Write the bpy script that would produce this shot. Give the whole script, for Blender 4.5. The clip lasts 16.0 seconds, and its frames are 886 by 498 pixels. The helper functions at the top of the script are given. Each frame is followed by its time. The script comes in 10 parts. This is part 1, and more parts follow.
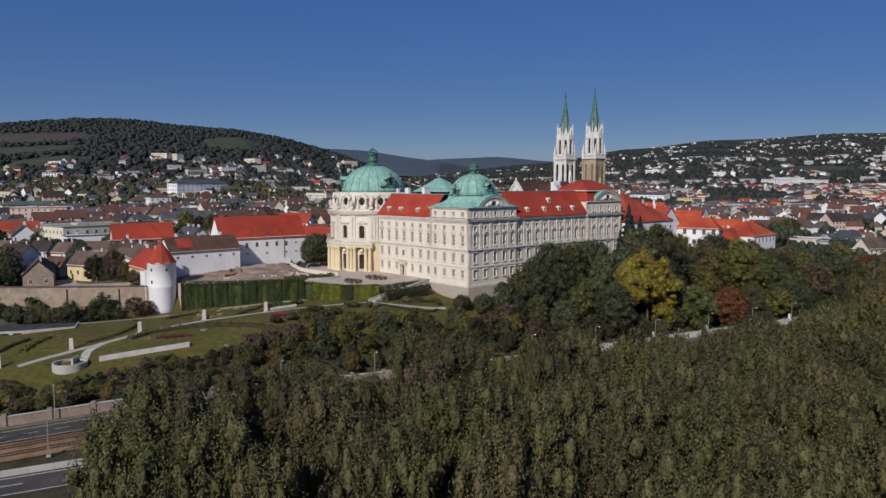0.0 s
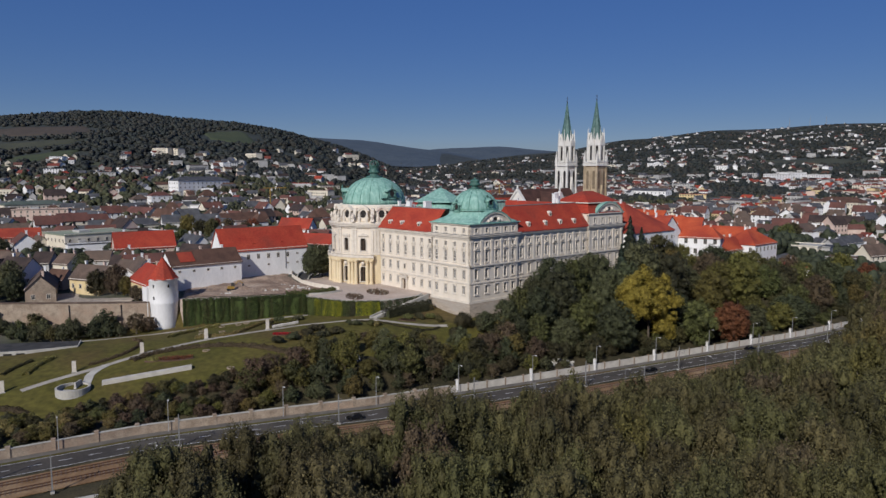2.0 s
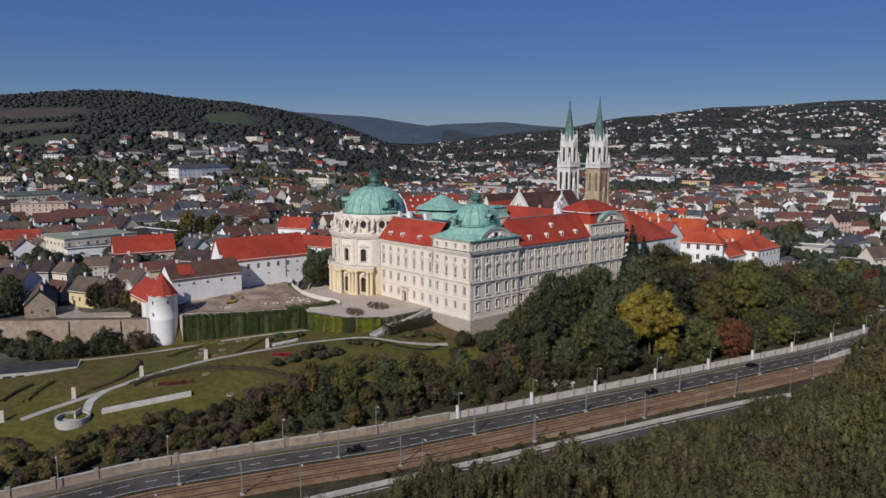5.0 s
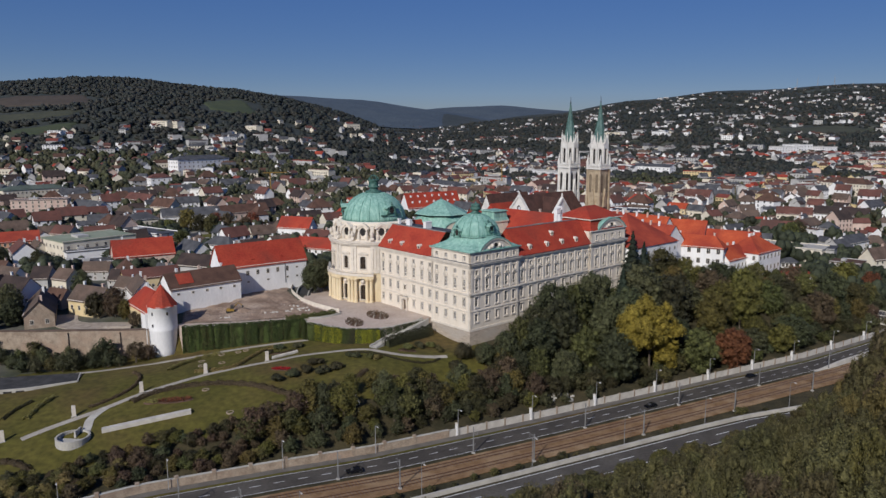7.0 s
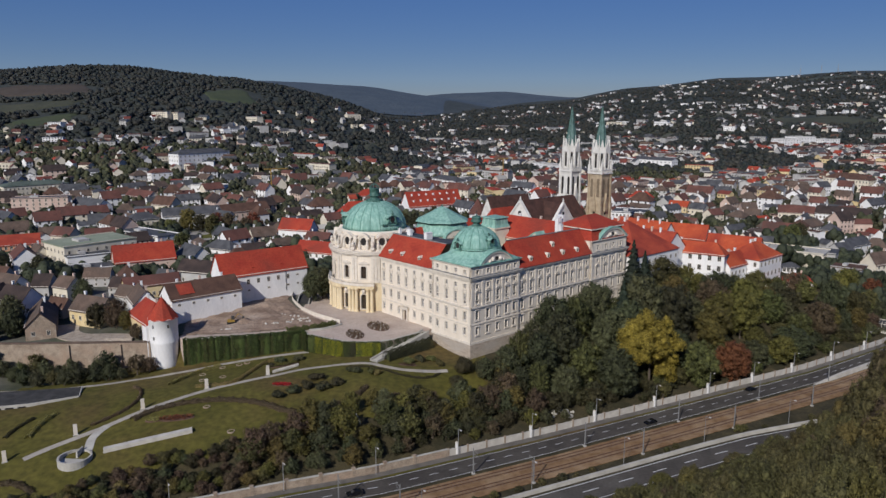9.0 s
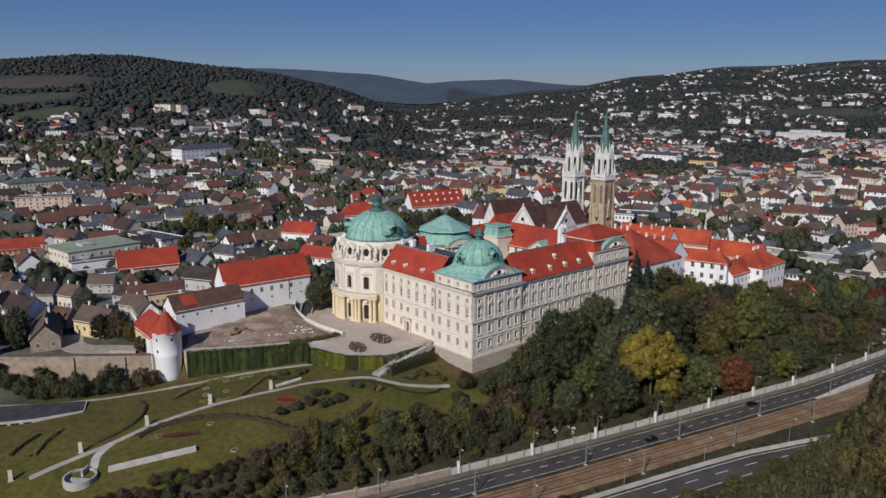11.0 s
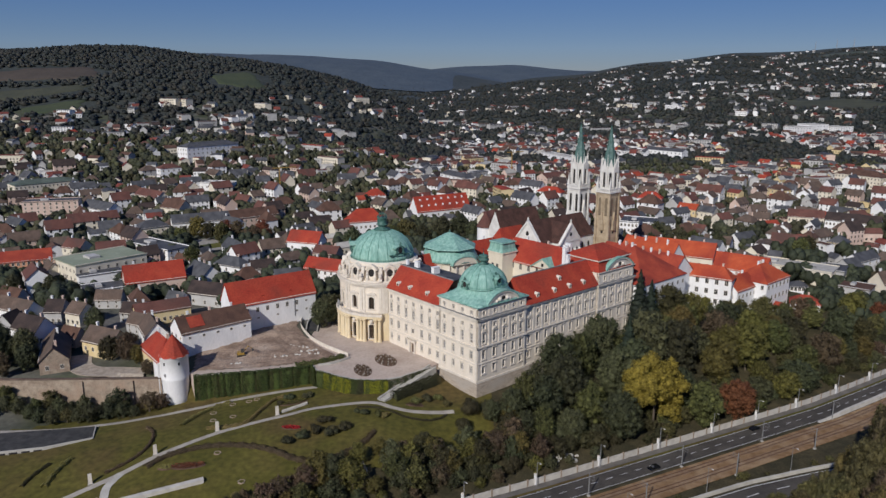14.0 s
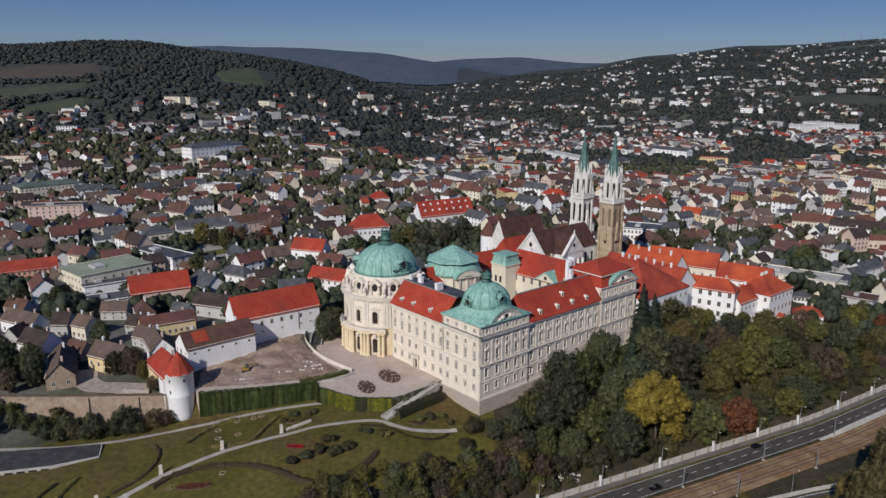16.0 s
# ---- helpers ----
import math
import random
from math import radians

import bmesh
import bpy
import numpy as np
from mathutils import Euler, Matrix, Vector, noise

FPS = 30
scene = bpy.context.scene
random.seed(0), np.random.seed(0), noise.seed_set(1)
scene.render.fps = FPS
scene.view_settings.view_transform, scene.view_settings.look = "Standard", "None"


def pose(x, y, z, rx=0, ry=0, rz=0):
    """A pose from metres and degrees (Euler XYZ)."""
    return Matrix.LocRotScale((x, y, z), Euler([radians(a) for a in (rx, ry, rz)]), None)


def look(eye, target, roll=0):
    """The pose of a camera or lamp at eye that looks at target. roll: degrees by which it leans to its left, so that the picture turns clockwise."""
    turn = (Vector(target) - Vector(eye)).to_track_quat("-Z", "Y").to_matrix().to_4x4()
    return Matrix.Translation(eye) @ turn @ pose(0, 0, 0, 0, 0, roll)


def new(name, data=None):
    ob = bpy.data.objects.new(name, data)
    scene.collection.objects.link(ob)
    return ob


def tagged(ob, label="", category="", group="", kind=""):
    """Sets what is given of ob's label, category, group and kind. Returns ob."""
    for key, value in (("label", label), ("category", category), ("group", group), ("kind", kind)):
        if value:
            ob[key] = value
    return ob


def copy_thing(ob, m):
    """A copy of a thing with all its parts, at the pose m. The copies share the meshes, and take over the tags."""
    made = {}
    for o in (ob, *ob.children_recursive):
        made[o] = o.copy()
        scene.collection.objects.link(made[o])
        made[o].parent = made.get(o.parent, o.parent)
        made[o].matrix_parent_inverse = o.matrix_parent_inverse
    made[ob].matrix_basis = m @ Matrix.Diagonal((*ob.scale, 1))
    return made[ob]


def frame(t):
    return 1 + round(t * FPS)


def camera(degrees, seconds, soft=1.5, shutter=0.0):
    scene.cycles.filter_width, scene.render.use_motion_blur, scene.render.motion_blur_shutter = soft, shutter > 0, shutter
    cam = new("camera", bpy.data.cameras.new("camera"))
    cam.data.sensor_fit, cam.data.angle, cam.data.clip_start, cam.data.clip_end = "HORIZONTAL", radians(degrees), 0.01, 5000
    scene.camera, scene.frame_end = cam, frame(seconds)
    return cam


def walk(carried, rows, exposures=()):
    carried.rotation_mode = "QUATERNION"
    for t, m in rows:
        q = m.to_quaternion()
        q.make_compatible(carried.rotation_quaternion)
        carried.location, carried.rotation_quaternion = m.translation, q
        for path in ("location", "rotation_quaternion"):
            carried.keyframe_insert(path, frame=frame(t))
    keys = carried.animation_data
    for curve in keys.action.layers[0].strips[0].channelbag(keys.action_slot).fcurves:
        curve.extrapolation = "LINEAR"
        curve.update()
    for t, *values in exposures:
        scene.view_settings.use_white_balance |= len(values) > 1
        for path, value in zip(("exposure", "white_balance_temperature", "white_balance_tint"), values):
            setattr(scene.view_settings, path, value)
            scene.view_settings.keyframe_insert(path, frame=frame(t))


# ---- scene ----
cam = camera(62.4, 16.0)
PATH = [
    (0, (-0.004, -0.014, 44.987), (-0.004, 1.978, 44.806), 0.0),
    (0.5, (0.001, -0.023, 47.508), (-0.001, 1.968, 47.317), -0.0),
    (1, (0.032, 0.187, 50.024), (0.03, 2.177, 49.825), -0.1),
    (1.5, (0.064, 0.427, 52.488), (0.06, 2.416, 52.282), -0.0),
    (2, (0.081, 0.731, 54.961), (0.077, 2.72, 54.748), -0.0),
    (2.5, (0.133, 1.224, 57.434), (0.128, 3.212, 57.211), -0.0),
    (3, (0.2, 1.734, 59.879), (0.194, 3.72, 59.644), -0.0),
    (3.5, (0.283, 2.343, 62.306), (0.277, 4.328, 62.06), -0.0),
    (4, (0.358, 3.061, 64.745), (0.351, 5.045, 64.486), -0.0),
    (6.5, (0.817, 6.331, 77.172), (0.806, 8.305, 76.853), 0.1),
    (7, (0.928, 6.837, 79.612), (0.917, 8.809, 79.281), 0.0),
    (7.5, (1.01, 7.325, 82.084), (0.998, 9.295, 81.743), 0.0),
    (8, (1.016, 7.806, 84.385), (1.004, 9.775, 84.035), 0.1),
    (8.5, (1.075, 8.356, 86.998), (1.06, 10.323, 86.637), 0.1),
    (9, (1.077, 8.89, 89.427), (1.063, 10.855, 89.056), 0.1),
    (11.5, (1.321, 10.705, 101.64), (1.296, 12.661, 101.226), 0.2),
    (12, (1.371, 11.04, 104.07), (1.345, 12.994, 103.649), 0.1),
    (12.5, (1.386, 11.407, 106.525), (1.357, 13.36, 106.095), 0.2),
    (13, (1.365, 11.727, 108.987), (1.333, 13.679, 108.551), 0.2),
    (13.5, (1.383, 12.102, 111.439), (1.349, 14.052, 110.997), 0.2),
    (14, (1.444, 12.526, 113.867), (1.407, 14.474, 113.418), 0.2),
    (14.5, (1.491, 12.932, 116.308), (1.451, 14.879, 115.853), 0.2),
    (15, (1.51, 13.282, 118.737), (1.468, 15.228, 118.278), 0.2),
    (15.5, (1.648, 13.533, 121.207), (1.602, 15.477, 120.741), 0.2),
    (16, (1.685, 13.845, 123.597), (1.637, 15.787, 123.125), 0.2),
]
walk(cam, [(t, look(eye, target, roll)) for t, eye, target, roll in PATH], exposures=((0.0, 0.0, 6050, 12), (16.0, 0.0, 6050, 12)))

# ---- daylight ----
SUN_EL, SUN_AZ = 33.0, 245.0          # degrees; azimuth counted from +x, towards which the sun stands
world = bpy.data.worlds.new("sky")
scene.world = world
world.use_nodes = True
wn = world.node_tree.nodes
sky = wn.new("ShaderNodeTexSky")
sky.sky_type, sky.sun_disc = "NISHITA", False
sky.sun_elevation, sky.sun_rotation = radians(SUN_EL), radians(90 - SUN_AZ)
sky.air_density, sky.dust_density, sky.ozone_density, sky.altitude = 0.9, 0.0, 4.0, 0.0
deep = wn.new("ShaderNodeHueSaturation")
deep.inputs["Saturation"].default_value = 1.12
tint = wn.new("ShaderNodeMix")
tint.data_type, tint.blend_type = "RGBA", "MULTIPLY"
tint.inputs[0].default_value, tint.inputs[7].default_value = 1.0, (0.83, 0.875, 1.16, 1)
hsv, rgb, lift, level = wn.new("ShaderNodeSeparateColor"), wn.new("ShaderNodeCombineColor"), wn.new("ShaderNodeMath"), wn.new("ShaderNodeMath")
hsv.mode = rgb.mode = "HSV"
lift.operation, lift.inputs[1].default_value = "POWER", 0.42
level.operation, level.inputs[1].default_value = "MULTIPLY", 3.2
world.node_tree.links.new(sky.outputs[0], hsv.inputs[0])
world.node_tree.links.new(hsv.outputs[0], rgb.inputs[0])
world.node_tree.links.new(hsv.outputs[1], rgb.inputs[1])
world.node_tree.links.new(hsv.outputs[2], lift.inputs[0])
world.node_tree.links.new(lift.outputs[0], level.inputs[0])
world.node_tree.links.new(level.outputs[0], rgb.inputs[2])
world.node_tree.links.new(rgb.outputs[0], deep.inputs["Color"])
world.node_tree.links.new(deep.outputs[0], tint.inputs[6])
world.node_tree.links.new(tint.outputs[2], wn["Background"].inputs[0])
wn["Background"].inputs[1].default_value = 0.0395
sun_dir = Vector((math.cos(radians(SUN_AZ)) * math.cos(radians(SUN_EL)), math.sin(radians(SUN_AZ)) * math.cos(radians(SUN_EL)), math.sin(radians(SUN_EL))))
sun = new("sun", bpy.data.lights.new("sun", "SUN"))
sun.data.energy, sun.data.angle, sun.data.color = 3.9, radians(0.53), (1.0, 0.93, 0.82)
sun.matrix_world = look(sun_dir * 300, (0, 0, 0))
scene.view_settings.exposure = 0.0


# ---- materials ----
def material(name, rough=0.8, metal=0.0, spec=0.3):
    m = bpy.data.materials.new(name)
    m.use_nodes = True
    b = m.node_tree.nodes["Principled BSDF"]
    b.inputs["Roughness"].default_value, b.inputs["Metallic"].default_value = rough, metal
    b.inputs["Specular IOR Level"].default_value = spec
    return m, m.node_tree.nodes, m.node_tree.links, b


def mixed(name, a, b2, scale, fine=0.0, rough=0.8, bump=0.0, metal=0.0, spec=0.3, per=None, stretch=(1, 1, 1), detail=6, third=None, third_scale=0.05):
    """Two colours by noise in metres, finer grain, a third colour in large patches, brightness per object or island, and bump."""
    m, n, l, bs = material(name, rough, metal, spec)
    geo = n.new("ShaderNodeNewGeometry")
    mp = n.new("ShaderNodeMapping")
    mp.inputs["Scale"].default_value = stretch
    l.new(geo.outputs["Position"], mp.inputs[0])
    t1 = n.new("ShaderNodeTexNoise")
    t1.inputs["Scale"].default_value, t1.inputs["Detail"].default_value = scale, detail
    l.new(mp.outputs[0], t1.inputs["Vector"])
    r1 = n.new("ShaderNodeValToRGB")
    r1.color_ramp.elements[0].position, r1.color_ramp.elements[1].position = 0.35, 0.65
    r1.color_ramp.elements[0].color, r1.color_ramp.elements[1].color = (*a, 1), (*b2, 1)
    l.new(t1.outputs[0], r1.inputs[0])
    col = r1.outputs[0]
    if third:
        t3 = n.new("ShaderNodeTexNoise")
        t3.inputs["Scale"].default_value, t3.inputs["Detail"].default_value = third_scale, 4
        l.new(mp.outputs[0], t3.inputs["Vector"])
        r3 = n.new("ShaderNodeMapRange")
        r3.inputs[1].default_value, r3.inputs[2].default_value = 0.48, 0.66
        l.new(t3.outputs[0], r3.inputs[0])
        mx = n.new("ShaderNodeMix")
        mx.data_type = "RGBA"
        mx.inputs[7].default_value = (*third, 1)
        l.new(r3.outputs[0], mx.inputs[0])
        l.new(col, mx.inputs[6])
        col = mx.outputs[2]
    if fine or per:
        hs = n.new("ShaderNodeHueSaturation")
        l.new(col, hs.inputs["Color"])
        src = None
        if fine:
            t2 = n.new("ShaderNodeTexNoise")
            t2.inputs["Scale"].default_value, t2.inputs["Detail"].default_value = scale * 9, 3
            l.new(mp.outputs[0], t2.inputs["Vector"])
            r2 = n.new("ShaderNodeMapRange")
            r2.inputs[3].default_value, r2.inputs[4].default_value = 1 - fine, 1 + fine
            r2.inputs[1].default_value, r2.inputs[2].default_value = 0.3, 0.7
            l.new(t2.outputs[0], r2.inputs[0])
            src = r2.outputs[0]
        if per:
            amount, kind, hue = per
            if kind == "island":
                rnd = geo.outputs["Random Per Island"]
            else:
                oi = n.new("ShaderNodeObjectInfo")
                rnd = oi.outputs["Random"]
            r4 = n.new("ShaderNodeMapRange")
            r4.inputs[3].default_value, r4.inputs[4].default_value = 1 - amount, 1 + amount
            l.new(rnd, r4.inputs[0])
            if src:
                mm = n.new("ShaderNodeMath")
                mm.operation = "MULTIPLY"
                l.new(src, mm.inputs[0])
                l.new(r4.outputs[0], mm.inputs[1])
                src = mm.outputs[0]
            else:
                src = r4.outputs[0]
            if hue:
                fr = n.new("ShaderNodeMath")
                fr.operation, fr.inputs[1].default_value = "MULTIPLY", 7.31
                l.new(rnd, fr.inputs[0])
                fc = n.new("ShaderNodeMath")
                fc.operation = "FRACT"
                l.new(fr.outputs[0], fc.inputs[0])
                r5 = n.new("ShaderNodeMapRange")
                r5.inputs[3].default_value, r5.inputs[4].default_value = 0.5 - hue, 0.5 + hue
                l.new(fc.outputs[0], r5.inputs[0])
                l.new(r5.outputs[0], hs.inputs["Hue"])
        l.new(src, hs.inputs["Value"])
        col = hs.outputs[0]
    l.new(col, bs.inputs["Base Color"])
    if bump:
        bp = n.new("ShaderNodeBump")
        bp.inputs["Strength"].default_value, bp.inputs["Distance"].default_value = min(1.0, bump), bump
        l.new(t1.outputs[0], bp.inputs["Height"])
        l.new(bp.outputs[0], bs.inputs["Normal"])
    return m


def leaf_material(name, a, b2, hue=0.02, amount=0.35, grain=2.6, relief=0.9, mottle=0.4):
    """Foliage: colour by leaf clump and by tree, with some light passing through."""
    m, n, l, bs = material(name, 0.65, 0.0, 0.4)
    geo = n.new("ShaderNodeNewGeometry")
    oi = n.new("ShaderNodeObjectInfo")
    r1 = n.new("ShaderNodeValToRGB")
    r1.color_ramp.elements[0].color, r1.color_ramp.elements[1].color = (*(c * 0.75 for c in a), 1), (*(c * 1.22 for c in b2), 1)
    l.new(geo.outputs["Random Per Island"], r1.inputs[0])
    hs = n.new("ShaderNodeHueSaturation")
    l.new(r1.outputs[0], hs.inputs["Color"])
    v = n.new("ShaderNodeMapRange")
    v.inputs[3].default_value, v.inputs[4].default_value = 1 - amount, 1 + amount
    l.new(oi.outputs["Random"], v.inputs[0])
    nz = n.new("ShaderNodeTexNoise")
    nz.inputs["Scale"].default_value, nz.inputs["Detail"].default_value, nz.inputs["Roughness"].default_value = grain, 3, 0.7
    l.new(geo.outputs["Position"], nz.inputs["Vector"])
    nr = n.new("ShaderNodeMapRange")
    nr.inputs[1].default_value, nr.inputs[2].default_value, nr.inputs[3].default_value, nr.inputs[4].default_value = 0.32, 0.68, 1 - mottle, 1 + mottle
    l.new(nz.outputs[0], nr.inputs[0])
    vm = n.new("ShaderNodeMath")
    vm.operation = "MULTIPLY"
    l.new(v.outputs[0], vm.inputs[0])
    l.new(nr.outputs[0], vm.inputs[1])
    l.new(vm.outputs[0], hs.inputs["Value"])
    bp = n.new("ShaderNodeBump")
    bp.inputs["Strength"].default_value, bp.inputs["Distance"].default_value = relief, 0.9 / grain
    l.new(nz.outputs[0], bp.inputs["Height"])
    l.new(bp.outputs[0], bs.inputs["Normal"])
    k = n.new("ShaderNodeMath")
    k.operation, k.inputs[1].default_value = "MULTIPLY", 5.7
    l.new(oi.outputs["Random"], k.inputs[0])
    fc = n.new("ShaderNodeMath")
    fc.operation = "FRACT"
    l.new(k.outputs[0], fc.inputs[0])
    h = n.new("ShaderNodeMapRange")
    h.inputs[3].default_value, h.inputs[4].default_value = 0.5 - hue, 0.5 + hue
    l.new(fc.outputs[0], h.inputs[0])
    l.new(h.outputs[0], hs.inputs["Hue"])
    l.new(hs.outputs[0], bs.inputs["Base Color"])
    tr = n.new("ShaderNodeBsdfTranslucent")
    l.new(hs.outputs[0], tr.inputs[0])
    mx = n.new("ShaderNodeMixShader")
    mx.inputs[0].default_value = 0.30
    l.new(bs.outputs[0], mx.inputs[1])
    l.new(tr.outputs[0], mx.inputs[2])
    l.new(mx.outputs[0], n["Material Output"].inputs[0])
    return m


M = {}
M["plaster"] = mixed("cream_plaster", (0.675, 0.60, 0.49), (0.745, 0.67, 0.56), 0.25, 0.05, 0.9, 0.02, stretch=(1, 1, 0.35))
M["ochre"] = mixed("ochre_plaster", (0.64, 0.52, 0.32), (0.71, 0.60, 0.40), 0.3, 0.05, 0.9, 0.02, stretch=(1, 1, 0.4))
M["trim"] = mixed("limestone_trim", (0.60, 0.54, 0.45), (0.69, 0.63, 0.54), 0.6, 0.08, 0.85, 0.02)
M["grey_trim"] = mixed("grey_sheet_metal", (0.17, 0.17, 0.17), (0.25, 0.25, 0.24), 0.5, 0.06, 0.6, 0.0)
M["plinth"] = mixed("plinth_stone", (0.27, 0.225, 0.175), (0.40, 0.34, 0.27), 1.1, 0.22, 0.9, 0.06, stretch=(0.5, 0.5, 1.6), third=(0.34, 0.30, 0.25), third_scale=0.2)
M["copper"] = mixed("green_copper", (0.185, 0.36, 0.295), (0.315, 0.50, 0.42), 1.1, 0.14, 0.6, 0.03, stretch=(1, 1, 0.11), third=(0.16, 0.31, 0.255), third_scale=0.75)
M["copper_rib"] = mixed("copper_seams", (0.09, 0.21, 0.17), (0.20, 0.38, 0.31), 0.6, 0.15, 0.6, 0.02)
M["copper_dark"] = mixed("dark_copper", (0.03, 0.08, 0.065), (0.08, 0.17, 0.14), 0.8, 0.15, 0.55, 0.02)
M["tile_red"] = mixed("red_roof_tile", (0.29, 0.036, 0.020), (0.37, 0.054, 0.026), 0.18, 0.2, 0.85, 0.03, third=(0.24, 0.040, 0.024), third_scale=0.09)
M["tile_orange"] = mixed("orange_roof_tile", (0.36, 0.058, 0.022), (0.44, 0.088, 0.033), 0.2, 0.14, 0.85, 0.03, third=(0.27, 0.042, 0.022), third_scale=0.06)
M["tile_brown"] = mixed("brown_roof_tile", (0.075, 0.042, 0.03), (0.12, 0.066, 0.046), 0.25, 0.15, 0.9, 0.03)
M["tile_dark"] = mixed("dark_roof_tile", (0.035, 0.026, 0.024), (0.06, 0.042, 0.036), 0.25, 0.15, 0.9, 0.03)
M["slate"] = mixed("grey_slate", (0.055, 0.056, 0.060), (0.095, 0.096, 0.10), 0.25, 0.12, 0.7, 0.02)
M["white"] = mixed("white_render", (0.72, 0.71, 0.69), (0.80, 0.79, 0.77), 0.2, 0.05, 0.9, 0.02, stretch=(1, 1, 0.4))
M["cream"] = mixed("cream_render", (0.62, 0.56, 0.44), (0.70, 0.64, 0.52), 0.2, 0.05, 0.9, 0.02)
M["yellow"] = mixed("yellow_render", (0.58, 0.45, 0.23), (0.65, 0.53, 0.31), 0.2, 0.05, 0.9, 0.02)
M["peach"] = mixed("peach_render", (0.60, 0.30, 0.17), (0.66, 0.36, 0.22), 0.2, 0.05, 0.9, 0.02)
M["greyw"] = mixed("grey_render", (0.38, 0.37, 0.35), (0.46, 0.45, 0.43), 0.2, 0.05, 0.9, 0.02)
M["stone"] = mixed("tower_sandstone", (0.31, 0.24, 0.155), (0.45, 0.365, 0.25), 0.3, 0.12, 0.9, 0.04)
M["limestone"] = mixed("pale_tower_limestone", (0.60, 0.58, 0.53), (0.72, 0.70, 0.65), 0.3, 0.1, 0.9, 0.04)
M["glass"] = material("window_glass", 0.25, 0.0, 0.25)[0]
M["glass"].node_tree.nodes["Principled BSDF"].inputs["Base Color"].default_value = (0.055, 0.054, 0.052, 1)
# abbey panes: lighter than the plain window glass, varied by noise
M["pale_glass"] = mixed("pale_window_glass", (0.10, 0.095, 0.085), (0.24, 0.225, 0.20), 0.45, 0.1, 0.2, spec=0.4)
M["frame"] = mixed("painted_window_frame", (0.55, 0.53, 0.50), (0.62, 0.60, 0.57), 2.0, 0.05, 0.6)
# Near-black panels stand in for the shade inside openings and small windows.
M["dark"] = mixed("dark_opening", (0.015, 0.013, 0.012), (0.03, 0.027, 0.025), 1.0, 0.0, 0.8)
M["wood"] = mixed("dark_door_wood", (0.06, 0.035, 0.02), (0.10, 0.06, 0.035), 1.5, 0.2, 0.6, stretch=(1, 1, 0.2))
M["asphalt"] = mixed("asphalt", (0.053, 0.047, 0.040), (0.077, 0.068, 0.057), 0.15, 0.15, 0.9, 0.01, third=(0.10, 0.091, 0.077), third_scale=0.06)
M["paint"] = mixed("road_paint", (0.55, 0.55, 0.53), (0.7, 0.7, 0.68), 1.0, 0.1, 0.8)
M["ballast"] = mixed("brown_ballast", (0.175, 0.100, 0.046), (0.255, 0.158, 0.080), 0.5, 0.3, 0.95, 0.05, third=(0.30, 0.205, 0.115), third_scale=0.15)
M["rail"] = mixed("rusty_rail", (0.10, 0.05, 0.03), (0.16, 0.085, 0.05), 1.0, 0.1, 0.5, metal=0.4)
M["sleeper"] = mixed("concrete_sleeper", (0.16, 0.115, 0.085), (0.23, 0.17, 0.13), 0.6, 0.1, 0.9)
M["dark_paving"] = mixed("dark_grey_paving", (0.035, 0.035, 0.034), (0.065, 0.063, 0.06), 0.4, 0.15, 0.9, 0.02)
M["concrete"] = mixed("concrete", (0.36, 0.34, 0.30), (0.46, 0.44, 0.39), 0.3, 0.1, 0.9, 0.02)
M["pale_concrete"] = mixed("pale_concrete", (0.43, 0.40, 0.35), (0.54, 0.51, 0.45), 0.4, 0.08, 0.9, 0.02)
M["rubble"] = mixed("brown_rubble_wall", (0.26, 0.19, 0.13), (0.40, 0.31, 0.23), 0.5, 0.25, 0.95, 0.06)
M["gravel"] = mixed("gravel_path", (0.315, 0.285, 0.24), (0.405, 0.37, 0.315), 0.3, 0.12, 0.95, 0.02)
M["paving"] = mixed("terrace_paving", (0.40, 0.32, 0.26), (0.50, 0.42, 0.35), 0.12, 0.1, 0.9, 0.02, third=(0.46, 0.38, 0.32), third_scale=0.05)
M["earth"] = mixed("dug_earth", (0.19, 0.132, 0.095), (0.33, 0.245, 0.178), 0.2, 0.35, 0.95, 0.3, third=(0.41, 0.325, 0.25), third_scale=0.06)
M["lawn"] = mixed("lawn_stuff", (0.085, 0.088, 0.018), (0.13, 0.115, 0.028), 0.12, 0.2, 0.95, 0.05)
M["steel"] = mixed("grey_galvanised_steel", (0.30, 0.30, 0.30), (0.40, 0.40, 0.40), 2.0, 0.1, 0.5, metal=0.3)
M["darksteel"] = mixed("dark_steel", (0.05, 0.05, 0.05), (0.08, 0.08, 0.08), 2.0, 0.1, 0.5, metal=0.3)
M["bark"] = mixed("bark", (0.07, 0.055, 0.04), (0.13, 0.105, 0.08), 2.0, 0.3, 0.95, 0.03, stretch=(1, 1, 0.25))
M["palebark"] = mixed("pale_bark", (0.16, 0.14, 0.11), (0.26, 0.23, 0.19), 2.0, 0.3, 0.95, 0.03, stretch=(1, 1, 0.25))
M["soil"] = mixed("bed_soil", (0.10, 0.06, 0.04), (0.16, 0.10, 0.07), 0.5, 0.2, 0.95, 0.05)
M["car_dark"] = material("dark_car_paint", 0.25, 0.3, 0.5)[0]
M["car_dark"].node_tree.nodes["Principled BSDF"].inputs["Base Color"].default_value = (0.012, 0.013, 0.016, 1)
M["tyre"] = mixed("rubber", (0.015, 0.015, 0.015), (0.025, 0.025, 0.025), 4.0, 0.1, 0.9)
M["digger"] = mixed("yellow_machine_paint", (0.26, 0.16, 0.03), (0.32, 0.20, 0.045), 1.0, 0.1, 0.5)
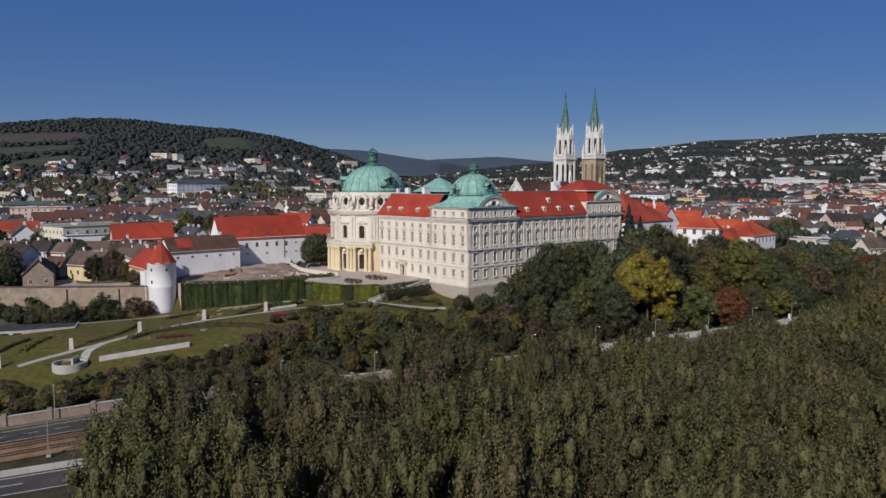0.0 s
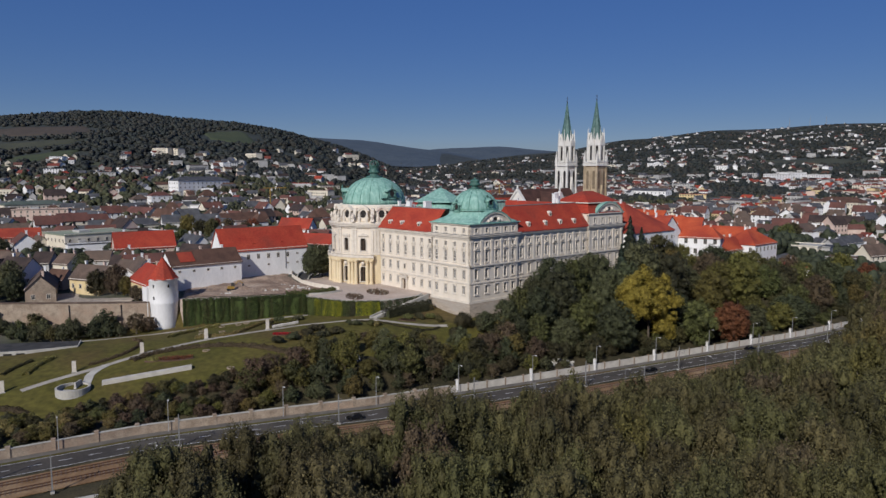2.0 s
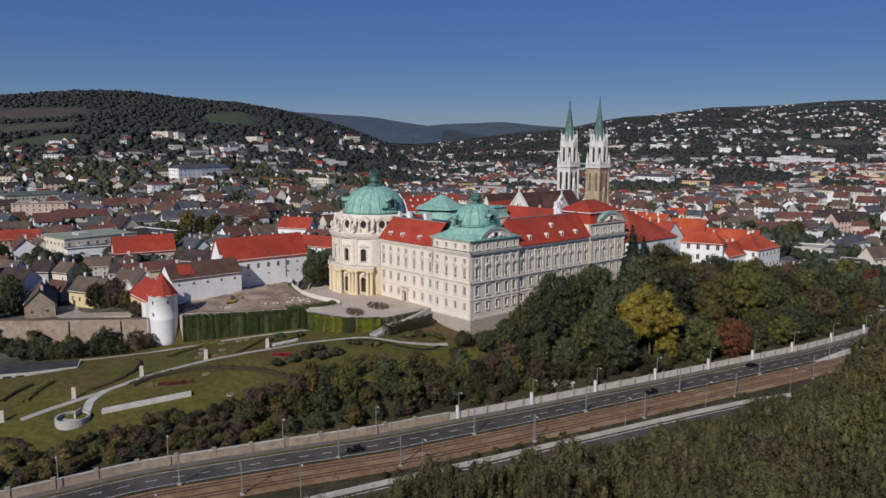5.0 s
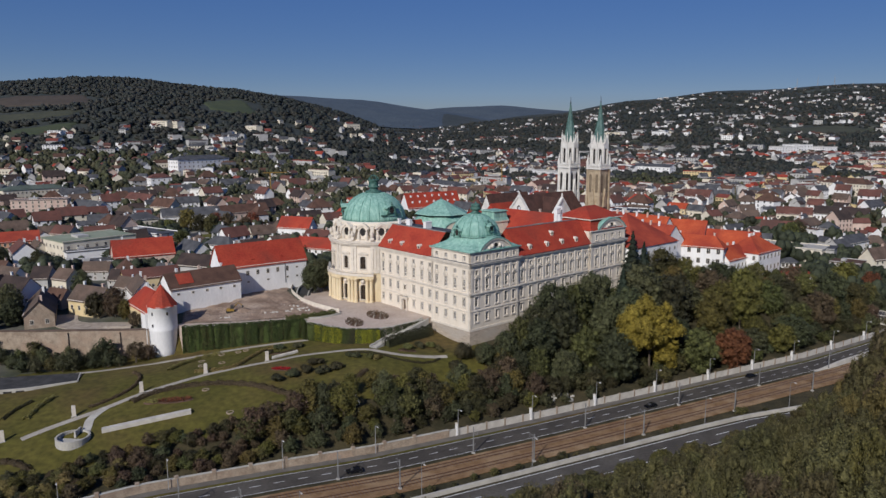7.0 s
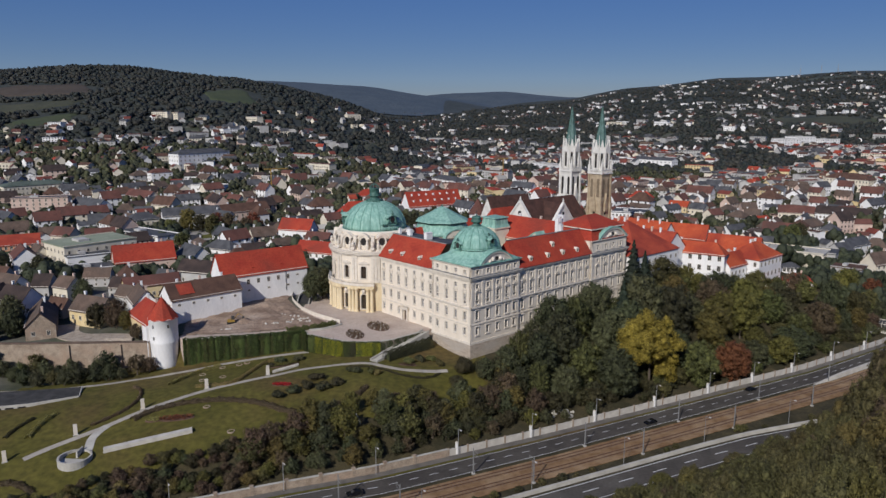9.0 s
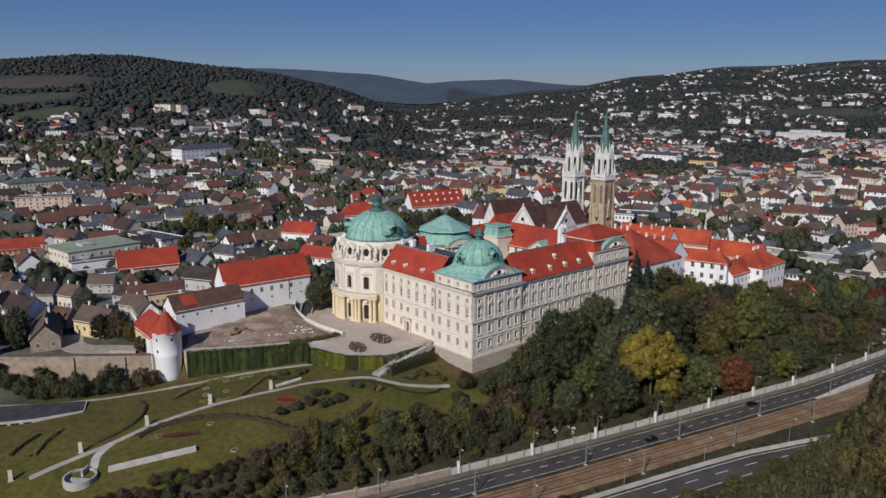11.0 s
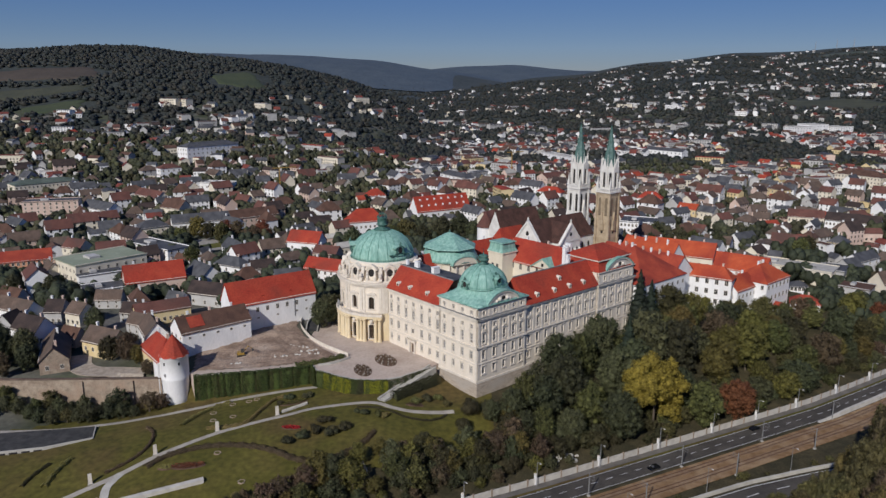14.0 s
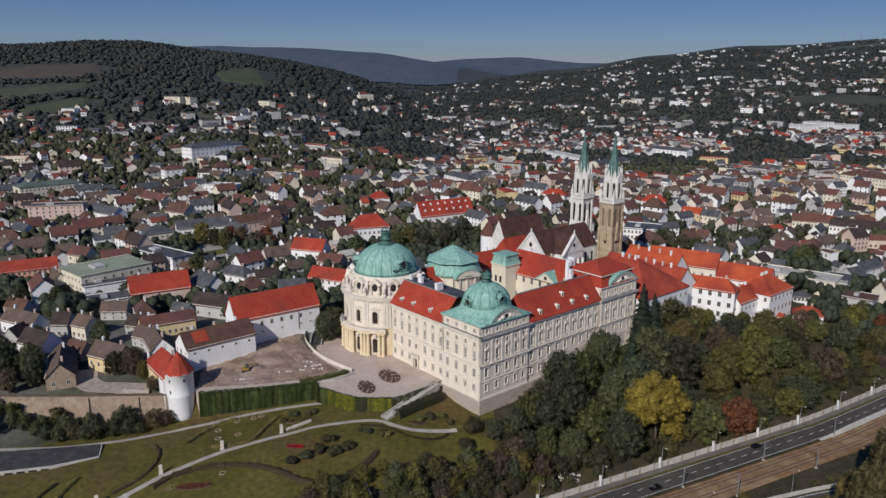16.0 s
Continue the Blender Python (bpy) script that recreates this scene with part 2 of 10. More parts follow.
M["flower_red"] = leaf_material("red_flowers", (0.35, 0.02, 0.015), (0.50, 0.05, 0.03))
M["leaf_poplar"] = leaf_material("poplar_leaves", (0.071, 0.066, 0.024), (0.138, 0.124, 0.047), 0.02, 0.25)
M["leaf_poplar_yellow"] = leaf_material("yellowing_poplar_leaves", (0.098, 0.086, 0.024), (0.170, 0.146, 0.044), 0.02, 0.2)
M["leaf_poplar_brown"] = leaf_material("browning_poplar_leaves", (0.085, 0.066, 0.033), (0.145, 0.112, 0.058), 0.02, 0.2)
M["leaf_dark"] = leaf_material("dark_leaves", (0.050, 0.055, 0.026), (0.100, 0.105, 0.046), 0.03, 0.36)
M["leaf_mid"] = leaf_material("green_leaves", (0.070, 0.073, 0.023), (0.136, 0.132, 0.041), 0.03, 0.36)
M["leaf_gold"] = leaf_material("golden_leaves", (0.215, 0.160, 0.024), (0.345, 0.260, 0.044), 0.01, 0.1)
M["leaf_rust"] = leaf_material("rust_leaves", (0.140, 0.050, 0.023), (0.225, 0.084, 0.038), 0.015, 0.15)
M["leaf_brown"] = leaf_material("brown_leaves", (0.090, 0.062, 0.036), (0.15, 0.105, 0.060), 0.015, 0.2)
M["leaf_pine"] = leaf_material("conifer_needles", (0.024, 0.036, 0.024), (0.048, 0.064, 0.040), 0.02, 0.25)
M["leaf_ivy"] = leaf_material("ivy_leaves", (0.036, 0.054, 0.014), (0.080, 0.108, 0.022), 0.02, 0.2)
M["leaf_ivy_yellow"] = leaf_material("yellowing_ivy", (0.13, 0.135, 0.010), (0.30, 0.30, 0.020), 0.01, 0.15)
M["leaf_hedge"] = leaf_material("brown_green_hedge", (0.042, 0.040, 0.017), (0.078, 0.070, 0.028), 0.02, 0.2)
M["leaf_olive"] = leaf_material("olive_leaves", (0.090, 0.079, 0.021), (0.172, 0.144, 0.037), 0.025, 0.25)
M["leaf_ochre"] = leaf_material("ochre_hedge", (0.21, 0.175, 0.055), (0.31, 0.26, 0.09), 0.02, 0.2)


# ---- mesh helpers ----
class Shape:
    """Gathers corners and faces of one part."""

    def __init__(self):
        self.v, self.f = [], []

    def add(self, verts, faces):
        k = len(self.v)
        self.v += [tuple(p) for p in verts]
        self.f += [tuple(i + k for i in f) for f in faces]
        return self

    def box(self, x0, y0, z0, x1, y1, z1, taper=0.0):
        t = taper
        return self.add([(x0, y0, z0), (x1, y0, z0), (x1, y1, z0), (x0, y1, z0), (x0 + t, y0 + t, z1), (x1 - t, y0 + t, z1), (x1 - t, y1 - t, z1), (x0 + t, y1 - t, z1)],
                        [(3, 2, 1, 0), (4, 5, 6, 7), (0, 1, 5, 4), (1, 2, 6, 5), (2, 3, 7, 6), (3, 0, 4, 7)])

    def prism(self, poly, z0, z1):
        n = len(poly)
        return self.add([(x, y, z0) for x, y in poly] + [(x, y, z1) for x, y in poly],
                        [tuple(range(n - 1, -1, -1)), tuple(range(n, 2 * n))] + [(i, (i + 1) % n, n + (i + 1) % n, n + i) for i in range(n)])

    def loft(self, rings, closed=True, cap=True):
        n = len(rings[0])
        vs = [p for r in rings for p in r]
        fs = []
        for k in range(len(rings) - 1):
            for i in range(n if closed else n - 1):
                j = (i + 1) % n
                fs.append((k * n + i, k * n + j, (k + 1) * n + j, (k + 1) * n + i))
        if cap and closed:
            fs += [tuple(range(n - 1, -1, -1)), tuple((len(rings) - 1) * n + i for i in range(n))]
        return self.add(vs, fs)

    def lathe(self, profile, n=16, cx=0.0, cy=0.0, a0=0.0, cap=True):
        return self.loft([[(cx + r * math.cos(a0 + 2 * math.pi * i / n), cy + r * math.sin(a0 + 2 * math.pi * i / n), z) for i in range(n)] for r, z in profile], True, cap)

    def tube(self, pts, r0, r1=None, n=6):
        r1 = r0 if r1 is None else r1
        rings = []
        for k, p in enumerate(pts):
            p = Vector(p)
            d = (Vector(pts[min(k + 1, len(pts) - 1)]) - Vector(pts[max(k - 1, 0)])).normalized()
            a = d.orthogonal().normalized()
            b = d.cross(a)
            r = r0 + (r1 - r0) * k / max(1, len(pts) - 1)
            rings.append([p + a * (r * math.cos(2 * math.pi * i / n)) + b * (r * math.sin(2 * math.pi * i / n)) for i in range(n)])
        return self.loft(rings)

    def strip(self, path, profile):
        """Sweeps a profile of (side, height) along a plan path of (x, y, z); side is to the left."""
        rings = []
        for k, p in enumerate(path):
            a, b = path[max(k - 1, 0)], path[min(k + 1, len(path) - 1)]
            dx, dy = b[0] - a[0], b[1] - a[1]
            q = math.hypot(dx, dy) or 1.0
            nx, ny = -dy / q, dx / q
            rings.append([(p[0] + nx * s, p[1] + ny * s, p[2] + h) for s, h in profile])
        return self.loft(rings)


def mesh_of(name, shape, mat, smooth=False):
    me = bpy.data.meshes.new(name)
    me.from_pydata(shape.v, [], shape.f)
    me.materials.append(mat)
    if smooth:
        me.shade_smooth()
    return me


def part(name, shape, mat, parent, label="", smooth=False, at=None):
    ob = new(name, mesh_of(name, shape, mat, smooth))
    ob.parent = parent
    if at is not None:
        ob.matrix_basis = at
    if label:
        ob["label"] = label
    return ob


def shared(name, mesh, parent, m, label=""):
    ob = new(name, mesh)
    ob.parent = parent
    ob.matrix_basis = m
    if label:
        ob["label"] = label
    return ob


def thing(name, label, category, m=None, group="", kind=""):
    ob = new(name)
    if m is not None:
        ob.matrix_basis = m
    return tagged(ob, label, category, group, kind)


def smoothstep(a, b, x):
    t = np.clip((np.asarray(x, float) - a) / (b - a), 0, 1)
    return t * t * (3 - 2 * t)


def spline(pts, n=8):
    """A smooth path through the points, n steps a stretch."""
    out = []
    P = [Vector(p) for p in pts]
    for i in range(len(P) - 1):
        p0, p1, p2, p3 = P[max(i - 1, 0)], P[i], P[i + 1], P[min(i + 2, len(P) - 1)]
        for k in range(n):
            t = k / n
            out.append(0.5 * ((2 * p1) + (p2 - p0) * t + (2 * p0 - 5 * p1 + 4 * p2 - p3) * t * t + (3 * p1 - p0 - 3 * p2 + p3) * t ** 3))
    out.append(P[-1])
    return out

# ---- the ground ----
ROAD_AT = pose(26.6, 218.8, 0, 0, 0, 27.47)      # along the garden wall: local x along it, y uphill
RC, RS = math.cos(radians(27.47)), math.sin(radians(27.47))
WALL_S = (-420, -200, -140, -110, -76, -52, 0, 60, 128, 156, 187, 260, 420, 700)
WALL_N = (4, 2.5, 3, 6, 3.3, 0.7, 0.2, 1.2, 2.7, 5.5, 9, 24, 60, 130)
ROAD_Z = -9.0


def wall_n(s):
    return np.interp(s, WALL_S, WALL_N)


def kerb_n(s):
    """The parapet between the railway and the lower road."""
    return np.interp(s, (-420, -200, 40, 60, 85, 115, 150, 260, 420, 700), (-27, -28.5, -28, -28.5, -31.5, -36.5, -38, -31, -1, 59))


def to_road(x, y):
    return (x - 26.6) * RC + (y - 218.8) * RS, -(x - 26.6) * RS + (y - 218.8) * RC


def from_road(s, n):
    return 26.6 + s * RC - n * RS, 218.8 + s * RS + n * RC


def far_hills(x, y):
    d = np.maximum(y, 300.0)
    s = x / d
    left = np.interp(s, (-1.2, -0.6, -0.5, -0.42, -0.35, -0.28, -0.22, -0.17, -0.14, -0.11, -0.05, 0.02), (166, 177, 181, 178, 168, 157, 140, 120, 105, 87, 44, 12))
    zl = 12 + (left - 12) * smoothstep(560, 1720, d) - 0.04 * np.maximum(0, d - 1750)
    right = np.interp(s, (-0.15, -0.05, 0.05, 0.1, 0.17, 0.245, 0.36, 0.46, 0.54, 0.7, 1.2), (55, 75, 100, 122, 146, 194, 231, 247, 270, 262, 240))
    zr = 9 + (right - 9) * np.clip((d - 760) / 2560, 0, 1) ** 1.05 - 0.05 * np.maximum(0, d - 3350)
    mid = np.interp(s, (-0.6, -0.25, -0.2, -0.15, -0.1, -0.05, 0.0, 0.06, 0.12), (240, 240, 232, 220, 203, 178, 150, 110, 40))
    zm = mid * smoothstep(2300, 4000, d) - 0.05 * np.maximum(0, d - 4050)
    last = np.interp(s, (-0.6, -0.1, -0.03, 0.0, 0.03, 0.07, 0.11, 0.16, 0.25, 0.5), (150, 150, 178, 196, 203, 204, 192, 172, 165, 170))
    z4 = last * smoothstep(3500, 4850, d)
    ripple = 5 * np.sin(x * 0.011 + d * 0.004) * np.sin(d * 0.009 - x * 0.003) * smoothstep(900, 1500, d)
    z = np.maximum(np.maximum(zl, zr), np.maximum(zm, z4))
    return z + ripple


def ground_z(x, y):
    x, y = np.asarray(x, float), np.asarray(y, float)
    s, n = to_road(x, y)
    m = n - wall_n(s)
    gx, gy = np.clip(x, -135, 10), np.clip(y, 178, 250)
    garden = -176.96 - 0.1794 * gx + 1.4761 * gy + 0.000998 * gx * gy - 0.002984 * gy * gy
    garden = np.maximum(garden, -7.6)
    park = -7.5 + 10.5 * smoothstep(0, 42, m) + 7.5 * smoothstep(45, 95, m)
    k = smoothstep(-24, -2, x)
    slope = garden * (1 - k) + park * k
    slope = -7.6 + (slope + 7.6) * smoothstep(0, 14, m)
    # higher ground of the square and the town
    square = 8.4 + 1.5 * smoothstep(266, 304, y) * smoothstep(-54, -72, x) - 2.0 * smoothstep(-100, -150, x)
    town = np.where(y > 300, 9.5 + 2 * smoothstep(330, 520, y), square)
    town = town - 9.5 * smoothstep(100, 190, x - 0.10 * (y - 400))
    town = town - 1.4 * smoothstep(375, 345, y) * smoothstep(-66, -54, x) * smoothstep(100, 60, x)
    edge = np.interp(x, (-400, -104, -94, -83, -71, -61, -52, -40), (257.5, 258.5, 260.5, 263, 266, 268.5, 271.5, 276))
    behind = smoothstep(0.8, 3.5, y - edge) * smoothstep(-32, -44, x)
    behind = np.maximum(behind, smoothstep(96, 130, m))
    z = slope * (1 - behind) + (town * smoothstep(255, 300, y) + square * (1 - smoothstep(255, 300, y))) * behind
    far = smoothstep(480, 800, y)
    z = z * (1 - far) + far_hills(x, y) * far
    flat = smoothstep(2.9, 0.4, m)
    z = z * (1 - flat) + (ROAD_Z - 0.2) * flat
    return z


def zat(x, y):
    return float(ground_z(x, y))


def axis(parts):
    out = [np.arange(a, b, c) for a, b, c in parts]
    return np.concatenate(out)


def build_ground():
    xs = axis([(-4200, -1600, 200), (-1600, -640, 60), (-640, -280, 20), (-280, -150, 8), (-150, 240, 3.5), (240, 300, 8), (300, 720, 20), (720, 1600, 60), (1600, 4400, 200)])
    ys = axis([(-1600, -200, 200), (-200, 120, 20), (120, 330, 3.5), (330, 500, 8), (500, 1000, 20), (1000, 2000, 40), (2000, 4990, 80)])
    X, Y = np.meshgrid(xs, ys)
    Z = ground_z(X, Y)
    nx, ny = len(xs), len(ys)
    verts = np.stack([X.ravel(), Y.ravel(), Z.ravel()], 1)
    i = np.arange(nx * ny).reshape(ny, nx)
    quads = np.stack([i[:-1, :-1], i[:-1, 1:], i[1:, 1:], i[1:, :-1]], -1).reshape(-1, 4)
    me = bpy.data.meshes.new("ground")
    me.from_pydata(verts.tolist(), [], quads.tolist())
    for key in ("lawn_rough", "wood_floor", "town_ground", "hill_wood", "far_wood"):
        me.materials.append(M[key])
    cx, cy = verts[quads, 0].mean(1), verts[quads, 1].mean(1)
    s, n = to_road(cx, cy)
    m = n - wall_n(s)
    idx = np.full(len(quads), 2)
    idx[(m < 95) & (cx < 20)] = 0
    idx[(m < 95) & (cx >= 14)] = 1
    idx[(m < 16) | ((m < 19) & (cx < -85))] = 1
    idx[(cy > 300) & (cx < 15)] = 2
    q = cx / np.maximum(cy, 1)
    wob = 130 * np.sin(cx * 0.013) * np.sin(cy * 0.017 + cx * 0.004) + 60 * np.sin(cx * 0.041 + cy * 0.03)
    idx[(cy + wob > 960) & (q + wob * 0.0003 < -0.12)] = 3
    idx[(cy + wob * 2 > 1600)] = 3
    # the farthest ground takes the haze-tinted wood colour
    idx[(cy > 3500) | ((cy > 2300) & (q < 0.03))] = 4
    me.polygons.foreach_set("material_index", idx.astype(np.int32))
    me.shade_smooth()
    return tagged(new("ground", me), "autumn ground of lawn, park, town and wooded hills", "ground", kind="structure")


M["lawn_rough"] = mixed("rough_lawn", (0.072, 0.067, 0.010), (0.098, 0.085, 0.016), 0.06, 0.3, 0.95, 0.1, third=(0.098, 0.064, 0.022), third_scale=0.024)
M["wood_floor"] = mixed("wood_floor", (0.033, 0.030, 0.014), (0.064, 0.052, 0.025), 0.2, 0.3, 0.95, 0.2)
M["town_ground"] = mixed("town_ground", (0.045, 0.055, 0.028), (0.085, 0.085, 0.055), 0.05, 0.2, 0.95, 0.1, third=(0.14, 0.13, 0.12), third_scale=0.02)
# Woods turn paler and bluer with distance, haze put into their base colours.
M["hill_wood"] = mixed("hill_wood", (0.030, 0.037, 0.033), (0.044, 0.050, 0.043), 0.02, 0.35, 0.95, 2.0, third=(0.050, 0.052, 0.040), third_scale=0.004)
M["meadow"] = mixed("hill_meadow", (0.043, 0.056, 0.029), (0.057, 0.068, 0.034), 0.02, 0.15, 0.95, 0.3)
M["field"] = mixed("brown_field", (0.058, 0.047, 0.036), (0.076, 0.061, 0.046), 0.02, 0.2, 0.95, 0.3)
M["far_wood"] = mixed("haze_tinted_far_wood", (0.040, 0.050, 0.052), (0.054, 0.064, 0.064), 0.012, 0.3, 0.95, 1.5)
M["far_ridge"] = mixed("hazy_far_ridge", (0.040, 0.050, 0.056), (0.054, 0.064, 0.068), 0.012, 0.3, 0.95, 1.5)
# Blue emission on the ridges stands in for haze; nothing there gives off light.
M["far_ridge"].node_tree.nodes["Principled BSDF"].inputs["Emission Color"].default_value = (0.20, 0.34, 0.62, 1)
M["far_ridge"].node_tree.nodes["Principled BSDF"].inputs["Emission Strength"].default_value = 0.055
M["far_meadow"] = mixed("far_meadow", (0.055, 0.068, 0.05), (0.075, 0.085, 0.065), 0.02, 0.15, 0.95, 0.3)
M["vineyard"] = mixed("vineyard_rows", (0.048, 0.052, 0.034), (0.066, 0.068, 0.042), 0.03, 0.2, 0.95, 0.3)
build_ground()


def draped(name, label, x, y, a, b, turn, mat, lift=1.2):
    """An open meadow or field laid on the hillside, with an uneven outline."""
    sh = Shape()
    c, w = math.cos(radians(turn)), math.sin(radians(turn))
    rings = []
    for k in range(1, 7):
        ring = []
        for i in range(28):
            q = 2 * math.pi * i / 28
            g = k / 6 * (1 + 0.14 * math.sin(q * 3 + x) + 0.08 * math.sin(q * 7 + y)) * (1.15 if abs(math.sin(2 * q)) > 0.7 else 1.0)
            u, v = a * g * math.cos(q), b * g * math.sin(q)
            px, py = x + u * c - v * w, y + u * w + v * c
            ring.append((px, py, zat(px, py) + lift - (4 if k == 6 else 0)))
        rings.append(ring)
    sh.loft(rings)
    ob = new(name, mesh_of(name, sh, M[mat]))
    ob.data.shade_smooth()
    return tagged(ob, label, "meadow" if mat == "meadow" else "field", kind="structure")


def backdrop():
    """The farthest wooded ridges, their distance haze put in as blue tint and glow."""
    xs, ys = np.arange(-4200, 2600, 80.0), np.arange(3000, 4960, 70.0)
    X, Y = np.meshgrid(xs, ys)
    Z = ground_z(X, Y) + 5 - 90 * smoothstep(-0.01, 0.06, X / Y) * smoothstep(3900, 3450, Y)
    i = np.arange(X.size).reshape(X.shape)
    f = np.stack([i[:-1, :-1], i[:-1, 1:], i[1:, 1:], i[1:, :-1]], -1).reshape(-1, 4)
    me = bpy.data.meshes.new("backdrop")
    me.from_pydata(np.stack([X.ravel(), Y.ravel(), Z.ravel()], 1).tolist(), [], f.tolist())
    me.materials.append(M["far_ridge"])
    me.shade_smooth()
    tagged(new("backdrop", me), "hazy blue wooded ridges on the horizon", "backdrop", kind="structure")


backdrop()
OPEN_LAND = []
for name, label, x, y, a, b, turn, mat, lift in (
        ("hill_meadow", "green meadow clearing on the wooded hill", -372, 1290, 42, 66, 28, "meadow", 1.2),
        ("hill_field", "brown ploughed field near the hilltop", -700, 1270, 105, 62, 12, "field", 1.2),
        ("hill_meadow", "dull green vineyard slope below the field", -640, 1130, 78, 34, 24, "vineyard", 1.2),
        ("hill_meadow", "small green clearing among the vineyards", -560, 1040, 42, 30, 30, "meadow", 1.2),
        ("hill_meadow", "dull green slope between the far houses", 730, 1480, 95, 85, 10, "vineyard", 1.2),
        ("hill_field", "open field on the hilltop ridge", 1480, 2880, 160, 90, 10, "far_meadow", 1.2)):
    draped(name, label, x, y, a, b, turn, mat, lift)
    OPEN_LAND.append((x, y, a, b))

# ---- road, railway and garden wall ----
def band(name, s0, s1, off0, off1, z, mat, base=wall_n, step=6.0, thick=0.15):
    """A flat strip that follows the wall, between two offsets from its line."""
    sh = Shape()
    ss = np.arange(s0, s1 + 0.1, step)
    a, b = base(ss) + off0, base(ss) + off1
    rings = [[(s, p, z - thick), (s, q, z - thick), (s, q, z), (s, p, z)] for s, p, q in zip(ss, a, b)]
    sh.loft(rings)
    return mesh_of(name, sh, mat)


def structure(name, mesh, label, category, m=ROAD_AT):
    ob = new(name, mesh)
    ob.matrix_basis = m
    return tagged(ob, label, category, kind="structure")


M["footpath"] = mixed("footpath_asphalt", (0.11, 0.10, 0.088), (0.16, 0.145, 0.125), 0.3, 0.15, 0.9, 0.01)
structure("pavement", band("pavement", -400, 420, -2.6, -0.3, ROAD_Z + 0.12, M["footpath"]), "grey footpath between garden wall and road", "pavement")
structure("verge", band("verge", -400, 420, -3.6, -2.6, ROAD_Z + 0.06, M["lawn_rough"]), "narrow grass verge beside the road", "verge")
structure("road", band("road", -400, 420, -11.6, -3.6, ROAD_Z, M["asphalt"]), "grey asphalt main road with white lane dashes", "road")
structure("verge_2", band("verge", -400, 420, -13.2, -11.6, ROAD_Z + 0.04, M["wood_floor"]), "dry grass strip between road and railway", "verge")
structure("track_bed", band("track_bed", -400, 420, -23.8, -13.2, ROAD_Z + 0.10, M["ballast"]), "brown railway ballast under two tracks", "railway")
structure("lower_road", band("lower_road", -400, 420, -10.5, -1.2, ROAD_Z, M["asphalt"], kerb_n), "asphalt lower road between railway and wood", "road")


def dashes():
    for s in range(-200, 300, 6):
        for off in (-7.6,):
            sh = Shape()
            n0, n1 = float(wall_n(s)) + off, float(wall_n(s + 2.7)) + off
            sh.add([(s, n0, 0), (s + 2.7, n1, 0), (s + 2.7, n1 + 0.18, 0), (s, n0 + 0.18, 0), (s, n0, -0.02), (s + 2.7, n1, -0.02), (s + 2.7, n1 + 0.18, -0.02), (s, n0 + 0.18, -0.02)],
                   [(0, 1, 2, 3), (7, 6, 5, 4), (0, 4, 5, 1), (1, 5, 6, 2), (2, 6, 7, 3), (3, 7, 4, 0)])
            part("lane_dash", sh, M["paint"], bpy.data.objects["road"], at=pose(0, 0, ROAD_Z + 0.012))
    for s in range(-150, 190, 12):
        n0, n1 = float(kerb_n(s)) - 5.6, float(kerb_n(s + 5)) - 5.6
        sh = Shape()
        sh.add([(s, n0, 0), (s + 5, n1, 0), (s + 5, n1 + 0.25, 0), (s, n0 + 0.25, 0), (s, n0, -0.02), (s + 5, n1, -0.02), (s + 5, n1 + 0.25, -0.02), (s, n0 + 0.25, -0.02)],
               [(0, 1, 2, 3), (7, 6, 5, 4), (0, 4, 5, 1), (1, 5, 6, 2), (2, 6, 7, 3), (3, 7, 4, 0)])
        part("lane_dash", sh, M["paint"], bpy.data.objects["lower_road"], at=pose(0, 0, ROAD_Z + 0.012))
    for name, off, base, w in (("road", -11.3, wall_n, 0.15), ("road", -4.0, wall_n, 0.15), ("lower_road", -1.9, kerb_n, 0.25), ("lower_road", -9.9, kerb_n, 0.2)):
        part("edge_line", Shape(), M["paint"], bpy.data.objects[name]).data = band("edge_line", -390, 410, off, off + w, ROAD_Z + 0.012, M["paint"], base, thick=0.01)


dashes()


def railway():
    rails = thing("railway_track", "two rusty railway tracks on brown ballast", "railway", ROAD_AT, kind="structure")
    for c in (-15.6, -20.4):
        for d in (-0.75, 0.75):
            sh = Shape()
            ss = np.arange(-380, 400, 8.0)
            sh.loft([[(s, w + c + d - 0.06, 0), (s, w + c + d + 0.06, 0), (s, w + c + d + 0.045, 0.18), (s, w + c + d - 0.045, 0.18)] for s, w in zip(ss, wall_n(ss))])
            part("rail", sh, M["rail"], rails, at=pose(0, 0, ROAD_Z + 0.2))
        sl = Shape()
        for s in np.arange(-150, 260, 0.9):
            w = float(wall_n(s)) + c
            sl.box(s - 0.13, w - 1.3, 0, s + 0.13, w + 1.3, 0.13)
        ob = part("sleepers", sl, M["sleeper"], rails, "pale concrete sleepers", at=pose(0, 0, ROAD_Z + 0.08))
        ob["kind"] = "stuff"


railway()


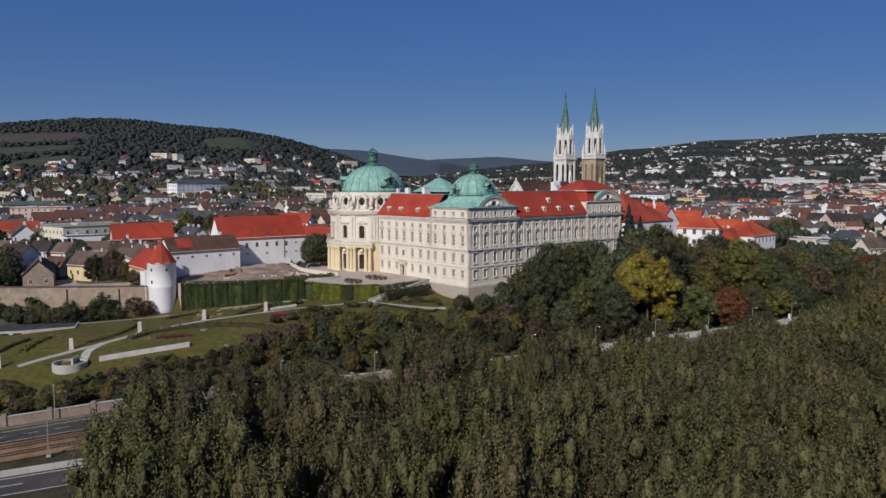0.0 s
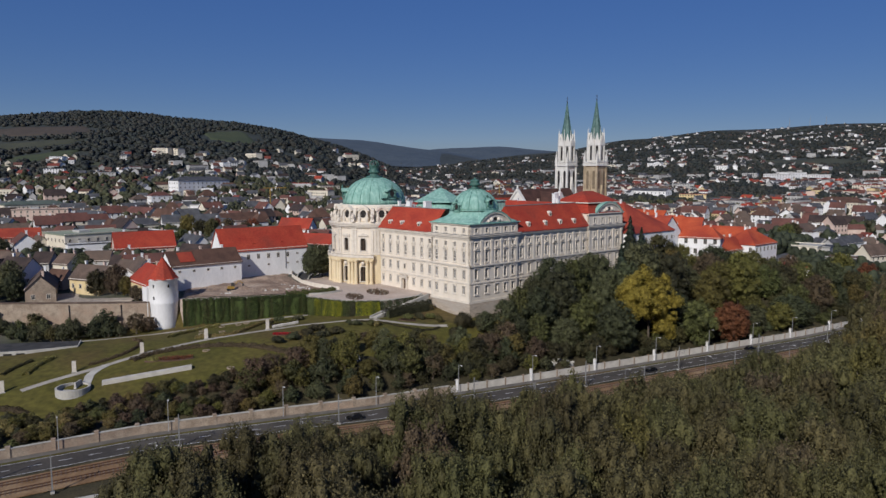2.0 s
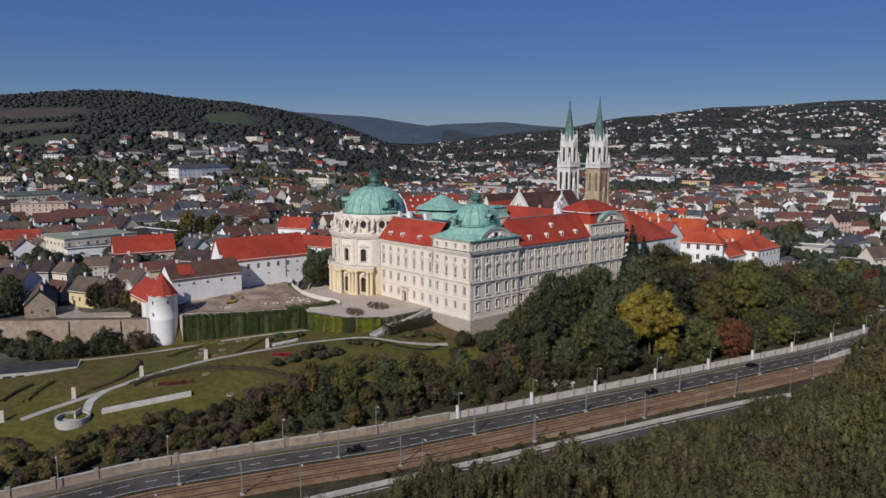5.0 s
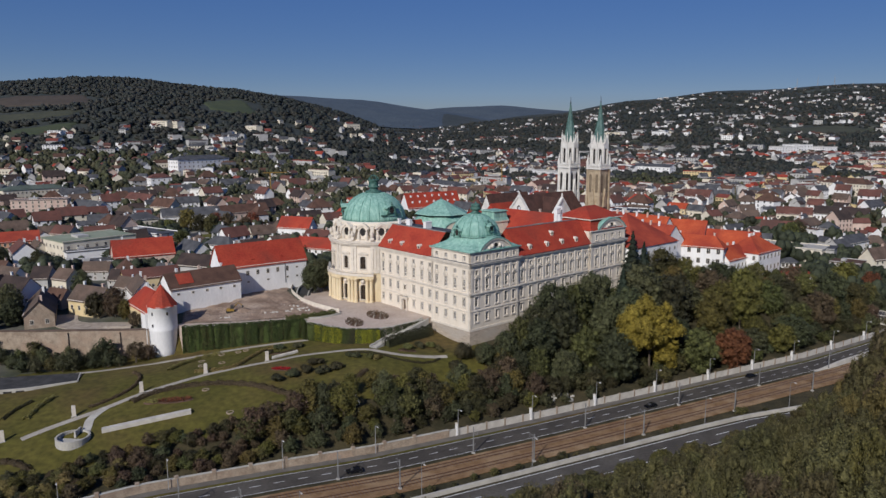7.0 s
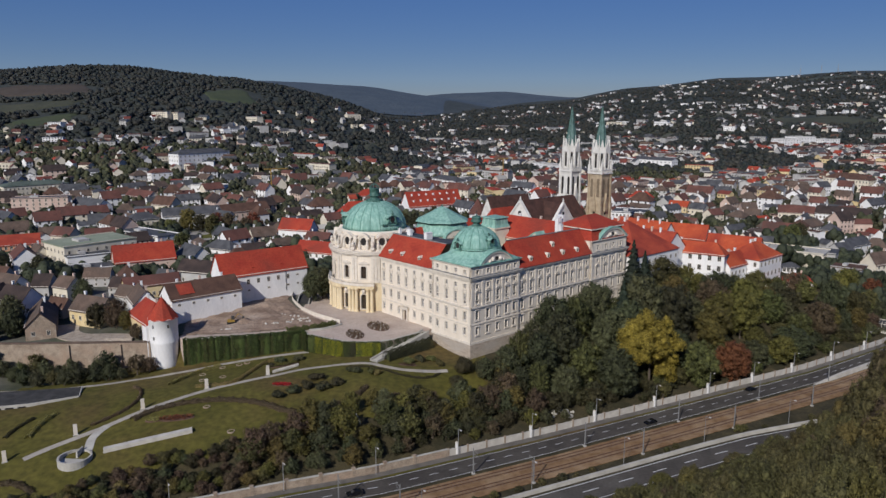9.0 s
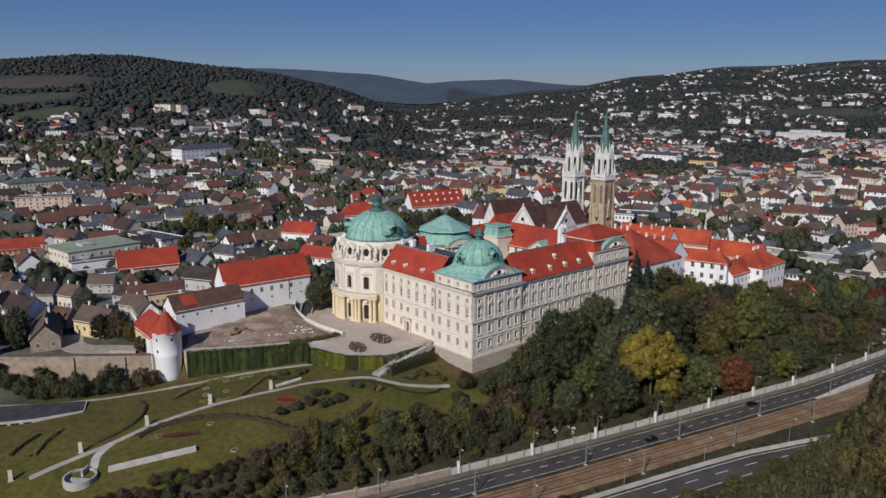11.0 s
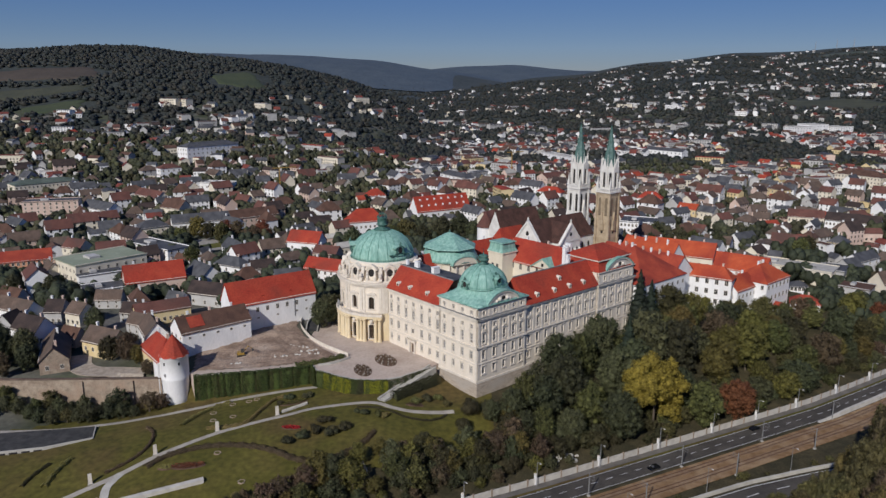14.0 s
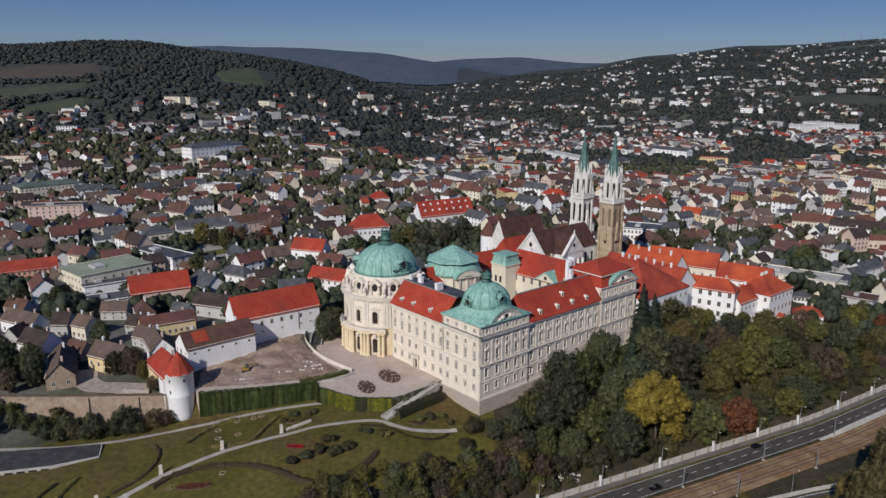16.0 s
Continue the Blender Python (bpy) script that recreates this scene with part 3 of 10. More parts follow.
def garden_wall():
    """The pale panels between darker posts, and the rougher stretch further along."""
    wall = thing("garden_wall", "pale concrete panel wall with darker posts beside the road", "wall", ROAD_AT, kind="structure")
    step = 6.35
    s = -60.0
    top = ROAD_Z + 2.55
    panel = Shape().box(0.25, -0.14, 0, step - 0.25, 0.14, 2.0)
    panel.box(0.2, -0.18, 2.0, step - 0.2, 0.18, 2.12)
    pm = mesh_of("panel", panel, M["pale_concrete"])
    post = Shape().box(-0.26, -0.24, 0, 0.26, 0.24, 2.3)
    post.box(-0.32, -0.3, 2.3, 0.32, 0.3, 2.42)
    qm = mesh_of("post", post, M["rubble2"])
    while s < 330:
        n0, n1 = float(wall_n(s)), float(wall_n(s + step))
        a = math.degrees(math.atan2(n1 - n0, step))
        if s > -32:
            shared("panel", pm, wall, pose(s, n0, ROAD_Z, 0, 0, a))
            shared("post", qm, wall, pose(s, n0, ROAD_Z, 0, 0, a))
        s += step
    low = Shape()
    ss = np.arange(-400, -24, 4.0)
    low.loft([[(q, w - 0.25, ROAD_Z - 0.2), (q, w + 0.25, ROAD_Z - 0.2), (q, w + 0.22, ROAD_Z + 2.2), (q, w - 0.22, ROAD_Z + 2.2)] for q, w in zip(ss, wall_n(ss))])
    part("stone_wall", low, M["rubble2"], wall, "weathered beige stone wall")
    cap = Shape()
    cap.loft([[(q, w - 0.34, ROAD_Z + 2.2), (q, w + 0.34, ROAD_Z + 2.2), (q, w + 0.3, ROAD_Z + 2.4), (q, w - 0.3, ROAD_Z + 2.4)] for q, w in zip(ss, wall_n(ss))])
    part("coping", cap, M["concrete"], wall)
    pp = mesh_of("pier", Shape().box(-0.45, -0.38, 0, 0.45, 0.38, 2.65).box(-0.52, -0.45, 2.65, 0.52, 0.45, 2.85), M["rubble2"])
    for q in np.arange(-300, -30, 9.0):
        shared("pier", pp, wall, pose(q, float(wall_n(q)), ROAD_Z))


M["rubble2"] = mixed("beige_rubble", (0.24, 0.185, 0.135), (0.37, 0.30, 0.225), 0.5, 0.25, 0.95, 0.05, third=(0.32, 0.235, 0.17), third_scale=0.15)
garden_wall()


def lower_parapet():
    wall = thing("road_parapet", "low concrete parapet between railway and lower road", "parapet", ROAD_AT, kind="structure")
    ss = np.arange(-400, 330, 6.0)
    sh = Shape()
    sh.loft([[(q, k - 0.45, ROAD_Z - 0.1), (q, k + 0.4, ROAD_Z - 0.1), (q, k + 0.3, ROAD_Z + 0.95), (q, k - 0.3, ROAD_Z + 0.9)] for q, k in zip(ss, kerb_n(ss))])
    part("parapet", sh, M["concrete"], wall)
    ramp = thing("retaining_ramp", "pale concrete retaining wall rising beside the railway", "wall", ROAD_AT, kind="structure")
    ss = np.arange(118, 330, 6.0)
    sh = Shape()
    hs = np.interp(ss, (118, 132, 330), (0.1, 1.6, 2.6))
    w = wall_n(ss) - 12.4
    sh.loft([[(q, a - 0.5, ROAD_Z), (q, a + 0.7, ROAD_Z), (q, a + 0.6, ROAD_Z + h), (q, a - 0.3, ROAD_Z + h)] for q, a, h in zip(ss, w, hs)])
    part("retaining_wall", sh, M["pale_concrete"], ramp)


lower_parapet()


def street_lamp():
    lamp = thing("street_lamp", "slender grey street lamp beside the garden wall", "lamp", ROAD_AT @ pose(0, -1.2, ROAD_Z), "street lamps")
    part("pole", Shape().tube([(0, 0, 0), (0, 0, 8.2)], 0.11, 0.07, 8), M["steel"], lamp)
    part("arm", Shape().tube([(0, 0, 8.1), (0, -0.7, 8.4), (0, -1.5, 8.45)], 0.05, 0.05, 6), M["steel"], lamp)
    part("lantern", Shape().box(-0.16, -2.0, 8.38, 0.16, -1.3, 8.55, 0.04), M["frame"], lamp)
    return lamp


def white_pillar():
    p = thing("wall_pillar", "white rendered wall pillar with a flat cap", "pillar", ROAD_AT, "wall pillars")
    part("shaft", Shape().box(-0.3, -0.3, 0, 0.3, 0.3, 3.7), M["white"], p)
    part("cap", Shape().box(-0.36, -0.36, 3.7, 0.36, 0.36, 3.82).box(-0.22, -0.22, 3.82, 0.22, 0.22, 3.95), M["trim"], p)
    return p


def rail_mast(label="grey steel railway mast"):
    mast = thing("railway_mast", label, "mast", ROAD_AT, "railway masts")
    part("pole", Shape().box(-0.14, -0.14, 0, 0.14, 0.14, 7.8, 0.04), M["grey_trim"], mast)
    part("bracket", Shape().tube([(0, 0, 7.0), (0, -2.2, 7.3)], 0.05).tube([(0, 0, 6.0), (0, -2.2, 6.2)], 0.05).tube([(0, -2.2, 6.2), (0, -2.2, 7.3)], 0.04), M["grey_trim"], mast)
    part("footing", Shape().box(-0.4, -0.4, 0, 0.4, 0.4, 0.4), M["concrete"], mast)
    return mast


lamp0, pillar0, mast0 = street_lamp(), white_pillar(), rail_mast()
LAMPS = (-128, -104, -76, -51, -25.5, 0.0, 24.8, 50.5, 75.8, 98.7, 121, 147, 172)
for i, s in enumerate(LAMPS):
    w = float(wall_n(s))
    copy_thing(lamp0, ROAD_AT @ pose(s, w - 0.9, ROAD_Z))
    if s > -30:
        copy_thing(pillar0, ROAD_AT @ pose(s, w, ROAD_Z))
for s in range(-150, 230, 38):
    w = float(wall_n(s))
    copy_thing(mast0, ROAD_AT @ pose(s + 9, w - 12.6, ROAD_Z))
    copy_thing(mast0, ROAD_AT @ pose(s + 21, w - 24.3, ROAD_Z, 0, 0, 180))
road_lamp0 = thing("road_lamp", "tall grey lamp post beside the lower road", "lamp", ROAD_AT @ pose(0, 0, 0), "road lamps")
part("pole", Shape().tube([(0, 0, 0), (0, 0, 9)], 0.11, 0.06, 8), M["grey_trim"], road_lamp0)
part("arm", Shape().tube([(0, 0, 8.9), (0, -1.4, 9.15)], 0.05), M["grey_trim"], road_lamp0)
part("lantern", Shape().box(-0.16, -2.0, 9.08, 0.16, -1.3, 9.25, 0.04), M["frame"], road_lamp0)
for s in (-140, -110, -80, -50, -18, 13, 44, 78, 108, 140):
    copy_thing(road_lamp0, ROAD_AT @ pose(s, float(kerb_n(s)) + 0.8, ROAD_Z))
for o in (lamp0, pillar0, mast0, road_lamp0):
    for c in o.children_recursive:
        bpy.data.objects.remove(c)
    bpy.data.objects.remove(o)


def car(label, m):
    c = thing("car", label, "car", m, "cars on the road")
    side = [(-2.15, 0.35), (-2.1, 0.75), (-1.95, 0.85), (-1.5, 1.35), (-1.2, 1.45), (0.3, 1.45), (1.0, 0.95), (1.9, 0.85), (2.15, 0.65), (2.15, 0.35)]
    rings = []
    for y, k in ((-0.88, 0.93), (-0.8, 1.0), (0.8, 1.0), (0.88, 0.93)):
        rings.append([(x, y * (0.82 if z > 1 else 1), 0.35 + (z - 0.35) * k) for x, z in side])
    part("body", Shape().loft(rings), M["car_dark"], c)
    part("windscreen", Shape().add([(0.35, -0.6, 1.42), (0.35, 0.6, 1.42), (0.98, 0.66, 0.99), (0.98, -0.66, 0.99)], [(0, 1, 2, 3)]), M["glass"], c)
    wheel = mesh_of("wheel", Shape().loft([[(0.32 * math.cos(a), y, 0.32 * math.sin(a)) for a in np.linspace(0, 2 * math.pi, 13)[:-1]] for y in (-0.1, 0.1)]), M["tyre"])
    for x in (-1.35, 1.35):
        for y in (-0.8, 0.8):
            shared("wheel", wheel, c, pose(x, y, 0.32))
    return c


def put_car(s, off, base, flip, label):
    n = float(base(s)) + off
    a = math.degrees(math.atan2(float(base(s + 2)) - float(base(s - 2)), 4))
    car(label, ROAD_AT @ pose(s, n, ROAD_Z, 0, 0, a + (180 if flip else 0)))


put_car(40, -9.6, wall_n, True, "black car on the main road")
put_car(92, -5.4, wall_n, False, "dark car driving on the main road")
put_car(-60, -9.4, wall_n, True, "black estate car on the grey road")

# ---- the abbey: local x along the river front, local y along the terrace front ----
ABBEY_AT = pose(9.08, 257.97, 0, 0, 0, 42.0)
abbey = thing("abbey", "cream baroque abbey palace with red roofs and green copper domes", "abbey", ABBEY_AT)
TERRACE_Z = 8.7


def facing(p0, e):
    """A frame on a wall: x along it, y inwards, z up."""
    i = (-e[1], e[0])
    return Matrix(((e[0], i[0], 0, p0[0]), (e[1], i[1], 0, p0[1]), (0, 0, 1, 0), (0, 0, 0, 1)))


def pierced(length, z0, z1, holes, depth=0.5, thick=0.9):
    """A wall sheet with real openings, reveals and an inner face; holes are (x, z0, z1, width)."""
    xs = sorted({0.0, length, *(h[0] - h[3] / 2 for h in holes), *(h[0] + h[3] / 2 for h in holes)})
    zs = sorted({z0, z1, *(h[1] for h in holes), *(h[2] for h in holes)})
    sh = Shape()
    for a, b in zip(xs[:-1], xs[1:]):
        run = None
        for c, d in zip(zs[:-1], zs[1:]):
            mx, mz = (a + b) / 2, (c + d) / 2
            solid = not any(abs(mx - h[0]) < h[3] / 2 and h[1] < mz < h[2] for h in holes)
            if solid:
                run = (run[0], d) if run and run[1] == c else run if not run else run
                if run is None or run[1] != d:
                    if run:
                        sh.add([(a, 0, run[0]), (b, 0, run[0]), (b, 0, run[1]), (a, 0, run[1])], [(0, 1, 2, 3)])
                    run = (c, d)
            elif run:
                sh.add([(a, 0, run[0]), (b, 0, run[0]), (b, 0, run[1]), (a, 0, run[1])], [(0, 1, 2, 3)])
                run = None
        if run:
            sh.add([(a, 0, run[0]), (b, 0, run[0]), (b, 0, run[1]), (a, 0, run[1])], [(0, 1, 2, 3)])
    for x, c, d, w in holes:
        a, b = x - w / 2, x + w / 2
        sh.add([(a, 0, c), (b, 0, c), (b, 0, d), (a, 0, d), (a, depth, c), (b, depth, c), (b, depth, d), (a, depth, d)], [(0, 4, 5, 1), (1, 5, 6, 2), (2, 6, 7, 3), (3, 7, 4, 0)])
    sh.add([(0, thick, z0), (length, thick, z0), (length, thick, z1), (0, thick, z1), (0, 0, z0), (length, 0, z0), (length, 0, z1), (0, 0, z1)], [(0, 1, 2, 3), (7, 6, 2, 3), (4, 0, 3, 7), (5, 6, 2, 1)])
    return sh


WINDOWS = {}


def ring_frame(s, x0, x1, z0, z1, b, y0, y1):
    """One closed moulded frame round an opening."""
    v = []
    for y in (y0, y1):
        v += [(x0 - b, y, z0 - b), (x1 + b, y, z0 - b), (x1 + b, y, z1 + b), (x0 - b, y, z1 + b), (x0, y, z0), (x1, y, z0), (x1, y, z1), (x0, y, z1)]
    f = []
    for i in range(4):
        j = (i + 1) % 4
        f += [(i, j, j + 4, i + 4), (j + 8, i + 8, i + 12, j + 12), (i + 8, j + 8, j, i), (i + 4, j + 4, j + 12, i + 12)]
    s.add(v, f)


def window_meshes(w, h, style):
    key = (w, h, style)
    if key not in WINDOWS:
        a = w / 2
        s = Shape()
        b = 0.24
        ring_frame(s, -a, a, 0.0, h, b, -0.13, 0.06)
        sill = Shape().box(-a - b - 0.15, -0.28, -0.5, a + b + 0.15, 0.06, -0.25)
        hood = Shape()
        if style in ("tri", "seg"):
            t = h + b + 0.35
            hood.box(-a - b - 0.3, -0.42, t, a + b + 0.3, 0.02, t + 0.16)
            k = a + b + 0.3
            top = [(-k, 0), (0, 0.75), (k, 0)] if style == "tri" else [(-k + 2 * k * i / 8, 0.62 * math.sin(math.pi * i / 8)) for i in range(9)]
            ring = [[(x, y, t + 0.16 + z) for x, z in top] + [(x * 0.999, y, t + 0.02 + z - 0.0) for x, z in reversed(top)] for y in (-0.42, 0.02)]
            hood.loft(ring)
            hood.loft([[(x * 0.85, y, t + 0.1 + z * 0.85) for x, z in top] for y in (-0.15, 0.02)])
            hood.box(-a - 0.1, -0.1, h + b, a + 0.1, 0.04, t)
        if style == "hood":
            hood.box(-a - b - 0.2, -0.36, h + b + 0.12, a + b + 0.2, 0.02, h + b + 0.3)
            hood.box(-a - b - 0.1, -0.22, h + b, a + b + 0.1, 0.02, h + b + 0.12)
        f = Shape()
        t = 0.085
        for x in (-a, -t / 2, a - t):
            f.box(x, 0.24, 0, x + t, 0.31, h)
        rows = (0.0, 0.62 * h, h - t) if h > 2.2 else (0.0, h - t)
        for z in rows:
            f.box(-a, 0.235, z, a, 0.315, z + t)
        for z in ((0.31 * h, 0.81 * h) if h > 2.2 else (0.5 * h,)):
            f.box(-a, 0.25, z, a, 0.3, z + 0.05)
        g = Shape().box(-a + 0.01, 0.30, 0.01, a - 0.01, 0.33, h - 0.01)
        WINDOWS[key] = (mesh_of("window", s, M["trim"]), mesh_of("sash", f, M["frame"]), mesh_of("pane", g, M["pale_glass"]), mesh_of("sill", sill, M["trim"]), mesh_of("hood", hood, M["trim"]) if hood.v else None)
    return WINDOWS[key]


def put_window(parent, m, x, z, w, h, style, name="window"):
    a, b, c, d, e = window_meshes(w, h, style)
    ob = shared(name, a, parent, m @ pose(x, 0, z))
    shared("sash", b, ob, Matrix())
    shared("pane", c, ob, Matrix())
    shared("sill", d, ob, Matrix())
    if e:
        shared("hood", e, ob, Matrix())
    return ob


def facade(p0, e, length, z0, z1, cols, rows, mat, skip=(), extra=()):
    """A wall with its windows: rows are (z0, z1, width, style)."""
    m = facing(p0, e)
    holes, puts = [], []
    for i, x in enumerate(cols):
        for j, (a, b, w, style) in enumerate(rows):
            if (i, j) in skip:
                continue
            holes.append((x, a, b, w))
            puts.append((x, a, w, b - a, style))
    holes += list(extra)
    part("wall", pierced(length, z0, z1, holes), mat, abbey, at=m)
    for x, z, w, h, style in puts:
        put_window(abbey, m, x, z, w, h, style)
    return m


def moulding(name, m, length, bands, mat, over=0.0):
    """Horizontal bands along a wall: (z0, z1, projection)."""
    s = Shape()
    for a, b, p in bands:
        s.box(-over * p, -p, a, length + over * p, 0.05, b)
    part(name, s, mat, abbey, at=m)


R1, R2 = (10.8, 13.4, 1.45, "hood"), (16.3, 19.3, 1.5, "hood")
PN_T, PN_S = (22.3, 26.0, 1.5, "tri"), (22.3, 26.0, 1.55, "seg")
MZ, AT = (27.75, 29.4, 1.4, "plain"), (32.9, 34.5, 1.35, "plain")
CORNICE = [(30.3, 30.7, 0.18), (30.7, 31.2, 0.4), (31.2, 31.7, 0.75), (31.7, 32.1, 0.95)]
STRING = [(20.3, 20.75, 0.2), (20.75, 21.3, 0.5), (23.45, 23.7, 0.12)]
BAND = [(14.5, 14.95, 0.24)]
BASE = [(7.6, 8.3, 0.28)]

# terrace front: corner pavilion and wing
mL = facade((0, 20.8), (0, -1), 20.8, 7.6, 36.0, [20.8 - v for v in (17.8, 12.75, 7.9, 3.1)], [R1, R2, PN_T, MZ, AT], M["plaster"])
mW = facade((0.45, 52.8), (0, -1), 32.0, 7.6, 32.1, [52.8 - v for v in (51.0, 46.35, 41.4, 36.7, 31.7, 26.85, 22.2)], [R1, R2, PN_T, MZ], M["plaster"], skip={(3, 0), (3, 1)}, extra=[(15.6, 8.7, 12.6, 2.1), (15.6, 16.7, 18.6, 1.2)])
moulding("cornice", mL, 20.8, CORNICE, M["trim"], 1.0)
moulding("cornice", mW, 32.0, CORNICE, M["trim"])
moulding("string_course", mL, 20.8, STRING + BAND, M["trim"], 1.0)
moulding("string_course", mW, 32.0, STRING + BAND, M["trim"])
moulding("base_course", mL, 20.8, BASE, M["trim"], 1.0)
moulding("cornice_flashing", mL, 20.8, [(32.1, 32.2, 1.0)], M["grey_trim"], 1.0)
moulding("cornice_flashing", mW, 32.0, [(32.1, 32.2, 1.0)], M["grey_trim"])
moulding("attic_cornice", mL, 20.8, [(35.3, 35.6, 0.2), (35.6, 36.0, 0.5)], M["trim"], 1.0)
# river front: pavilion, wing, far pavilion
RP = (3.2, 8.5, 13.6, 18.3, 22.4)
mR = facade((0, 0), (1, 0), 25.0, 7.6, 36.0, RP, [R1, (16.3, 19.6, 1.6, "hood"), PN_S, MZ, AT], M["plaster"])
WC = (27.6, 32.4, 37.25, 42.2, 47.3, 52.05, 56.8, 61.6, 66.2)
mV = facade((25.0, 0.6), (1, 0), 43.2, 7.6, 32.1, [u - 25.0 for u in WC], [R1, (16.3, 19.6, 1.6, "hood"), PN_S, MZ], M["plaster"])
FC = (72.4, 77.6, 83.0, 88.2)
mF = facade((68.2, -0.1), (1, 0), 24.2, 7.6, 37.3, [u - 68.2 for u in FC], [R1, (16.3, 19.6, 1.6, "hood"), PN_S, MZ, (33.2, 35.2, 1.4, "plain")], M["plaster"])
for m, q, k in ((mR, 25.0, 1.0), (mV, 43.2, 0.0), (mF, 24.2, 1.0)):
    moulding("cornice", m, q, CORNICE, M["trim"], k)
    moulding("string_course", m, q, STRING + BAND, M["trim"], k)
    moulding("base_course", m, q, BASE, M["trim"], k)
    moulding("cornice_flashing", m, q, [(32.1, 32.2, 1.0)], M["grey_trim"], k)
moulding("attic_cornice", mR, 25.0, [(35.3, 35.6, 0.2), (35.6, 36.0, 0.5)], M["trim"], 1.0)
moulding("attic_cornice", mF, 24.2, [(36.5, 36.9, 0.2), (36.9, 37.3, 0.5)], M["trim"], 1.0)
# inner and side walls of the blocks
for p, e, q, z1 in (((25.0, 0.0), (0, 1), 20.8, 36.0), ((25.0, 20.8), (-1, 0), 25.0, 36.0), ((15.0, 20.8), (0, 1), 32.0, 32.1), ((92.4, -0.1), (0, 1), 20.5, 37.3), ((92.4, 20.4), (-1, 0), 24.2, 37.3),
                    ((68.2, 20.4), (0, -1), 20.5, 37.3), ((68.2, 14.0), (-1, 0), 43.2, 32.1)):
    part("wall", pierced(q, 7.6, z1, []), M["plaster"], abbey, at=facing(p, e))
# giant pilasters on the river front and quoins at the corners
pil = Shape().box(-0.5, -0.2, 21.3, 0.5, 0.05, 30.3).box(-0.62, -0.3, 21.3, 0.62, 0.05, 22.0).box(-0.62, -0.32, 29.3, 0.62, 0.05, 30.3)
pil_mesh = mesh_of("pilaster", pil, M["trim"])
for m, xs in ((mR, (0.7, 5.85, 11.05, 15.95, 20.35, 24.3)), (mV, (5.0, 9.8, 14.7, 19.75, 24.7, 29.4, 34.2, 38.9)), (mF, (0.8, 6.8, 12.1, 17.4, 23.4)), (mL, (0.7, 5.4, 10.4, 15.3, 20.1))):
    if m is not mL:
        for x in xs:
            shared("pilaster", pil_mesh, abbey, m @ pose(x, 0, 0))
lesene = mesh_of("lesene", Shape().box(-0.45, -0.1, 8.3, 0.45, 0.05, 20.5), M["trim"])
attic_lesene = mesh_of("attic_lesene", Shape().box(-0.45, -0.12, 32.2, 0.45, 0.05, 35.3), M["trim"])
for m, xs in ((mL, (0.55, 20.25)), (mR, (0.55, 24.4)), (mF, (0.6, 23.6))):
    for x in xs:
        shared("lesene", lesene, abbey, m @ pose(x, 0, 0))
for m, xs in ((mR, (0.7, 5.85, 11.05, 15.95, 20.35, 24.3)), (mF, (0.8, 6.8, 12.1, 17.4, 23.4))):
    for x in xs:
        shared("attic_lesene", attic_lesene, abbey, m @ pose(x, 0, 0))
# battered stone plinth round the corner
pl = Shape()
pl.loft([[(-2.0, 21.5, 0.0), (-2.0, -2.0, 0.0), (93.0, -2.0, 0.0), (93.0, 3.0, 0.0), (2.0, 3.0, 0.0), (2.0, 21.5, 0.0)],
         [(-0.3, 21.5, 7.6), (-0.3, -0.3, 7.6), (92.7, -0.3, 7.6), (92.7, 3.0, 7.6), (2.0, 3.0, 7.6), (2.0, 21.5, 7.6)]])
part("plinth", pl, M["plinth"], abbey, "weathered battered stone plinth")
# portal on the terrace front
pt = Shape()
for x in (-1.9, 1.3):
    pt.box(x, -0.75, 8.5, x + 0.6, 0.05, 13.0)
    pt.box(x - 0.1, -0.85, 8.5, x + 0.7, 0.05, 9.3)
    pt.box(x - 0.1, -0.85, 12.6, x + 0.7, 0.05, 13.0)
pt.box(-2.2, -0.95, 13.0, 2.2, 0.05, 13.6).box(-2.5, -1.25, 13.6, 2.5, 0.05, 13.9)
for x in np.linspace(-2.3, 2.1, 9):
    pt.box(x, -1.15, 13.9, x + 0.16, -0.95, 14.7)
pt.box(-2.4, -1.2, 14.7, 2.4, -0.9, 14.9)
pt.box(-1.0, -0.2, 16.4, -0.6, 0.05, 18.9).box(0.6, -0.2, 16.4, 1.0, 0.05, 18.9).box(-1.1, -0.3, 18.6, 1.1, 0.05, 19.0)
portal = part("portal", pt, M["trim"], abbey, "stone doorway with columns and balcony", at=mW @ pose(15.6, 0, 0))
part("door", Shape().box(-1.02, 0.3, 8.7, -0.02, 0.4, 12.55).box(0.02, 0.3, 8.7, 1.02, 0.4, 12.55).box(-0.8, 0.25, 9.1, -0.25, 0.32, 10.6).box(0.25, 0.25, 9.1, 0.8, 0.32, 10.6).box(-0.8, 0.25, 10.9, -0.25, 0.32, 12.3).box(0.25, 0.25, 10.9, 0.8, 0.32, 12.3), M["wood"], portal, "dark wooden double door")
part("pane", Shape().box(-0.6, 0.3, 16.7, 0.6, 0.35, 18.6), M["dark"], portal)


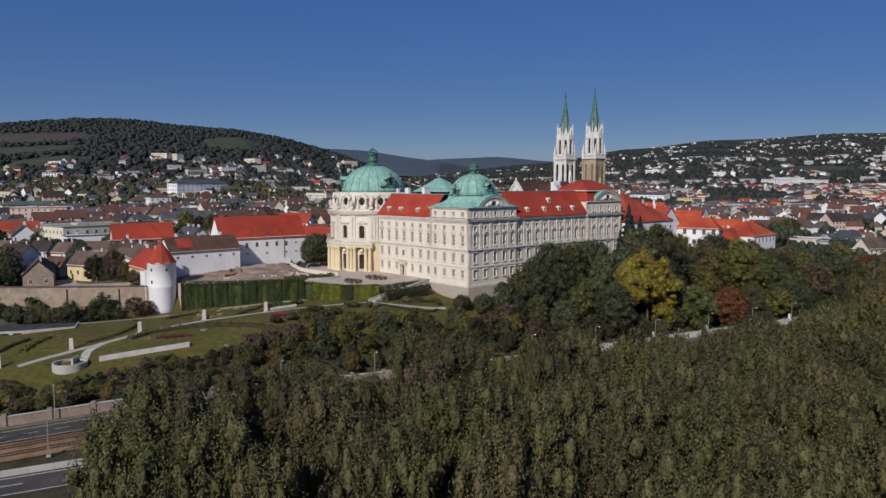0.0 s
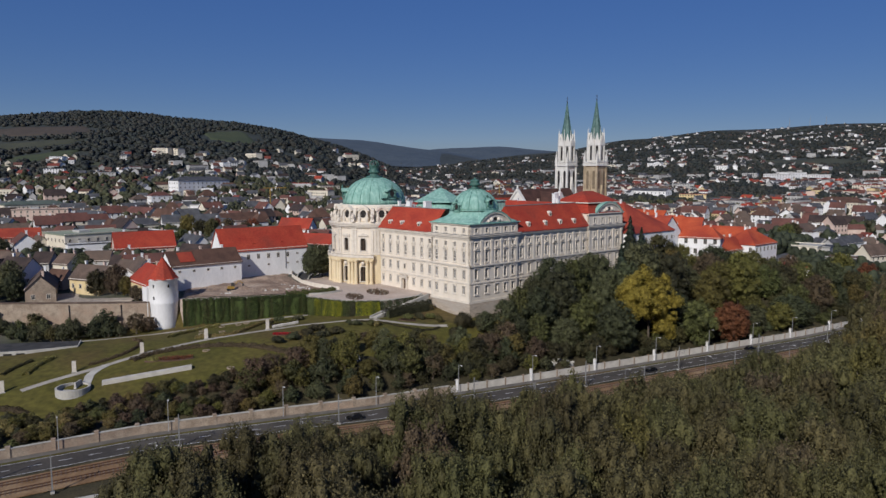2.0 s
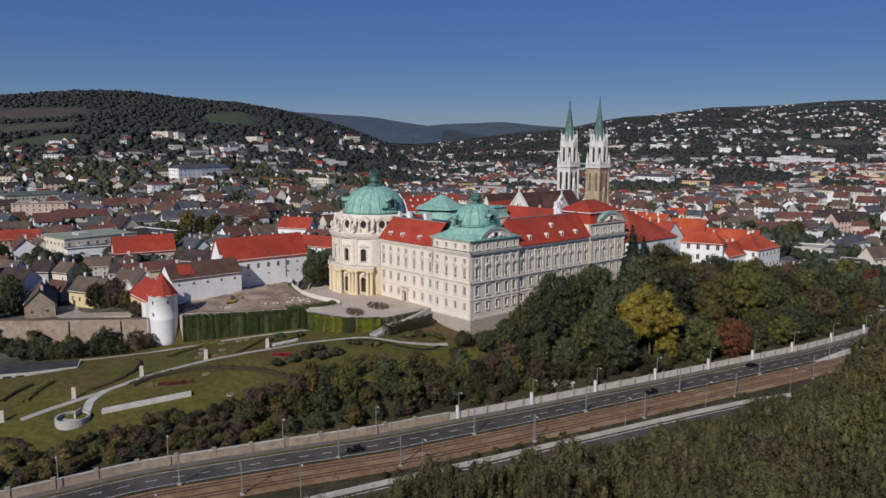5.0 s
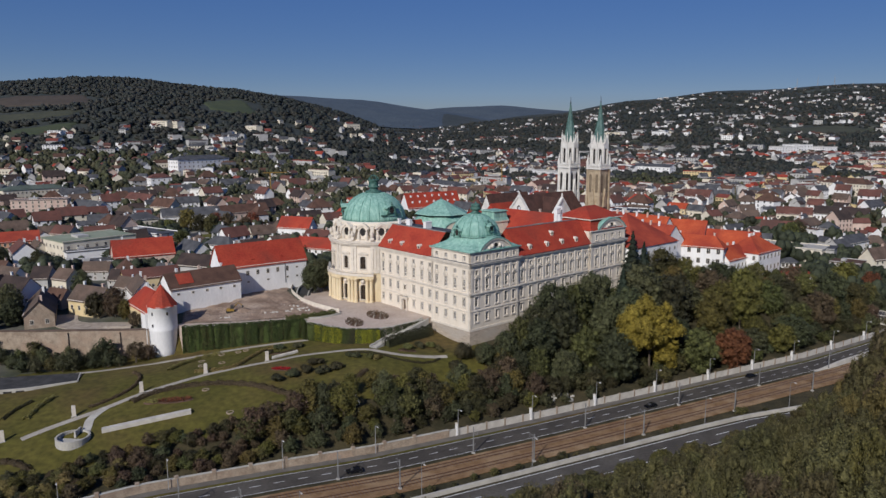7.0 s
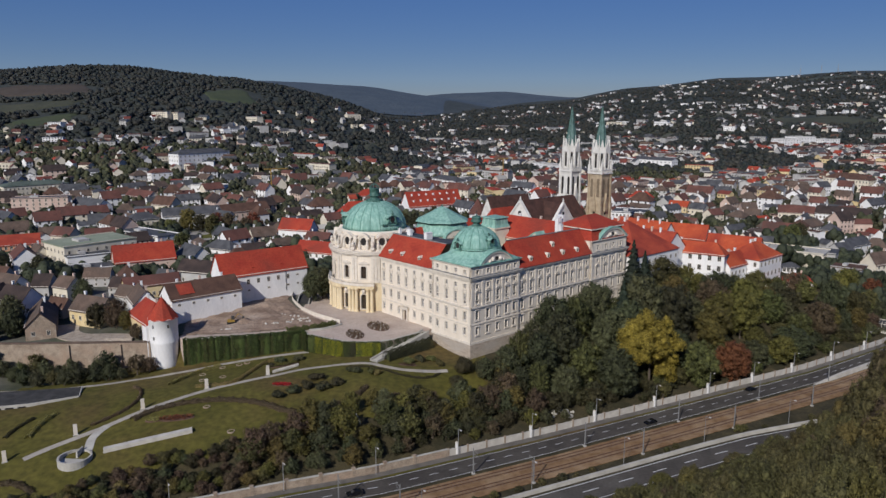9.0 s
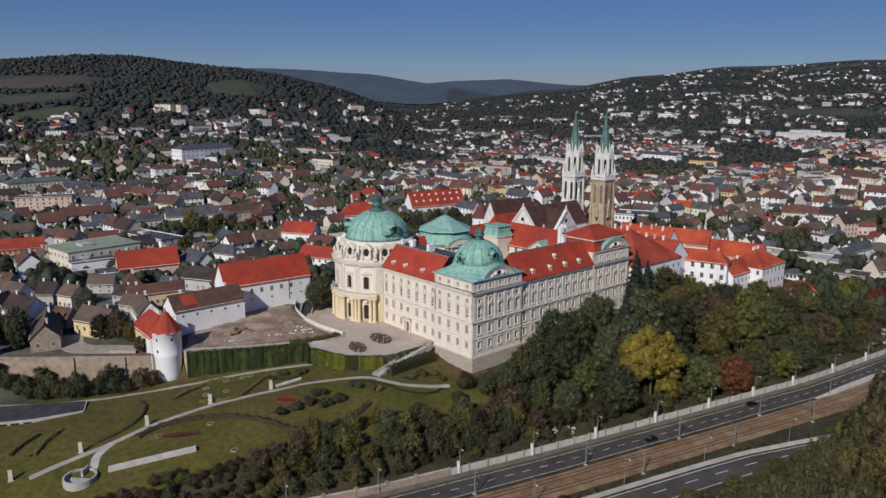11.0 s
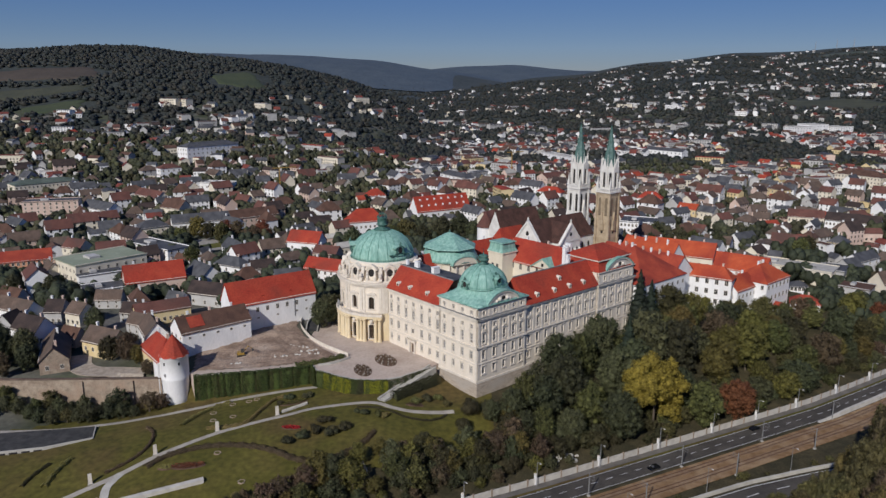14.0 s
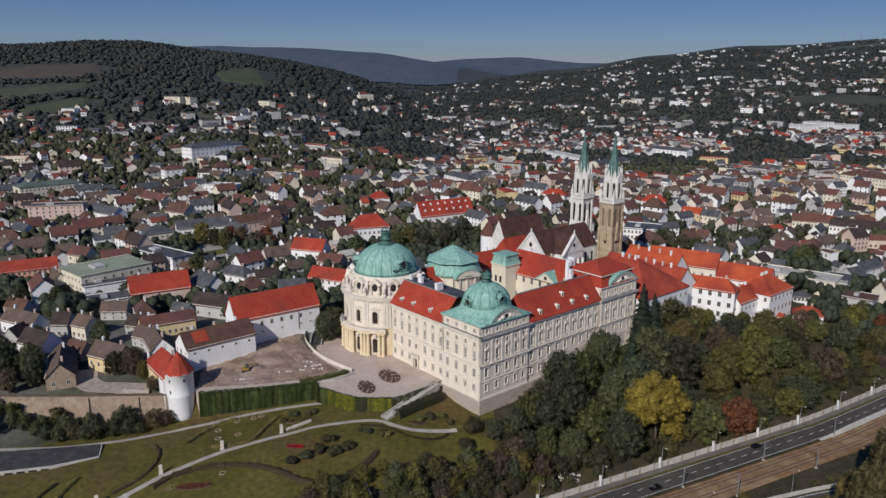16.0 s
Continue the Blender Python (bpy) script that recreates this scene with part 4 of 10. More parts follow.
# ---- roofs ----
def dormer(parent, m):
    d = part("dormer", Shape().box(-0.65, -0.1, 0.0, -0.4, 2.2, 1.5).box(0.4, -0.1, 0.0, 0.65, 2.2, 1.5).box(-0.65, -0.1, 0, 0.65, 2.2, 0.25).loft([[(-0.9, y, 1.45), (0.9, y, 1.45), (0.5, y, 2.0), (0, y, 2.2), (-0.5, y, 2.0)] for y in (-0.25, 2.6)]), M["trim"], parent, "pale dormer with curved hood", at=m)
    part("pane", Shape().box(-0.42, 0.05, 0.25, 0.42, 0.1, 1.48), M["dark"], d)


rw = Shape()
rw.add([(-0.55, 20.8, 32.2), (7.2, 20.8, 40.5), (7.2, 53.2, 40.5), (-0.55, 53.2, 32.2), (-0.55, 20.8, 31.95), (7.2, 20.8, 40.2), (7.2, 53.2, 40.2), (-0.55, 53.2, 31.95)], [(0, 1, 2, 3), (7, 6, 5, 4), (0, 3, 7, 4), (3, 2, 6, 7), (0, 4, 5, 1)])
roofL = part("roof", rw, M["tile_red"], abbey, "steep red tiled roof")
rb = Shape().add([(7.2, 20.8, 40.5), (16, 20.8, 40.0), (16, 54, 40.0), (7.2, 53.2, 40.5), (7.2, 20.8, 40.2), (16, 20.8, 39.6), (16, 54, 39.6), (7.2, 53.2, 40.2)], [(0, 1, 2, 3), (7, 6, 5, 4), (1, 5, 6, 2)])
part("roof", rb, M["slate"], abbey, "dark almost flat rear roof")
part("ridge", Shape().box(6.95, 20.8, 40.35, 7.45, 53.4, 40.65), M["grey_trim"], abbey)
part("wall", Shape().box(15.0, 20.8, 32, 15.9, 53, 39.7), M["plaster"], abbey)
for v in (47.5, 40.0, 29.5):
    dormer(roofL, facing((-0.3, v), (0, -1)) @ pose(0, 1.3, 33.3))
rv = Shape().add([(24.9, -0.45, 32.2), (68.3, -0.45, 32.2), (68.3, 7.0, 41.6), (24.9, 7.0, 41.6), (68.3, 14.6, 32.4), (24.9, 14.6, 32.4), (24.9, -0.45, 31.9), (68.3, -0.45, 31.9), (68.3, 14.6, 32.1), (24.9, 14.6, 32.1)],
                 [(0, 1, 2, 3), (3, 2, 4, 5), (0, 6, 7, 1), (5, 4, 8, 9), (1, 7, 8, 4, 2), (0, 3, 5, 9, 6)])
roofR = part("roof", rv, M["tile_red"], abbey, "long red tiled roof with pale dormers")
for u in (32.2, 42.2, 51.2, 60.0):
    dormer(roofR, facing((u, -0.2), (1, 0)) @ pose(0, 1.0, 33.5))
dormer(roofR, facing((47.8, -0.2), (1, 0)) @ pose(0, 3.6, 36.8))
part("ridge", Shape().box(24.9, 6.75, 41.45, 68.3, 7.25, 41.75), M["grey_trim"], abbey)


def rounded_ring(cx, cy, a, b, n, p, z):
    """A plan between an ellipse and a rectangle; p = 2 is the ellipse."""
    out = []
    for i in range(n):
        t = 2 * math.pi * i / n
        c, s = math.cos(t), math.sin(t)
        r = (abs(c) ** p + abs(s) ** p) ** (-1 / p)
        out.append((cx + a * r * c, cy + b * r * s, z))
    return out


def copper_dome(cx, cy, a, b, z0, z1, p, ribs, name="dome"):
    n = 64
    prof = [(math.cos(t), math.sin(t)) for t in np.linspace(0.0, 0.5 * math.pi * 0.93, 13)]
    s = Shape()
    s.loft([rounded_ring(cx, cy, a * 1.03, b * 1.03, n, p, z0 - 0.15), rounded_ring(cx, cy, a * 1.03, b * 1.03, n, p, z0 + 0.1)])
    s.loft([rounded_ring(cx, cy, a * c, b * c, n, p + (2 - p) * k, z0 + (z1 - z0) * k) for c, k in prof])
    d = part(name, s, M["copper"], abbey, "weathered green copper dome", smooth=True)
    for i in range(ribs):
        t = 2 * math.pi * (i + 0.5) / ribs
        pts = []
        for c, k in prof:
            q = p + (2 - p) * k
            r = (abs(math.cos(t)) ** q + abs(math.sin(t)) ** q) ** (-1 / q)
            pts.append((cx + a * c * r * math.cos(t), cy + b * c * r * math.sin(t), z0 + (z1 - z0) * k))
        part("rib", Shape().tube(pts, 0.2, 0.12, 4), M["copper_rib"], d)
    return d


# corner pavilion: flared skirt, dark throat, dome and hat-shaped finial
PCX, PCY = 12.4, 10.3
sk = Shape()
rings = []
for k in np.linspace(0, 1, 8):
    f = (1 - k) ** 1.9
    a, b, p = 8.6 + 4.6 * f, 7.9 + 3.1 * f, 3.2 + 40 * f ** 3
    rings.append(rounded_ring(PCX, PCY, a, b, 64, min(p, 30), 36.05 + 4.0 * k))
sk.loft(rings)
part("skirt_roof", sk, M["copper"], abbey, "flared green copper roof skirt", smooth=True)
part("skirt_edge", Shape().box(-0.75, -0.75, 35.95, 25.6, 21.4, 36.2), M["copper"], abbey)
part("throat", Shape().loft([rounded_ring(PCX, PCY, 7.9, 7.2, 48, 3.2, 39.8), rounded_ring(PCX, PCY, 7.9, 7.2, 48, 3.2, 40.6)]), M["copper_dark"], abbey)
dome_a = copper_dome(PCX, PCY, 8.5, 7.8, 40.5, 48.3, 2.9, 16)
hat = part("finial", Shape().lathe([(1.9, 47.9), (2.0, 48.3), (1.3, 48.7), (1.1, 49.2), (1.9, 49.5), (2.1, 50.0), (1.7, 50.4), (1.5, 50.7), (1.9, 51.0), (1.6, 51.5), (0.8, 51.8), (0.25, 52.0), (0.2, 52.5)], 16, PCX, PCY), M["copper_dark"], abbey, "dark copper hat-shaped finial", smooth=True)
part("cross", Shape().box(PCX - 0.06, PCY - 0.06, 52.4, PCX + 0.06, PCY + 0.06, 54.0).box(PCX - 0.35, PCY - 0.05, 53.3, PCX + 0.35, PCY + 0.05, 53.4), M["darksteel"], hat)


def lucarne(parent, m, s=1.0):
    """A hooded roof opening with a lid, side scrolls and a crest."""
    o = part("lucarne", Shape().loft([[(s * 1.05 * math.cos(t), y, s * (1.25 * math.sin(t) + 1.3)) for t in np.linspace(-0.6, math.pi + 0.6, 13)] for y in (-0.5, 2.4)]).box(-1.3 * s, -0.45, -0.3, 1.3 * s, 1.5, 0.2), M["copper_rib"], parent, "green copper roof opening with hood", at=m)
    part("opening", Shape().loft([[(s * 0.72 * math.cos(t), y, s * (0.9 * math.sin(t) + 1.35)) for t in np.linspace(0, 2 * math.pi, 15)[:-1]] for y in (-0.56, -0.45)]), M["dark"], o)
    part("hood", Shape().loft([[(s * x, y, s * (2.55 - 0.32 * abs(x) ** 1.6)) for x in np.linspace(-1.75, 1.75, 9)] + [(s * x, y, s * (2.75 - 0.28 * abs(x) ** 1.6)) for x in np.linspace(1.75, -1.75, 9)] for y in (-0.95, 2.2)]), M["copper"], o)
    part("crest", Shape().lathe([(0.1, 2.5 * s), (0.4 * s, 2.9 * s), (0.22 * s, 3.3 * s), (0.03, 3.9 * s)], 6, 0, -0.5), M["copper_dark"], o)
    for k in (-1, 1):
        part("scroll", Shape().loft([[(k * s * (1.05 + 0.75 * (1 - z) ** 2), y, s * (0.1 + 2.0 * z)) for z in np.linspace(0, 1, 6)] + [(k * s * (1.0 - 0.1 * z), y, s * (0.1 + 2.0 * z)) for z in np.linspace(1, 0, 6)] for y in (-0.62, -0.2)]), M["copper_dark"], o)


lucarne(dome_a, facing((PCX - 8.9, PCY + 0.4), (0, -1)) @ pose(0, 0.4, 40.2), 1.2)
lucarne(dome_a, facing((PCX + 0.2, PCY - 8.4), (1, 0)) @ pose(0, 0.7, 42.2), 0.9)
for dx, dz, q in ((-1.9, 43.6, 0.8), (1.9, 43.8, 0.8), (0.2, 45.6, 0.7), (-1.2, 44.8, 0.5), (1.4, 45.0, 0.5)):
    part("ornament", Shape().lathe([(0.05, -q), (q * 0.5, -q * 0.5), (q * 0.7, 0), (q * 0.35, q * 0.6), (0.05, q)], 7), M["copper_dark"], dome_a, at=facing((PCX + 0.2, PCY - 7.6), (1, 0)) @ pose(dx, 0.5 + (dz - 43) * 0.4, dz))


def segment_gable(m, w, h, z, depth, name="gable"):
    """A segmental gable with a copper vault running back into the roof."""
    R = (w * w / 4 + h * h) / (2 * h)
    half = math.asin(w / 2 / R)
    arc = [(R * math.sin(t), z + h - R + R * math.cos(t)) for t in np.linspace(-half, half, 17)]
    g = part(name, Shape().loft([[(x, y, q) for x, q in arc] for y in (-0.1, 0.5)]), M["trim"], abbey, "pale carved segmental gable", at=m)
    rim = Shape().loft([[(x * k, y, z + (q - z) * k + d) for x, q in arc for k, d in ((1.06, 0.05),)] + [(x * 0.94, y, z + (q - z) * 0.94 - 0.1) for x, q in reversed(arc)] for y in (-0.5, 0.2)])
    part("rim", rim, M["trim"], g)
    part("vault", Shape().loft([[(x * 1.12, y, z + (q - z) * 1.12 + 0.15) for x, q in arc] + [(x * 1.04, y, z + (q - z) * 1.04) for x, q in reversed(arc)] for y in (-0.6, depth)]), M["copper"], g, "green copper gable roof")
    part("opening", Shape().loft([[(0.9 * math.cos(t), y, z + 0.42 * h + 0.75 * math.sin(t)) for t in np.linspace(0, 2 * math.pi, 13)[:-1]] for y in (-0.2, 0.1)]), M["dark"], g)
    for sx in (-1, 1):
        part("relief", Shape().lathe([(0.1, -0.7), (0.75, -0.4), (0.85, 0.2), (0.4, 0.7), (0.05, 0.9)], 7), M["trim"], g, at=pose(sx * 1.9, -0.1, z + 0.35 * h))
        part("relief", Shape().lathe([(0.1, -0.5), (0.6, -0.3), (0.6, 0.2), (0.3, 0.5), (0.05, 0.6)], 7), M["trim"], g, at=pose(sx * 3.3, -0.1, z + 0.22 * h))


segment_gable(mR @ pose(12.6, 0, 0), 15.5, 3.9, 36.0, 5.0)
segment_gable(mF @ pose(14.0, 0, 0), 17.5, 4.0, 37.3, 4.0)
# far pavilion: red mansard with a pale eave and a low hipped top
fm = Shape()
a0, a1, b0, b1 = 67.8, 92.8, -0.5, 20.8
fm.loft([[(a0, b0, 37.3), (a1, b0, 37.3), (a1, b1, 37.3), (a0, b1, 37.3)], [(a0 + 1.6, b0 + 1.6, 39.3), (a1 - 1.6, b0 + 1.6, 39.3), (a1 - 1.6, b1 - 1.6, 39.3), (a0 + 1.6, b1 - 1.6, 39.3)], [(a0 + 2.2, b0 + 2.2, 41.4), (a1 - 2.2, b0 + 2.2, 41.4), (a1 - 2.2, b1 - 2.2, 41.4), (a0 + 2.2, b1 - 2.2, 41.4)]])
part("roof", fm, M["tile_red"], abbey, "red tiled mansard")
part("eave", Shape().box(a0 + 1.4, b0 + 1.4, 41.35, a1 - 1.4, b1 - 1.4, 41.75), M["trim"], abbey)
part("roof", Shape().loft([[(a0 + 1.5, b0 + 1.5, 41.75), (a1 - 1.5, b0 + 1.5, 41.75), (a1 - 1.5, b1 - 1.5, 41.75), (a0 + 1.5, b1 - 1.5, 41.75)], [(a0 + 9, 9.8, 46.2), (a1 - 9, 9.8, 46.2), (a1 - 9, 10.4, 46.2), (a0 + 9, 10.4, 46.2)]]), M["tile_red"], abbey)


def chimney(parent, x, y, z0, z1, w=0.9, d=0.9, mat=None):
    part("chimney", Shape().box(x - w / 2, y - d / 2, z0, x + w / 2, y + d / 2, z1).box(x - w / 2 - 0.12, y - d / 2 - 0.12, z1, x + w / 2 + 0.12, y + d / 2 + 0.12, z1 + 0.25), mat or M["white"], parent)


for x, y, z1, w, d in ((9.5, 45.5, 42.6, 1.2, 2.2), (9.0, 33.5, 42.8, 3.0, 1.6), (9.3, 51.5, 42.3, 1.0, 1.0), (63.5, 12.5, 43.2, 1.6, 1.2), (66.0, 16.5, 45.0, 1.0, 1.6), (70.5, 19.5, 44.9, 1.2, 2.4), (73.5, 20.5, 45.2, 1.2, 3.0), (60.5, 9.8, 42.4, 1.0, 1.0)):
    chimney(abbey, x, y, 34, z1, w, d)
# ---- the round hall ----
DCX, DCY = 10.2, 70.0


def polar(r, deg, z=0.0):
    """Round the hall's axis; degrees from the terrace side towards the corner pavilion."""
    t = radians(deg)
    r = r - 1.4 if r > 18 else r
    return DCX - r * math.cos(t), DCY - r * math.sin(t), z


def hall_frame(r, deg):
    """A frame on the hall's wall: x along it, y inwards."""
    t = radians(deg)
    x, y, _ = polar(r, deg)
    i = (math.cos(t), math.sin(t))
    e = (i[1], -i[0])
    return Matrix(((e[0], i[0], 0, x), (e[1], i[1], 0, y), (0, 0, 1, 0), (0, 0, 0, 1)))


def arc_wall(r, a0, a1, z0, z1, holes, thick=0.9, n=2.0):
    """A curved wall with openings (deg, z0, z1, width); the openings reach through."""
    sh = Shape()
    hw = [(h[0], h[1], h[2], math.degrees(h[3] / 2 / r)) for h in holes]
    ts = sorted({*np.arange(a0, a1 + 0.01, n), *(h[0] - h[3] for h in hw), *(h[0] + h[3] for h in hw)})
    zs = sorted({z0, z1, *(h[1] for h in hw), *(h[2] for h in hw)})
    for a, b in zip(ts[:-1], ts[1:]):
        for c, d in zip(zs[:-1], zs[1:]):
            mx, mz = (a + b) / 2, (c + d) / 2
            if not any(abs(mx - h[0]) < h[3] and h[1] < mz < h[2] for h in hw):
                sh.add([polar(r, b, c), polar(r, a, c), polar(r, a, d), polar(r, b, d)], [(0, 1, 2, 3)])
                sh.add([polar(r - thick, b, c), polar(r - thick, a, c), polar(r - thick, a, d), polar(r - thick, b, d)], [(3, 2, 1, 0)])
    for g, c, d, w in hw:
        p = [polar(q, t, z) for q in (r, r - thick) for t, z in ((g - w, c), (g + w, c), (g + w, d), (g - w, d))]
        sh.add(p, [(0, 4, 5, 1), (1, 5, 6, 2), (2, 6, 7, 3), (3, 7, 4, 0)])
    sh.add([polar(r, a, z1) for a in (a0, a1)] + [polar(r - thick, a, z1) for a in (a1, a0)], [(0, 1, 2, 3)])
    return sh


M["hall_glass"] = mixed("dark_hall_glass", (0.020, 0.016, 0.012), (0.045, 0.036, 0.028), 0.8, 0.1, 0.25, spec=0.3)
BAYS = (38.3, 13.5, -14.0)
part("wall", arc_wall(19.5, -50, 76, TERRACE_Z - 0.3, 33.4, [(b, 22.3, 27.3, 2.3) for b in BAYS] + [(b, 9.6, 15.6, 2.4) for b in BAYS]), M["plaster"], abbey, "curved cream wall of the domed hall")
part("wall", arc_wall(19.62, -50, 76, TERRACE_Z - 0.3, 20.6, [(b, 9.6, 15.6, 2.4) for b in BAYS], 0.1), M["ochre"], abbey, "ochre ground storey")


def arch_frame(w, h, b=0.35):
    s = Shape()
    a = w / 2
    s.box(-a - b, -0.25, 0, -a, 0.2, h - a * 0.6).box(a, -0.25, 0, a + b, 0.2, h - a * 0.6)
    out = [((a + b) * math.cos(t), h - a * 0.6 + (a * 0.9 + b) * math.sin(t)) for t in np.linspace(0, math.pi, 11)]
    inn = [(a * math.cos(t), h - a * 0.6 + a * 0.75 * math.sin(t)) for t in np.linspace(math.pi, 0, 11)]
    s.loft([[(x, y, z) for x, z in out + inn] for y in (-0.25, 0.2)])
    s.box(-a - b - 0.2, -0.4, -0.3, a + b + 0.2, 0.1, 0)
    return s


for b in BAYS:
    m = hall_frame(19.5, b)
    w = part("window", arch_frame(2.3, 5.0), M["trim"], abbey, "tall round-arched window", at=m @ pose(0, 0, 22.3))
    part("pane", Shape().box(-1.15, 0.35, 0, 1.15, 0.42, 5.0), M["hall_glass"], w)
    part("sash", Shape().box(-0.06, 0.28, 0, 0.06, 0.35, 5).box(-1.15, 0.28, 1.6, 1.15, 0.35, 1.7).box(-1.15, 0.28, 3.3, 1.15, 0.35, 3.4), M["wood"], w)
    part("pediment", Shape().loft([[(x, y, 6.2 + z) for x, z in [(-2.2, 0), (-1.6, 0.5), (0, 0.95), (1.6, 0.5), (2.2, 0), (2.0, -0.25), (-2.0, -0.25)]] for y in (-0.5, 0.05)]), M["trim"], w)
    d = part("window", arch_frame(2.4, 6.0), M["trim"], abbey, "arched glazed door between columns", at=m @ pose(0, -0.1, 9.6))
    part("pane", Shape().box(-1.2, 0.45, 0, 1.2, 0.5, 6.0), M["hall_glass"], d)
    part("sash", Shape().box(-0.07, 0.36, 0, 0.07, 0.45, 6).box(-1.2, 0.36, 2.2, 1.2, 0.45, 2.35).box(-1.2, 0.36, 4.1, 1.2, 0.45, 4.25), M["wood"], d)
    part("cartouche", Shape().lathe([(0.1, -0.9), (0.8, -0.5), (0.9, 0.2), (0.5, 0.8), (0.1, 1.1)], 8), M["trim"], d, at=pose(0, -0.5, 7.6))


def ring_band(name, r0, r1, a0, a1, z0, z1, mat):
    s = Shape()
    s.loft([[polar(r1, a, z0), polar(r0, a, z0), polar(r0, a, z1), polar(r1, a, z1)] for a in np.arange(a0, a1 + 0.1, 2.0)])
    return part(name, s, mat, abbey)


ring_band("cornice", 19.4, 20.2, -50, 72, 31.7, 32.3, M["trim"])
ring_band("cornice", 19.4, 20.7, -50, 72, 32.3, 33.0, M["trim"])
ring_band("cornice", 19.4, 21.0, -50, 72, 33.0, 33.4, M["trim"])
ring_band("cornice_flashing", 19.3, 21.05, -50, 72, 33.4, 33.5, M["trim"])
ring_band("attic_parapet", 18.7, 19.25, -50, 72, 33.5, 33.9, M["trim"])
ring_band("entablature", 19.5, 21.7, -22, 52, 18.6, 19.6, M["ochre"])
ring_band("entablature", 19.5, 22.0, -22, 52, 19.6, 20.2, M["trim"])
ring_band("balcony", 19.5, 22.0, -22, 52, 20.2, 20.5, M["trim"])
ring_band("handrail", 21.7, 22.0, -22, 52, 21.35, 21.55, M["trim"])
bal = mesh_of("baluster", Shape().lathe([(0.13, 0), (0.08, 0.15), (0.16, 0.4), (0.07, 0.7), (0.12, 0.85)], 6), M["trim"])
for a in np.arange(-21.5, 52, 1.6):
    shared("baluster", bal, abbey, pose(*polar(21.85, float(a), 20.5)))
colm = mesh_of("column", Shape().lathe([(0.95, 0), (0.95, 0.5), (0.75, 0.6), (0.72, 1.0), (0.74, 3.5), (0.6, 8.6), (0.66, 8.8), (0.95, 9.4), (0.95, 9.9)], 16), M["ochre"])
for a in (48.9, 44.0, 30.0, 25.5, 20.8, 6.4, 1.8, -4.0, -9.0, -20.0):
    x, y, _ = polar(21.0, a)
    shared("column", colm, abbey, pose(x, y, TERRACE_Z), "pale ochre stone column")
for a in (50, 54, 58, 28, 24, 3, -2, -24, -28, -44):
    part("pilaster", Shape().box(-0.55, -0.3, 20.6, 0.55, 0.1, 31.7).box(-0.7, -0.4, 30.6, 0.7, 0.1, 31.7).box(-0.7, -0.4, 20.6, 0.7, 0.1, 21.6), M["trim"], abbey, at=hall_frame(19.5, a))
fig = Shape().lathe([(0.5, 0), (0.55, 0.6), (0.45, 1.4), (0.5, 2.0), (0.35, 2.5), (0.22, 2.7), (0.27, 3.0), (0.12, 3.3)], 8)
for a, r in ((-12, 21.6), (-16, 21.6)):
    x, y, _ = polar(r, a)
    statue = new("statue", mesh_of("statue", fig, M["grey_trim"]))
    statue.matrix_basis = ABBEY_AT @ pose(x, y, 20.5)
    tagged(statue, "dark stone figure on the hall balcony", "statue")
# flank beyond the hall
mK = facade((0.4, 88.4), (0, -1), 9.0, 7.6, 32.1, [2.5, 6.5], [R1, R2, PN_T, MZ], M["plaster"])
moulding("cornice", mK, 9.0, CORNICE, M["trim"], 1.0)
part("wall", pierced(28.0, 7.6, 33.0, []), M["plaster"], abbey, at=facing((28.4, 88.4), (-1, 0)))
part("wall", pierced(36.0, 7.6, 33.0, []), M["plaster"], abbey, at=facing((28.4, 52.6), (0, 1)))
part("roof", Shape().loft([[(-0.6, 78, 32.2), (28.4, 78, 32.2), (28.4, 89, 32.2), (-0.6, 89, 32.2)], [(6, 76, 37.5), (24, 76, 37.5), (24, 83.5, 37.5), (6, 83.5, 37.5)]]), M["tile_red"], abbey)
